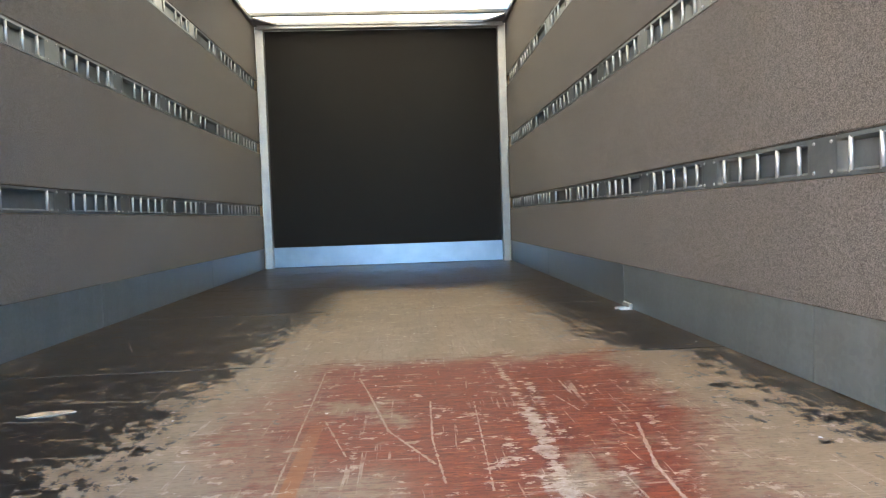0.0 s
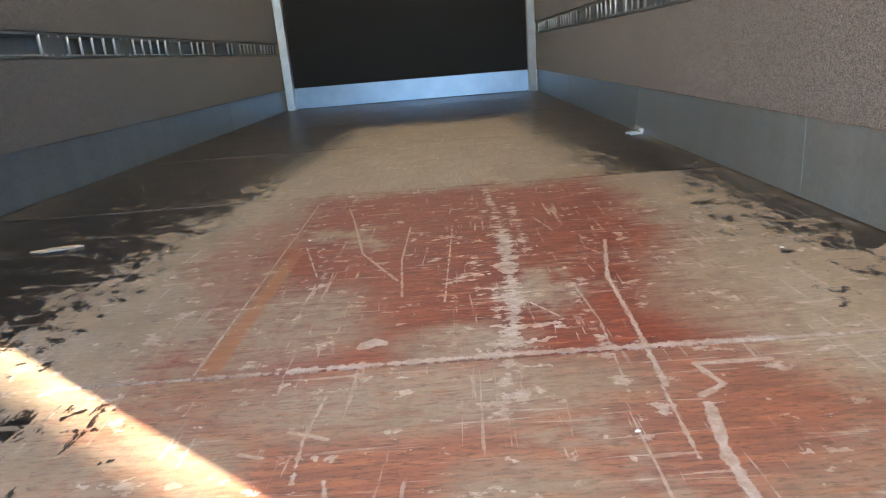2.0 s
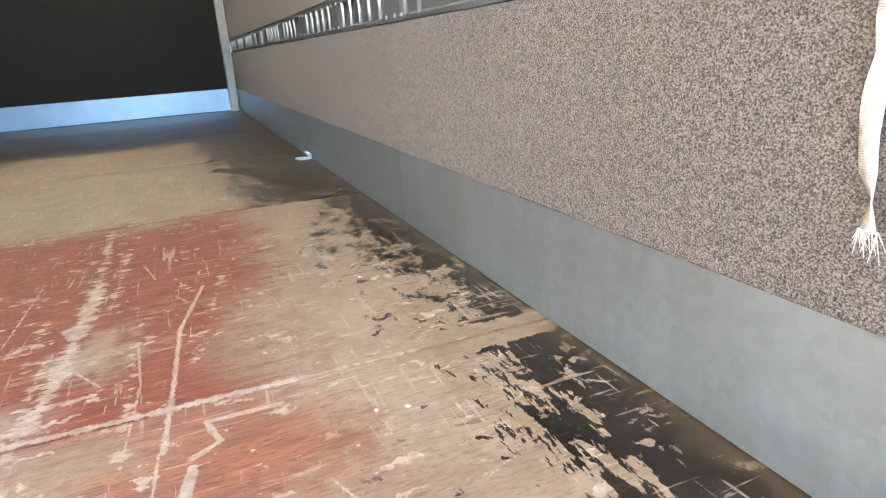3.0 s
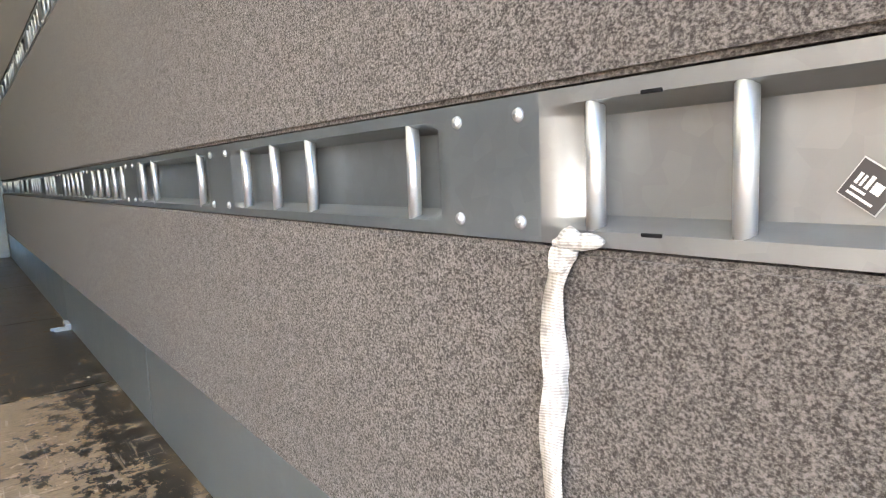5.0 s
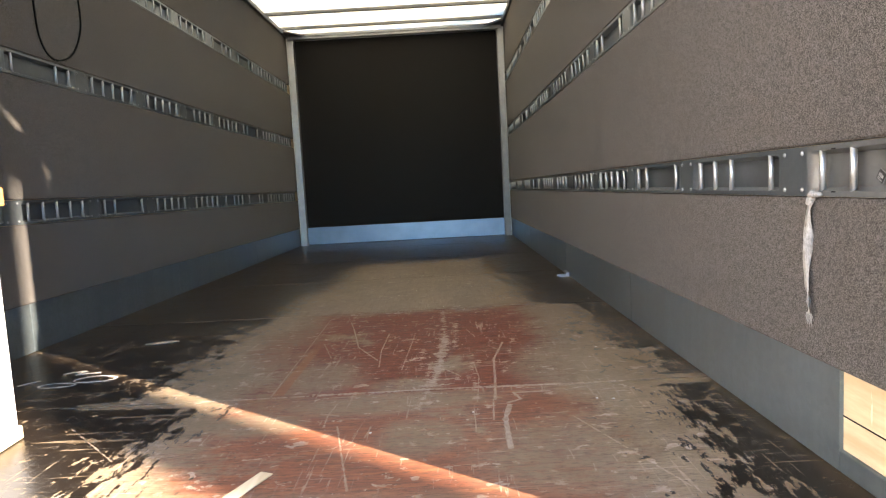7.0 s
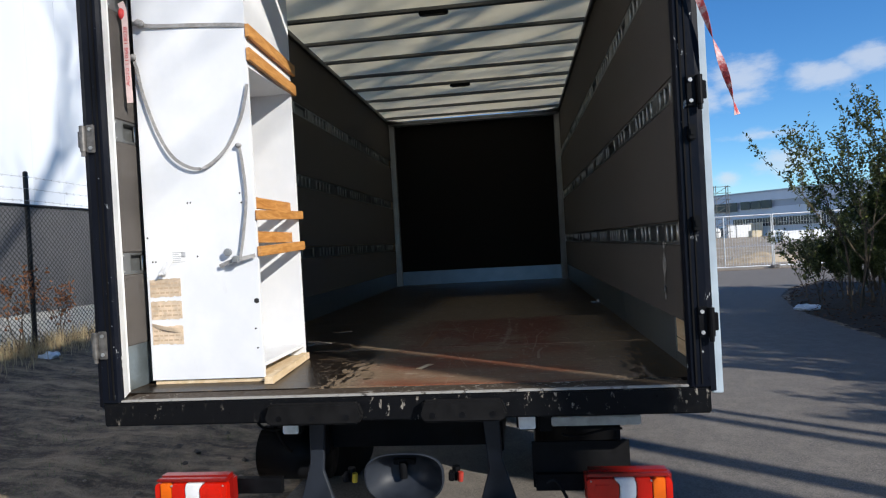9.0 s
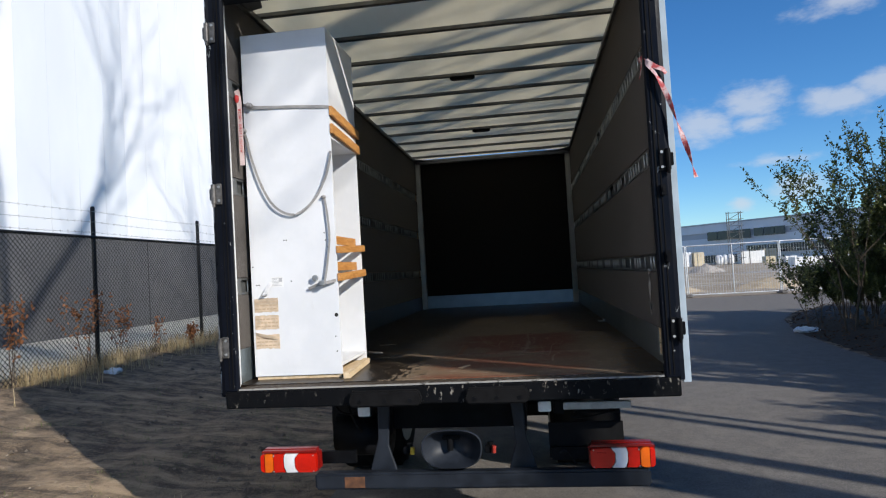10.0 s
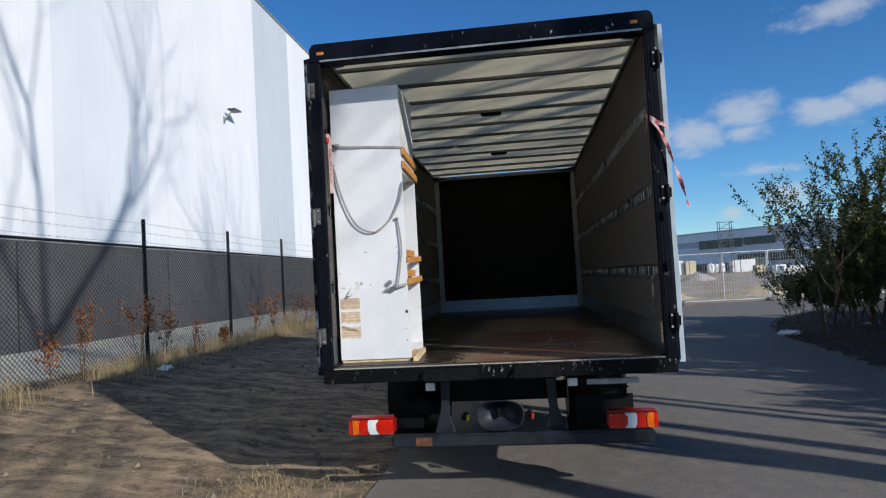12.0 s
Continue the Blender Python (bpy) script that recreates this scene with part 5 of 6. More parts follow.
# small things on the floor
leaf = thing("paper_scrap", "torn beige paper scrap lying on the dark floor", "litter")
bm = bmesh.new()
prism(bm, [(-0.80, 1.76), (-0.75, 1.79), (-0.69, 1.80), (-0.665, 1.785), (-0.70, 1.765), (-0.76, 1.745)], "z", 0.0006, 0.0035)
part("paper", bm, simple("beige_paper", (0.36, 0.27, 0.19), 0.7, 0, 0.25, 30), leaf)
chip = thing("wood_chip", "pale strip of wood lying on the floor", "litter")
bm = bmesh.new()
box(bm, -0.016, 0.016, -0.06, 0.06, 0.0006, 0.003, 0.0005, pose(0.07, 0.39, 0, 0, 0, -22))
part("strip", bm, RAW_PLY, chip)
stub = thing("rail_bracket", "small galvanised bracket on the floor against the kick plate", "bracket")
bm = bmesh.new()
box(bm, 1.185, 1.244, 3.06, 3.075, 0.0006, 0.010, 0.002)
box(bm, 1.175, 1.244, 3.10, 3.112, 0.0006, 0.010, 0.002)
box(bm, 1.225, 1.244, 3.05, 3.15, 0.0106, 0.028, 0.003)
part("plate", bm, GALV, stub)
for i in range(26):
    if i == 0:
        bm = bmesh.new()
        bmesh.ops.create_icosphere(bm, subdivisions=1, radius=0.006)
        for v in bm.verts:
            v.co = Vector((v.co.x * 1.4, v.co.y, max(v.co.z * 0.5, -0.0004))) + noise.noise_vector(v.co * 300) * 0.0015
        CRUMB = mesh_of("crumb", bm, simple("pale_crumb", (0.45, 0.43, 0.40), 0.8))
    c = tagged(new("crumb", CRUMB), "pale crumb of dried dirt on the floor", "litter", "floor crumbs")
    px, py = ((0.30, 2.81), (1.19, 2.28), (0.55, 0.75), (0.93, 0.80))[i] if i < 4 else (random.uniform(-1.1, 1.15), random.uniform(0.6, 5.8))
    c.location, c.rotation_euler, c.scale = (px, py, 0.003), (0, 0, random.uniform(0, 6)), [random.uniform(0.3, 0.75)] * 3

WHITE_MARK = simple("white_chalk_paint", (0.34, 0.325, 0.30), 0.8, 0, 0.3, 40)
mk = thing("painted_marks", "rough white painted characters on the dark floor film", "marking")
for cx, cy, rx_, ry_ in ((-0.735, 1.262, 0.075, 0.042), (-0.835, 1.205, 0.066, 0.030)):
    bm = bmesh.new()
    n = 28
    ring = []
    for i in range(n):
        a = 2 * math.pi * i / n
        w = 0.011 + 0.005 * math.sin(3 * a + cx * 9)
        ring.append([bm.verts.new((cx + math.cos(a) * (rx_ - o * w), cy + math.sin(a) * (ry_ - o * w), zz)) for o, zz in ((0, 0.0003), (0.1, 0.0011), (0.9, 0.0011), (1, 0.0003))])
    for i in range(n):
        a, b = ring[i], ring[(i + 1) % n]
        for j in range(3):
            bm.faces.new((a[j], a[j + 1], b[j + 1], b[j]))
    part("ring", bm, WHITE_MARK, mk)
for a, b in (((-0.90, 1.345), (-0.83, 1.375)), ((-0.83, 1.375), (-0.84, 1.325)), ((-0.84, 1.325), (-0.76, 1.345)), ((-0.98, 1.22), (-0.93, 1.27))):
    bm = bmesh.new()
    ribbon(bm, [(*a, 0.0008), ((a[0] + b[0]) / 2, (a[1] + b[1]) / 2 + 0.004, 0.0008), (*b, 0.0008)], 0.012, 0.0008, (0.4, 1, 0))
    part("stroke", bm, WHITE_MARK, mk)

# thin cable hanging in a loop from the middle rail of the far side
cl_ = thing("hanging_cord", "thin dark cord hanging in a loop on the felt wall", "cord")
bm = bmesh.new()
ribbon(bm, [(-1.234, 1.95, 1.75), (-1.233, 1.952, 1.50), (-1.232, 1.965, 1.35), (-1.231, 2.02, 1.275), (-1.231, 2.11, 1.270), (-1.231, 2.22, 1.33), (-1.232, 2.30, 1.46), (-1.233, 2.306, 1.60), (-1.234, 2.30, 1.75)], 0.007, 0.006, (0, 1, 0))
part("loop", bm, RUBBER, cl_)

# ---------------------------------------------------------------- outside: ground
def ground_z(x, y):
    """Level beside the truck, rising to a low bank along the fence, level yard behind it."""
    k = min(max((-1.6 - x) / 4.2, 0.0), 1.0)
    z = GROUND + 0.46 * k * (0.6 + 0.4 * k)
    if x < -6.2:
        z = GROUND + 0.46 + 0.05 * min((-6.2 - x) / 2.0, 1.0)
    near = 1.0 if -6.6 < x < -0.6 and -9 < y < 16 else 0.0
    if near:
        rut = 0.050 * noise.noise(Vector((x * 1.3 - y * 0.35, y * 0.28, 1.7))) + 0.022 * noise.noise(Vector((x * 4, y * 4, 5.0))) + 0.010 * noise.noise(Vector((x * 13, y * 13, 9.0)))
        z += rut * min(1.0, (-0.6 - x) / 0.6)
    return z


def axis_steps(spans):
    out = []
    for a, b, s in spans:
        n = max(1, round((b - a) / s))
        out += [a + (b - a) * i / n for i in range(n)]
    return out + [spans[-1][1]]


def make_ground():
    k = Mat("ground", 0.95)
    x, y, z = k.xyz()
    n1, n2, n3 = k.noise(0.7, 6, 0.6), k.noise(5, 6, 0.65), k.noise(32, 5, 0.65)
    soil = k.mix(k.ramp(n2, 0.3, 0.72), (0.062, 0.043, 0.028), (0.288, 0.208, 0.130))
    drag = k.noise(3.2, 6, 0.62, k.mapped((0.32, 1.7, 1), rot=(0, 0, 0.15)))
    soil = k.mix(k.ramp(drag, 0.50, 0.66, 0.0, 0.7), soil, (0.37, 0.275, 0.175))
    soil = k.mix(k.ramp(drag, 0.47, 0.38, 0.0, 0.75), soil, (0.038, 0.028, 0.020))
    soil = k.mix(k.ramp(n3, 0.45, 0.72, 0.0, 0.45), soil, (0.325, 0.232, 0.142))
    soil = k.mix(k.ramp(k.noise(1.6, 5, 0.65), 0.56, 0.68, 0.0, 0.55), soil, (0.030, 0.034, 0.013))
    yard = k.mix(k.ramp(n2, 0.3, 0.7), (0.43, 0.42, 0.355), (0.55, 0.54, 0.465))
    yard = k.mix(k.ramp(n1, 0.5, 0.65, 0.0, 0.3), yard, (0.32, 0.31, 0.27))
    sand = k.mix(k.ramp(k.noise(0.35, 6, 0.65), 0.35, 0.7), (0.26, 0.21, 0.15), (0.42, 0.36, 0.28))
    c = k.mix(k.ramp(k.math("ADD", x, k.math("MULTIPLY", k.math("SUBTRACT", n2, 0.5), 0.8)), -6.9, -6.6, 1.0, 0.0), soil, yard)
    c = k.mix(k.ramp(y, 22.0, 23.0), c, sand)
    k.color(c).bump(k.math("ADD", k.math("MULTIPLY", drag, 0.6), k.math("ADD", k.math("MULTIPLY", n2, 0.5), k.math("MULTIPLY", n3, 0.5))), 1.0, 0.06)
    return k.m


xs = axis_steps(((-1500, -60, 240), (-60, -11, 7), (-11, -6.6, 0.55), (-6.6, -0.6, 0.11), (-0.6, 20, 1.3), (20, 100, 20), (100, 1500, 280)))
ys = axis_steps(((-1500, -60, 240), (-60, -6, 9), (-6, 13, 0.16), (13, 40, 3), (40, 200, 32), (200, 1500, 260)))
verts = [(x, y, ground_z(x, y)) for y in ys for x in xs]
w = len(xs)
faces = [(j * w + i, j * w + i + 1, (j + 1) * w + i + 1, (j + 1) * w + i) for j in range(len(ys) - 1) for i in range(w - 1)]
me = bpy.data.meshes.new("ground")
me.from_pydata(verts, [], faces)
me.materials.append(make_ground())
for p in me.polygons:
    p.use_smooth = True
tagged(new("ground", me), "bare trodden soil with tyre ruts beside the road, rising to the fence", "ground", kind="structure")


def make_asphalt():
    k = Mat("asphalt", 0.85)
    n3, n2, n1 = k.noise(120, 3, 0.6), k.noise(5, 6, 0.65), k.noise(0.5, 5)
    c = k.mix(k.ramp(n3, 0.35, 0.7), (0.074, 0.067, 0.060), (0.180, 0.162, 0.143))
    c = k.mix(k.ramp(n2, 0.4, 0.75, 0, 0.45), c, (0.212, 0.188, 0.162))
    c = k.mix(k.ramp(n1, 0.45, 0.7, 0, 0.4), c, (0.125, 0.117, 0.108))
    pale = k.ramp(k.voronoi(14), 0.03, 0.06, 0.5, 0.0)
    k.color(k.mix(pale, c, (0.30, 0.28, 0.25))).bump(n3, 0.6, 0.008)
    return k.m


road_edge = ((-0.75, -1500), (-0.95, -3), (-1.05, 0.1), (-1.0, 1.5), (-1.1, 4), (-1.2, 9), (-1.4, 15), (-2.2, 21.6), (30, 21.9), (200, 24), (200, 17.5), (30, 17.3), (12, 17.0), (9.2, 16.1), (7.4, 14.3), (6.3, 12.2), (5.7, 10.0), (5.45, 8.4), (5.25, 6.0), (5.0, 4.0), (4.8, 0), (4.7, -8), (4.7, -1500))
bm = bmesh.new()
pts = []
for (x, y), (x2, y2) in zip(road_edge, road_edge[1:] + road_edge[:1]):
    d = math.hypot(x2 - x, y2 - y)
    n = max(1, min(int(d / 0.25), 60)) if d < 60 else 1
    for i in range(n):
        t = i / n
        jig = 0.05 * noise.noise(Vector((x + (x2 - x) * t, y + (y2 - y) * t, 3)) * 2.5) if 1 < d < 60 else 0
        pts.append((x + (x2 - x) * t + jig, y + (y2 - y) * t + jig))
prism(bm, pts, "z", GROUND - 0.05, GROUND + 0.012)
bmesh.ops.triangulate(bm, faces=[f for f in bm.faces if len(f.verts) > 4])
road = part("road", bm, make_asphalt())
tagged(road, "grey asphalt lane crossed by tree shadows, bending away", "road", kind="structure")

# ---------------------------------------------------------------- chain-link fence on the left
FX = -6.05
FENCE = simple("black_fence_steel", (0.012, 0.013, 0.013), 0.5, 0.3, 0.3, 20)
fence = thing("chain_link_fence", "black chain-link fence with three strands of barbed wire on top", "fence")
posts_y = [5.25 + 3.07 * i for i in range(-3, 9)]
for y in posts_y:
    zb = ground_z(FX, y)
    bm = bmesh.new()
    rod(bm, (FX, y, zb - 0.2), (FX, y, 1.88), 0.032, 12)
    rod(bm, (FX, y, 1.88), (FX, y, 1.90), 0.034, 12, 0.02)
    post = part("post", bm, FENCE, fence, "black steel post")
    for z in (1.50, 1.66, 1.82):
        part("wire_clip", boxes((FX + 0.028, FX + 0.045, y - 0.008, y + 0.008, z - 0.012, z + 0.012)), GALV, post)
y_a, y_b = posts_y[0], posts_y[-1]
bm = bmesh.new()
rod(bm, (FX + 0.03, y_a, 1.43), (FX + 0.03, y_b, 1.43), 0.021, 8)
part("top_rail", bm, FENCE, fence, "black top rail")
bm = bmesh.new()
rod(bm, (FX + 0.03, y_a, 0.42), (FX + 0.03, y_b, 0.42), 0.003, 5)
rod(bm, (FX + 0.03, y_a, -0.45), (FX + 0.03, y_b, -0.45), 0.003, 5)
part("tension_wire", bm, FENCE, fence)
for z in (1.50, 1.66, 1.82):
    bm = bmesh.new()
    for a, b in zip(posts_y, posts_y[1:]):
        for i in range(8):
            t0, t1 = i / 8, (i + 1) / 8
            s0, s1 = -0.02 * math.sin(math.pi * t0), -0.02 * math.sin(math.pi * t1)
            rod(bm, (FX + 0.04, a + (b - a) * t0, z + s0), (FX + 0.04, a + (b - a) * t1, z + s1), 0.0026, 4, cap=False)
        n = int((b - a) / 0.14)
        for i in range(1, n):
            yy = a + (b - a) * i / n
            zz = z - 0.02 * math.sin(math.pi * i / n)
            for d in ((0, 0.012, 0.02), (0.012, 0.004, -0.02)):
                rod(bm, (FX + 0.04 - d[0], yy - d[1], zz - d[2]), (FX + 0.04 + d[0], yy + d[1], zz + d[2]), 0.0016, 3, cap=False)
    part("barbed_wire", bm, GALV, fence, "strand of barbed wire")
# the woven mesh: zigzag wires
vs, fs = [], []
cell, r = 0.074, 0.0042
z_lo, z_hi = -0.52, 1.43


def wire(p, q):
    d = Vector(q) - Vector(p)
    u = d.cross(Vector((1, 0, 0))).normalized() * r
    o = Vector((r, 0, 0))
    k = len(vs)
    for e in (Vector(p), Vector(q)):
        vs.extend([tuple(e + u), tuple(e + o - u * 0.5), tuple(e - o - u * 0.5)])
    fs.extend([(k, k + 1, k + 4, k + 3), (k + 1, k + 2, k + 5, k + 4), (k + 2, k, k + 3, k + 5)])


span = z_hi - z_lo
yy = y_a - span
while yy < y_b:
    for s in (1, -1):
        a, b = (yy, z_lo if s > 0 else z_hi), (yy + span, z_hi if s > 0 else z_lo)
        t0, t1 = max(0.0, (y_a - yy) / span), min(1.0, (y_b - yy) / span)
        if t1 > t0:
            wire((FX + 0.035 + 0.002 * s, a[0] + span * t0, a[1] + (b[1] - a[1]) * t0), (FX + 0.035 + 0.002 * s, a[0] + span * t1, a[1] + (b[1] - a[1]) * t1))
    yy += cell
me = bpy.data.meshes.new("woven_mesh")
me.from_pydata(vs, [], fs)
me.materials.append(FENCE)
ob = new("woven_mesh", me)
ob.parent = fence
ob["label"] = "diamond wire mesh"
tagged(ob, kind="stuff")

# ---------------------------------------------------------------- white warehouse behind the fence
BX = -10.8
wh = thing("warehouse", "tall white warehouse, pale grey bands over a dark plinth", "building")


def make_clad(name, base, ribs):
    k = Mat(name, 0.45)
    f = k.noise(0.5, 5, 0.6, k.mapped((1, 1, 0.3)))
    k.color(k.mix(k.ramp(f, 0.3, 0.7), tuple(c * 0.93 for c in base), base))
    return k.m


CLAD_W, CLAD_G, CLAD_M = make_clad("white_cladding", (0.74, 0.75, 0.77), 1), make_clad("grey_cladding", (0.52, 0.55, 0.59), 1), make_clad("offwhite_cladding", (0.655, 0.68, 0.715), 1)
ROOF_Z = 13.4
edges = [(-30, -8, CLAD_M), (-8, 0, CLAD_W), (0, 5.2, CLAD_M), (5.2, 9.2, CLAD_W), (9.2, 13.1, CLAD_M), (13.1, 16.2, CLAD_W), (16.2, 21.3, CLAD_W), (21.3, 25.4, CLAD_G), (25.4, 33, CLAD_W), (33, 42, CLAD_G), (42, 70, CLAD_W)]
for a, b, mt in edges:
    bm = bmesh.new()
    y = a
    while y < b - 0.01:
        y2 = min(y + 1.0, b)
        box(bm, BX - 0.12, BX, y + 0.003, y2 - 0.003, 2.0, ROOF_Z)
        y = y2
    part("cladding_panel", bm, mt, wh, "vertical metal cladding")
part("plinth", boxes((BX - 0.2, BX + 0.0, -30, 70, -1.2, 1.985)), simple("grey_concrete", (0.085, 0.085, 0.088), 0.85, 0, 0.12, 4, 0.2, 0.01), wh, "dark grey concrete plinth")
for y in range(-28, 70, 6):
    part("plinth_joint", boxes((BX + 0.0005, BX + 0.004, y - 0.012, y + 0.012, -0.6, 1.985)), CHASSIS, wh)
part("roof_trim", boxes((BX - 0.3, BX + 0.03, -30, 70, ROOF_Z + 0.003, ROOF_Z + 0.14)), GALV, wh, "grey eaves trim")
part("body", boxes((BX - 40, BX - 0.21, -30, 70, -1.2, ROOF_Z - 0.1)), CLAD_M, wh)
wl_ = thing("wall_floodlight", "small grey floodlight on a bent arm on the cladding", "lamp", at=(BX, 18.2, 7.45))
bm = bmesh.new()
rod(bm, (0.0, 0, -0.30), (0.35, 0.1, 0.10), 0.03, 8)
part("arm", bm, GALV, wl_)
bm = bmesh.new()
box(bm, 0.002, 0.05, -0.05, 0.05, -0.40, -0.15, 0.01)
part("wall_plate", bm, GALV, wl_)
bm = bmesh.new()
box(bm, 0.15, 0.50, -0.02, 0.55, 0.10, 0.16, 0.02)
part("head", bm, ALU_DARK, wl_)


# ---------------------------------------------------------------- plants
def make_bark(name, a, b):
    k = Mat(name, 0.9)
    f = k.noise(9, 5, 0.65, k.mapped((1, 1, 0.25)))
    k.color(k.mix(k.ramp(f, 0.3, 0.7), a, b)).bump(f, 0.8, 0.02)
    return k.m


BARK = make_bark("grey_bark", (0.055, 0.045, 0.035), (0.16, 0.135, 0.105))
TWIG = make_bark("brown_twig", (0.05, 0.035, 0.025), (0.13, 0.095, 0.06))


def make_leaf(name, a, b, rough=0.45, trans=0.25):
    k = Mat(name, rough)
    c = k.mix(k.island(), a, b)
    k.color(c)
    t = k.n.new("ShaderNodeBsdfTranslucent")
    k.l.new(c, t.inputs["Color"])
    mx = k.n.new("ShaderNodeMixShader")
    mx.inputs["Fac"].default_value = trans
    k.l.new(k.p.outputs["BSDF"], mx.inputs[1])
    k.l.new(t.outputs["BSDF"], mx.inputs[2])
    k.l.new(mx.outputs["Shader"], k.n["Material Output"].inputs["Surface"])
    return k.m


HOLLY = make_leaf("evergreen_leaf", (0.028, 0.042, 0.014), (0.17, 0.19, 0.052), 0.3, 0.3)
DRY_LEAF = make_leaf("dry_beech_leaf", (0.16, 0.060, 0.022), (0.36, 0.15, 0.06), 0.7)
STRAW = make_leaf("dry_grass", (0.30, 0.22, 0.11), (0.52, 0.42, 0.25), 0.8)
GRASS = make_leaf("green_grass", (0.05, 0.075, 0.02), (0.14, 0.17, 0.05), 0.6)


class Soup:
    """Plain lists of points and faces for twigs and leaves."""

    def __init__(self):
        self.v, self.f = [], []

    def limb(self, a, b, ra, rb, seg=5):
        d = (b - a).normalized()
        u = d.orthogonal().normalized()
        w = d.cross(u)
        k = len(self.v)
        for p, r in ((a, ra), (b, rb)):
            for i in range(seg):
                t = 2 * math.pi * i / seg
                self.v.append(tuple(p + (u * math.cos(t) + w * math.sin(t)) * r))
        for i in range(seg):
            j = (i + 1) % seg
            self.f.append((k + i, k + j, k + seg + j, k + seg + i))

    def leaf(self, p, d, n, ln, wd):
        """A pointed leaf folded along its midrib."""
        s = d.cross(n).normalized()
        n = s.cross(d).normalized()
        k = len(self.v)
        m1, m2 = p + d * ln * 0.35, p + d * ln * 0.72
        lift = n * wd * 0.25
        self.v += [tuple(q) for q in (p, m1 + s * wd / 2 + lift, m1 - s * wd / 2 + lift, m2 + s * wd * 0.36 + lift, m2 - s * wd * 0.36 + lift, p + d * ln, m1, m2)]
        self.f += [(k, k + 6, k + 1), (k, k + 2, k + 6), (k + 6, k + 7, k + 3, k + 1), (k + 6, k + 2, k + 4, k + 7), (k + 7, k + 5, k + 3), (k + 7, k + 4, k + 5)]

    def blade(self, p, lean, h, wd):
        k = len(self.v)
        s = Vector((-lean.y, lean.x, 0)).normalized() * wd / 2 if lean.length > 1e-4 else Vector((wd / 2, 0, 0))
        mid = p + Vector((0, 0, h * 0.6)) + lean * 0.4
        tip = p + Vector((0, 0, h)) + lean
        self.v += [tuple(q) for q in (p - s, p + s, mid - s * 0.7, mid + s * 0.7, tip)]
        self.f += [(k, k + 1, k + 3, k + 2), (k + 2, k + 3, k + 4)]

    def made(self, name, mat, parent=None, label="", kind="", smooth=False):
        me = bpy.data.meshes.new(name)
        me.from_pydata(self.v, [], self.f)
        me.materials.append(mat)
        if smooth:
            for p in me.polygons:
                p.use_smooth = True
        ob = new(name, me)
        if parent is not None:
            ob.parent = parent
        return tagged(ob, label, kind=kind)


def rvec(rng):
    return Vector((rng.gauss(0, 1), rng.gauss(0, 1), rng.gauss(0, 1))).normalized()


def grow(soup, rng, p, d, ln, r, depth, ends, up=0.12, spread=0.6, seg=6):
    """Bent, tapering limbs that fork; the tips are collected in ends."""
    n = 3 if depth > 1 else 2
    for i in range(n):
        d2 = (d + rvec(rng) * 0.16 + Vector((0, 0, up * 0.5))).normalized()
        q = p + d2 * ln / n
        r2 = r * (0.86 if depth else 0.6)
        soup.limb(p, q, r, r2, seg if depth > 2 else 4 if depth > 0 else 3)
        if depth <= 1:
            ends.append((q, d2, (q - p).length))
        if depth > 0 and i > 0 and rng.random() < 0.75:
            side = (d2 + rvec(rng) * spread * 1.2 + Vector((0, 0, up))).normalized()
            grow(soup, rng, q, side, ln * rng.uniform(0.5, 0.75), r2 * 0.55, depth - 1, ends, up, spread, seg)
        p, d, r = q, d2, r2
    if depth == 0:
        return
    for i in range(2):
        d3 = (d + rvec(rng) * spread + Vector((0, 0, up))).normalized()
        grow(soup, rng, p, d3, ln * rng.uniform(0.62, 0.85), r * 0.72, depth - 1, ends, up, spread, seg)


def bare_tree(seed, height, trunk_r, trunk_h, depth=5):
    """A leafless roadside tree: trunk, limbs and twigs."""
    rng = random.Random(seed)
    t = thing("bare_tree", "tall leafless roadside tree with thin spreading branches", "tree", "roadside trees")
    s = Soup()
    p, r = Vector((0, 0, -0.1)), trunk_r
    n = 8
    for i in range(n):
        q = Vector((rng.uniform(-0.03, 0.03), rng.uniform(-0.03, 0.03), trunk_h * (i + 1) / n))
        s.limb(p, q, r, r * 0.965, 14)
        p, r = q, r * 0.965
    s.made("trunk", BARK, t, "grey bark trunk", smooth=True)
    s, ends = Soup(), []
    for i in range(4):
        a = 2 * math.pi * i / 4 + rng.uniform(-0.5, 0.5)
        d = Vector((math.cos(a) * 0.45, math.sin(a) * 0.45, 1)).normalized()
        grow(s, rng, p - Vector((0, 0, 0.25 * i)), d, (height - trunk_h) * 0.42, r * 0.6, depth, ends, 0.10, 0.55)
    s.made("crown", TWIG, t, "bare branches and twigs")
    return t


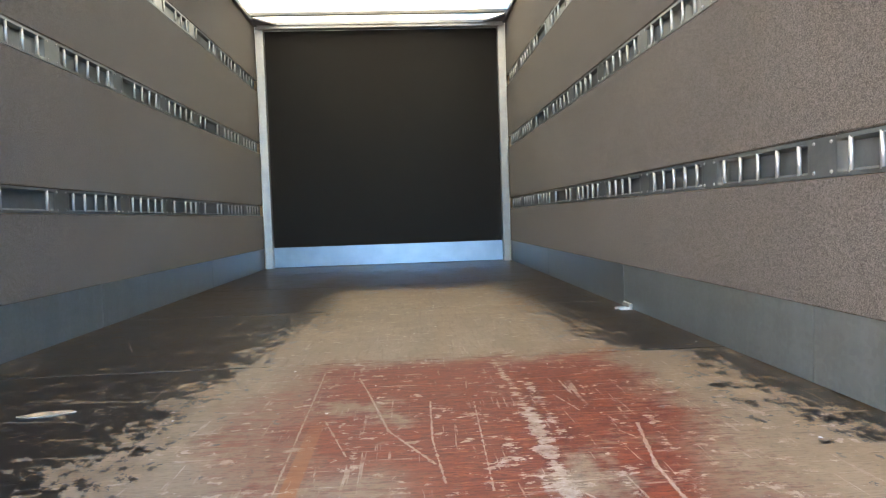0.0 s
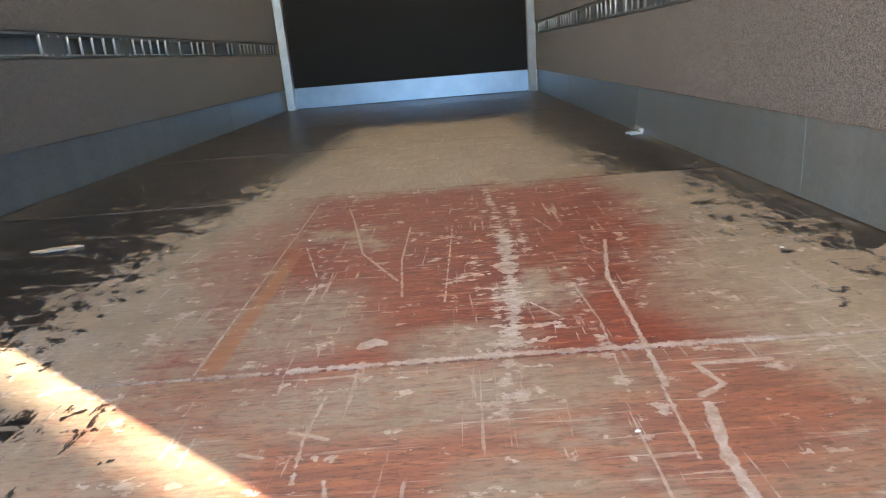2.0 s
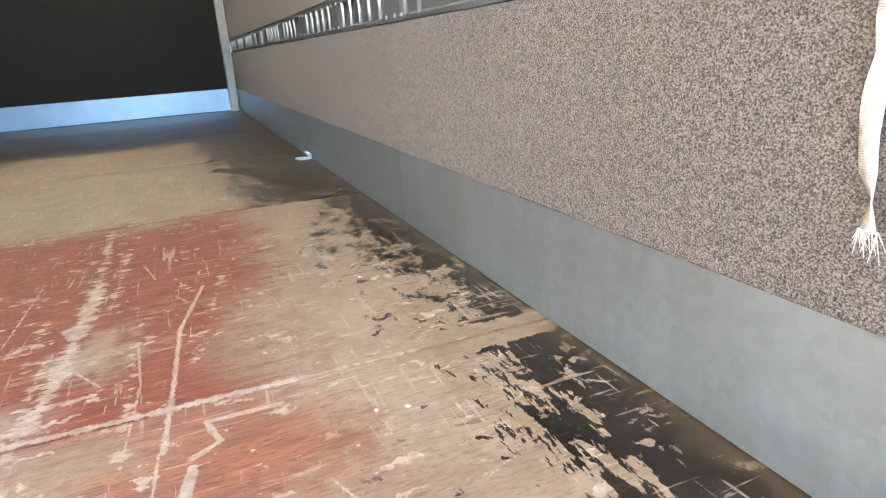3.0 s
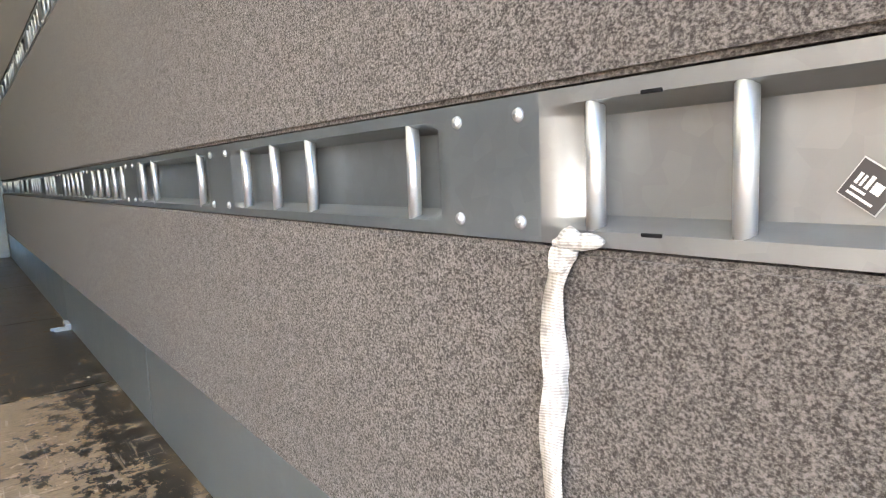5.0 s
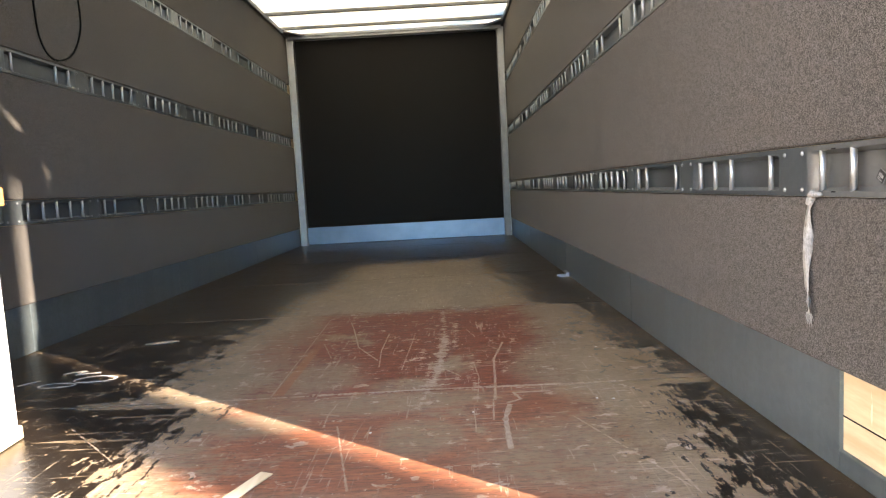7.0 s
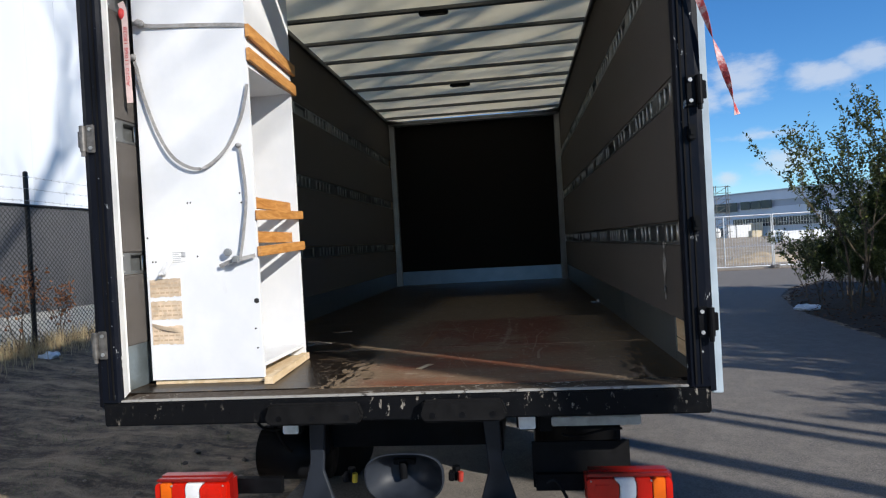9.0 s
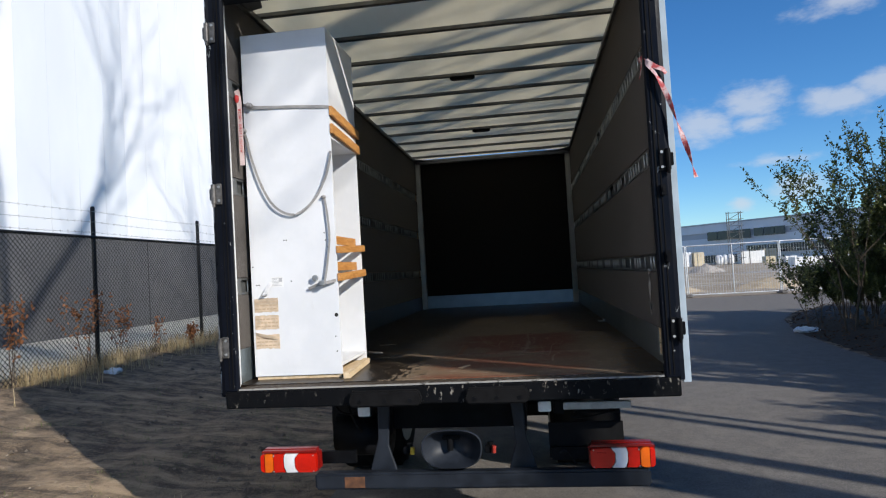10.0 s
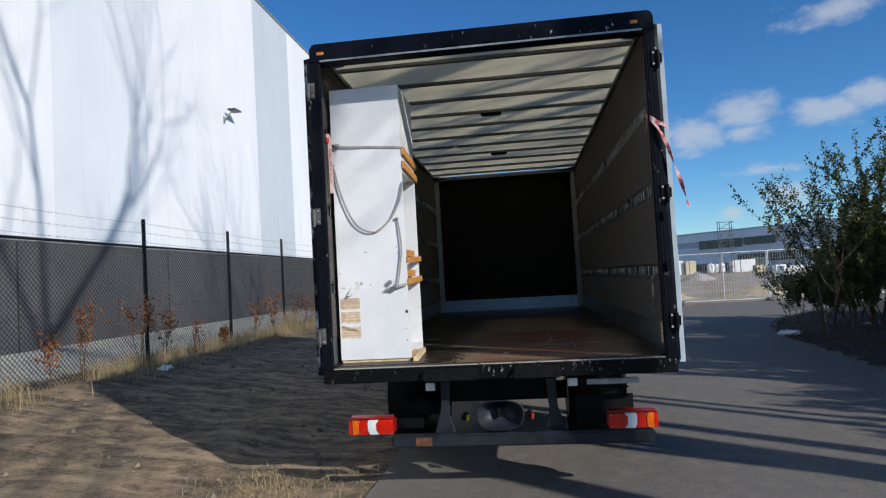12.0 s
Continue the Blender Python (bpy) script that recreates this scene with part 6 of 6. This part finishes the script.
tree_a = bare_tree(11, 25.0, 0.178, 13.0, 4)
tree_a.location = (7.870, -5.508, GROUND)
tree_b = bare_tree(12, 14.0, 0.17, 4.2, 4)
tree_b.location = (8.2, -3.9, GROUND)
for i, (src, x, y, rz, sc) in enumerate(((tree_b, 9.4, -13.2, 70, 1.25), (tree_b, 8.6, 0.6, 140, 0.9), (tree_b, 12.5, 3.2, 50, 1.35), (tree_b, 9.6, 6.0, 220, 0.95), (tree_b, 14.5, -2.0, 300, 1.3), (tree_a, 17.0, -21.0, 120, 0.9), (tree_b, 13.0, 9.5, 30, 1.1), (tree_b, 18.0, 1.0, 200, 1.4))):
    c = copy_thing(src, pose(x, y, GROUND, 0, 0, rz) @ Matrix.Scale(sc, 4))
    c.scale = (sc, sc, sc)

slender = bare_tree(15, 13.0, 0.115, 9.2, 3)
slender.location = (7.83, -5.589, GROUND)
for x, y, rz, sc in ((8.9, -3.58, 210, 1.05), (9.0, -2.2, 100, 0.6), (9.3, -4.5, 30, 1.0), (9.5, -2.9, 160, 0.75), (9.6, -0.2, 320, 1.1)):
    c = copy_thing(slender, pose(x, y, GROUND, 0, 0, rz))
    c.scale = (sc, sc, sc)


def evergreen(name, seed, stems, height, leaves, leaf_len, label, group, spread=0.5, low=0.1):
    """A many-stemmed shrub with small glossy leaves set along its twigs."""
    rng = random.Random(seed)
    t = thing(name, label, "shrub", group)
    s, ends = Soup(), []
    for i in range(stems):
        a = rng.uniform(0, 6.28)
        d = Vector((math.cos(a) * spread * rng.random(), math.sin(a) * spread * rng.random(), 1)).normalized()
        base = Vector((math.cos(a), math.sin(a), 0)) * rng.uniform(0.02, 0.25)
        grow(s, rng, base, d, height * rng.uniform(0.30, 0.42), 0.022 * height / 3, 3, ends, 0.25, 0.7, 5)
    s.made("trunk", TWIG, t, "thin brown stems")
    lf = Soup()
    per = max(1, int(leaves / max(1, len(ends))))
    for p, d, ln in ends:
        for j in range(per if rng.random() < leaves / max(1, len(ends)) / per else per + 1):
            q = p - d * rng.uniform(0, ln) + rvec(rng) * 0.07 * rng.random()
            dd = (d * 0.5 + rvec(rng)).normalized()
            if q.z > low:
                lf.leaf(q, dd, rvec(rng), leaf_len * rng.uniform(0.7, 1.25), leaf_len * rng.uniform(0.42, 0.6))
    lf.made("crown", HOLLY, t, "small glossy dark green leaves")
    return t


young = evergreen("young_holly", 5, 3, 3.3, 3600, 0.062, "slender young evergreen tree with small glossy leaves", "", 0.30, 0.7)
young.location = (6.2, 8.75, GROUND)
slim = evergreen("young_holly", 8, 4, 4.9, 9000, 0.062, "tall loose evergreen shrub with glossy leaves", "", 0.30, 0.5)
slim.location = (7.35, 9.3, GROUND)
small = evergreen("low_shrub", 21, 5, 1.5, 2600, 0.06, "low evergreen shrub at the edge of the road", "", 0.9, 0.05)
small.location = (6.25, 10.2, GROUND)
dense = evergreen("evergreen_shrub", 31, 9, 2.5, 17000, 0.07, "dense dark evergreen shrub beside the lane, also copied unseen as a shade screen", "roadside shrubs", 0.95, 0.03)
dense.location = (7.6, 9.3, GROUND)
# copies south of the visible clump stand out of view, added to shade the lane
for x, y, rz, sc in ((8.7, 10.2, 80, 1.0), (8.2, 8.0, 150, 0.8), (7.7, 6.4, 10, 0.95), (9.3, 7.2, 230, 1.2), (10.0, 11.0, 300, 1.3), (7.9, 11.2, 190, 0.85), (11.4, 9.4, 110, 1.4), (6.75, 9.2, 270, 0.55), (6.9, 10.6, 40, 0.6), (7.8, 4.4, 60, 0.9), (8.4, 2.0, 170, 1.0), (8.4, -2.0, 320, 1.1), (9.8, 5.6, 200, 1.2)):
    c = copy_thing(dense, pose(x, y, GROUND, 0, 0, rz))
    c.scale = (sc, sc, sc)

# unseen taller copies added right of the lane to screen skylight and shade asphalt
for x, y, rz, sc in ((12.6, 5.5, 15, 1.7), (12.4, 1.5, 95, 1.8), (12.8, -2.5, 200, 1.7), (12.5, -6.0, 290, 1.8), (13.2, -10.0, 40, 1.8), (12.0, -14.0, 120, 1.9), (9.7, -1.0, 75, 1.5), (9.3, 1.4, 190, 1.7), (9.9, 3.4, 255, 1.8), (9.2, 4.9, 130, 1.4)):
    c = copy_thing(dense, pose(x, y, GROUND, 0, 0, rz))
    c.scale = (sc, sc, sc)

# verge soil with fallen leaves, its colour lowered for the shade under the shrubs
rng = random.Random(77)
bm = bmesh.new()
pts = [(5.1, 3.5), (5.3, 6.0), (5.42, 7.6), (5.55, 9.2), (5.9, 11.0), (6.6, 12.8), (8.0, 15.0), (10.5, 16.6), (16, 16.8), (16, 3.5)]
gx = [4.9 + 0.28 * i for i in range(42)]
gy = [3.0 + 0.3 * i for i in range(46)]


def verge_left(y):
    for (x0, y0), (x1, y1) in zip(pts, pts[1:8]):
        if y0 <= y <= y1:
            return x0 + (x1 - x0) * (y - y0) / (y1 - y0)
    return 5.1 if y < 5 else 16


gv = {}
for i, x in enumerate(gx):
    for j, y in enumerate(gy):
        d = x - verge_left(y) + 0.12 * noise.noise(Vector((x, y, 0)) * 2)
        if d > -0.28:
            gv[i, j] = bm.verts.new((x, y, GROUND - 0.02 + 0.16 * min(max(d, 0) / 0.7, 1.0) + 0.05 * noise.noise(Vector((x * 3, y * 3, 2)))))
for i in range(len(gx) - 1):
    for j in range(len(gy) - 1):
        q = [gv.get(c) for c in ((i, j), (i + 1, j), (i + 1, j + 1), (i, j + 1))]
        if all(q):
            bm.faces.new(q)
verge = part("verge", bm, simple("shade_dark_leaf_mould", (0.020, 0.014, 0.010), 0.95, 0, 0.5, 12, 0.8, 0.03), smooth=True)
tagged(verge, "leaf-littered soil verge beneath the shrubs, coloured darker for their shade", "verge", kind="structure")
s = Soup()
for i in range(700):
    y = rng.uniform(3.2, 14.5)
    x = verge_left(y) + abs(rng.gauss(0.1, 0.9))
    d = Vector((rng.gauss(0, 1), rng.gauss(0, 1), 0.2)).normalized()
    s.leaf(Vector((x, y, GROUND + 0.02 + 0.16 * min(max(x - verge_left(y), 0) / 0.7, 1))), d, Vector((0, 0, 1)), rng.uniform(0.05, 0.09), rng.uniform(0.03, 0.05))
tagged(s.made("fallen_leaves", make_leaf("rotten_leaf", (0.045, 0.024, 0.012), (0.13, 0.065, 0.03), 0.8)), "dry brown leaves scattered over the verge", "leaves", kind="stuff")
lit = thing("plastic_bag", "crumpled white plastic bag lying at the verge", "litter", at=(5.75, 9.55, GROUND + 0.06))
bm = bmesh.new()
bmesh.ops.create_icosphere(bm, subdivisions=3, radius=0.16)
for v in bm.verts:
    v.co = Vector((v.co.x * 1.5, v.co.y, v.co.z * 0.35)) + noise.noise_vector(v.co * 14) * 0.05
part("film", bm, simple("white_plastic_film", (0.72, 0.75, 0.78), 0.25, 0, 0.1), lit)
lit2 = thing("paper_litter", "crumpled white paper lying by the fence", "litter", at=(-5.45, 4.75, ground_z(-5.45, 4.75) + 0.02))
bm = bmesh.new()
bmesh.ops.create_icosphere(bm, subdivisions=3, radius=0.10)
for v in bm.verts:
    v.co = Vector((v.co.x * 1.2, v.co.y, v.co.z * 0.45)) + noise.noise_vector(v.co * 18) * 0.05
part("paper", bm, simple("white_litter", (0.70, 0.70, 0.69), 0.6, 0, 0.1), lit2)

# saplings with dry leaves along the fence, dry grass
for i, (y, h) in enumerate(((2.9, 0.75), (3.5, 1.15), (4.72, 1.25), (5.6, 1.0), (6.5, 0.7), (9.1, 1.0), (10.45, 1.15), (11.6, 1.05), (1.4, 1.0), (0.2, 0.9), (7.6, 0.5), (12.6, 1.0))):
    rng = random.Random(200 + i)
    x = -5.88 + rng.uniform(-0.06, 0.1)
    t = thing("beech_sapling", "thin young sapling with dry orange-brown leaves by the fence", "sapling", "saplings along the fence", at=(x, y, ground_z(x, y) - 0.02))
    s, ends = Soup(), []
    for k in range(rng.choice((2, 3))):
        grow(s, rng, Vector((rng.uniform(-0.06, 0.06), rng.uniform(-0.06, 0.06), 0)), Vector((rng.uniform(-0.2, 0.2), rng.uniform(-0.25, 0.25), 1)).normalized(), h * 0.42, 0.007, 2, ends, 0.35, 0.55, 4)
    s.made("trunk", TWIG, t)
    lf = Soup()
    for p, d, ln in ends:
        for k in range(2 if i not in (4, 7) else 1):
            lf.leaf(p - d * rng.uniform(0, 0.10) + rvec(rng) * 0.02, (rvec(rng) + Vector((0, 0, -0.6))).normalized(), rvec(rng), rng.uniform(0.045, 0.075), rng.uniform(0.025, 0.04))
    lf.made("crown", DRY_LEAF, t, "dry orange-brown leaves")
rng = random.Random(9)
s = Soup()
for i in range(9000):
    y = rng.uniform(-2, 14)
    x = -5.95 + rng.gauss(0, 0.20) if rng.random() < 0.9 else rng.uniform(-5.9, -5.2)
    if noise.noise(Vector((x * 0.8, y * 1.1, 4))) > -0.12:
        s.blade(Vector((x, y, ground_z(x, y) - 0.01)), Vector((rng.gauss(0, 0.08), rng.gauss(0, 0.08), 0)), rng.uniform(0.06, 0.36), 0.007)
for k in range(260):
    y = 11.0 + rng.gauss(0, 0.25)
    s.blade(Vector((-5.8 + rng.gauss(0, 0.12), y, ground_z(-5.8, y))), Vector((rng.gauss(0, 0.14), rng.gauss(0, 0.14), 0)), rng.uniform(0.4, 0.75), 0.007)
for k in range(900):
    a, b = rng.gauss(0, 0.30), rng.gauss(0, 0.22)
    x, y = -1.85 + a, 0.25 + b
    s.blade(Vector((x, y, ground_z(x, y) - 0.005)), Vector((rng.gauss(0, 0.07), rng.gauss(0, 0.07), 0)), rng.uniform(0.02, 0.08), 0.004)
tagged(s.made("dry_grass", STRAW), "straw-coloured dry grass along the fence and on the soil", "grass", kind="stuff")
s = Soup()
for i in range(4200):
    x, y = rng.uniform(-4.8, -1.2), rng.uniform(-0.8, 4.5)
    if noise.noise(Vector((x * 1.6, y * 1.6, 8))) > 0.18:
        s.blade(Vector((x, y, ground_z(x, y) - 0.005)), Vector((rng.gauss(0, 0.03), rng.gauss(0, 0.03), 0)), rng.uniform(0.015, 0.06), 0.004)
tagged(s.made("grass", GRASS), "sparse short green grass tufts on the soil", "grass", kind="stuff")
s = Soup()
for i in range(900):
    x, y = rng.uniform(-5.6, -1.1), rng.uniform(-1.5, 9)
    r = rng.uniform(0.006, 0.022) if rng.random() < 0.93 else rng.uniform(0.025, 0.05)
    c = Vector((x, y, ground_z(x, y) + r * 0.2))
    k = len(s.v)
    for d in ((1, 0, 0), (0, 1, 0), (-1, 0, 0), (0, -1, 0), (0.2, 0.1, 0.8)):
        s.v.append(tuple(c + Vector(d) * r * rng.uniform(0.6, 1.2)))
    s.f += [(k, k + 1, k + 4), (k + 1, k + 2, k + 4), (k + 2, k + 3, k + 4), (k + 3, k, k + 4)]
tagged(s.made("soil_clods", simple("clod", (0.17, 0.135, 0.10), 0.95, 0, 0.4)), "small stones and clods scattered on the soil", "stones", kind="stuff")

# ---------------------------------------------------------------- building-site fence and what stands behind it
HGALV = simple("bright_galvanised", (0.55, 0.56, 0.57), 0.4, 0.6, 0.15)
HY = 22.4
panel = thing("site_fence_panel", "galvanised mobile site fence panel with close vertical wires", "fence panel", "site fence panels", at=(6.62, HY, GROUND))
W_, H0, H1 = 3.42, 0.10, 2.02
bm = bmesh.new()
for a, b in (((0, 0, 0.0), (0, 0, H1)), ((W_, 0, 0.0), (W_, 0, H1)), ((0, 0, H1), (W_, 0, H1)), ((0, 0, H0), (W_, 0, H0)), ((W_ / 2, 0, H0), (W_ / 2, 0, H1))):
    rod(bm, a, b, 0.026, 8)
part("frame", bm, HGALV, panel)
bm = bmesh.new()
for i in range(1, 34):
    x = W_ * i / 34
    rod(bm, (x, 0, H0), (x, 0, H1), 0.005, 4, cap=False)
for z in (0.45, 0.85, 1.30, 1.72):
    rod(bm, (0, 0, z), (W_, 0, z), 0.004, 4, cap=False)
part("wire_mesh", bm, HGALV, panel)
for x in (-0.1, W_ - 0.08):
    part("foot", boxes((x, x + 0.2, -0.32, 0.32, 0.014, 0.13), bevel=0.02), simple("foot_concrete", (0.22, 0.21, 0.20), 0.9), panel, "concrete foot")
for i in range(-3, 6):
    if i:
        copy_thing(panel, pose(6.62 + 3.48 * i, HY + (0.0 if i < 2 else 0.12 * (i - 1)), GROUND, 0, 0, 0))


def far_block(name, label, category, x0, x1, y0, y1, z1, mat, z0=GROUND):
    t = thing(name, label, category, at=((x0 + x1) / 2, (y0 + y1) / 2, z0))
    w, d = (x1 - x0) / 2, (y1 - y0) / 2
    bm = boxes((-w, w, -d, d, 0, z1 - z0), bevel=0.05)
    part("body", bm, mat, t)
    return t, w, d


WHT_FAR = simple("site_white", (0.74, 0.74, 0.73), 0.5, 0, 0.06, 2)
crate = simple("pale_crate", (0.56, 0.47, 0.32), 0.7, 0, 0.15, 3)
for x0, x1, y, z1, m, lab_, cat in ((33.6, 37.2, 102, 0.95, WHT_FAR, "white site container on the building ground", "container"), (37.3, 39.2, 102.5, 1.2, crate, "stack of pale wrapped timber", "pallet"), (26.2, 27.8, 101, 1.2, crate, "pale stacked board pallet on the site", "pallet"), (24.2, 26.0, 101.5, 1.3, WHT_FAR, "white wrapped pallet on the site", "pallet"), (25.2, 32.5, 60, 0.0, WHT_FAR, "long white stack of panels on the ground", "panel stack"), (35.2, 36.6, 96, 0.0, crate, "low pale crate on the site", "crate"), (37.6, 39.2, 95, -0.1, WHT_FAR, "low white pallet on the site", "pallet")):
    t, w, d = far_block("site_stack", lab_, cat, x0, x1, y, y + 1.6, z1, m)
    part("strap", boxes((-w * 0.3, -w * 0.22, -d - 0.02, d + 0.02, 0.0, z1 - GROUND + 0.02)), ALU_DARK, t)
for x in (30.0, 30.95, 31.8):
    t = thing("big_bag", "round-shouldered white bulk bag on the site", "bag", "bulk bags", at=(x, 101.0 + (x % 0.5), GROUND))
    bm = bmesh.new()
    bmesh.ops.create_icosphere(bm, subdivisions=3, radius=0.5)
    for v in bm.verts:
        v.co = Vector((math.copysign(abs(v.co.x * 2) ** 0.6, v.co.x) * 0.5, math.copysign(abs(v.co.y * 2) ** 0.6, v.co.y) * 0.5, 0.80 + math.copysign(abs(v.co.z * 2) ** 0.55, v.co.z) * 0.82)) + noise.noise_vector(v.co * 5) * 0.05
    part("sack", bm, WHT_FAR, t, smooth=True)


def heap(x, y, w, d, h, seed, label, mat):
    t = thing("sand_heap", label, "heap", "heaps", at=(x, y, GROUND - 0.02))
    bm = bmesh.new()
    g = [[None] * 15 for _ in range(15)]
    for i in range(15):
        for j in range(15):
            u, v = i / 7 - 1, j / 7 - 1
            r = max(0, 1 - math.hypot(u, v))
            g[i][j] = bm.verts.new((u * w, v * d, h * r ** 0.8 * (1 + 0.5 * noise.noise(Vector((u * 2 + seed, v * 2, seed)))) ))
    for i in range(14):
        for j in range(14):
            bm.faces.new((g[i][j], g[i + 1][j], g[i + 1][j + 1], g[i][j + 1]))
    part("sand", bm, mat, t, smooth=True)


SAND = simple("site_sand", (0.36, 0.29, 0.20), 0.95, 0, 0.25, 3, 0.6, 0.05)
RUBBLE = simple("site_rubble", (0.30, 0.27, 0.24), 0.95, 0, 0.35, 5, 0.8, 0.08)
heap(17.2, 60, 1.8, 1.6, 0.95, 1, "small grey heap of rubble behind the site fence", RUBBLE)
heap(11.6, 27.5, 1.9, 1.0, 0.45, 2, "low heap of sand behind the site fence", SAND)
heap(7.0, 27.0, 1.6, 1.0, 0.35, 3, "low heap of sand behind the site fence", SAND)
heap(15.0, 29.0, 2.5, 1.5, 0.55, 4, "low heap of sand behind the site fence", SAND)
heap(26.0, 52.0, 9.0, 2.0, 0.45, 5, "long low bank of rubble on the site", RUBBLE)

# long white hall in the distance
hall = thing("distant_hall", "long low white industrial hall with dark window bands in the distance", "building")
FAR_W, FAR_G = make_clad("far_white", (0.70, 0.74, 0.79), 1), make_clad("far_grey", (0.42, 0.46, 0.52), 1)
GLASS_D = simple("dark_glazing", (0.03, 0.035, 0.045), 0.15, 0, 0.3, 1)
A_, B_ = Vector((26.5, 122.0, 0)), Vector((60.0, 78.0, 0))
dv = (B_ - A_).normalized()
ang = math.atan2(dv.y, dv.x)
M_H = Matrix.Translation((A_.x, A_.y, GROUND)) @ Matrix.Rotation(ang, 4, "Z")
LN = (B_ - A_).length + 30


def hall_part(name, lab_, mat, *bs):
    bm = boxes(*bs)
    bm.transform(M_H)
    return part(name, bm, mat, hall, lab_)


hall_part("wall", "white cladding wall", FAR_W, (-12, LN, 0, 30, 0, 4.6), (-12, LN, -0.3, 30, 5.6, 7.0))
hall_part("band", "grey cladding band", FAR_G, (-12, LN, 0.02, 30, 4.61, 5.59))
hall_part("roof", "", FAR_G, (-12.5, LN + 0.5, -0.5, 30.5, 7.01, 7.25))
for a, b, z0, z1 in ((9.5, 18.0, 4.2, 5.7), (18.5, 24, 4.4, 5.7), (17.0, 36.0, 1.6, 2.9), (38.0, 60.0, 1.6, 2.9), (-8, 6, 0.4, 1.8), (8, 16, 0.2, 1.6)):
    n = max(2, int((b - a) / 1.8))
    for k in range(n):
        u, v = a + (b - a) * k / n + 0.06, a + (b - a) * (k + 1) / n - 0.06
        hall_part("window", "", GLASS_D, (u, v, -0.36, -0.31, z0, z1))
# lattice mast
mast = thing("lattice_mast", "thin grey lattice scaffold mast standing on the site", "mast", at=(32.3, 100, GROUND))
bm = bmesh.new()
for x in (-0.9, 0.9):
    for y in (-0.5, 0.5):
        rod(bm, (x, y, 0), (x, y, 8.2), 0.06, 5)
for k in range(8):
    z = 1.0 * k
    rod(bm, (-0.9, -0.5, z), (0.9, -0.5, z + 1.0), 0.04, 4)
    rod(bm, (-1.3, -0.5, z + 1), (1.3, -0.5, z + 1), 0.04, 4)
part("scaffold", bm, ALU_DARK, mast)

# loose clods of the torn-up soil
rng = random.Random(41)
verts, faces = [], []
while len(faces) < 8 * 260:
    x, y = rng.uniform(-5.6, -1.2), rng.uniform(-2.5, 6.5)
    if noise.noise(Vector((x * 1.3, y * 2.2, 21))) < 0.02:
        continue
    r = 0.005 + 0.034 * rng.random() ** 4
    b, zc = len(verts), ground_z(x, y) + r * 0.2
    for d in ((1, 0, 0), (-1, 0, 0), (0, 1, 0), (0, -1, 0), (0, 0, 1), (0, 0, -1)):
        verts.append((x + r * (d[0] * rng.uniform(0.7, 1.6) + rng.gauss(0, 0.2)), y + r * (d[1] * rng.uniform(0.7, 1.3) + rng.gauss(0, 0.2)), zc + r * 0.8 * d[2]))
    faces += [(b + i, b + j, b + k) for i, j, k in ((0, 2, 4), (2, 1, 4), (1, 3, 4), (3, 0, 4), (2, 0, 5), (1, 2, 5), (3, 1, 5), (0, 3, 5))]
me = bpy.data.meshes.new("soil_clods")
me.from_pydata(verts, [], faces)
me.materials.append(simple("clod_soil", (0.10, 0.076, 0.053), 0.95, 0, 0.5, 40, 0.4))
tagged(new("soil_clods", me), "loose dark clods of torn-up soil", "soil", kind="stuff")
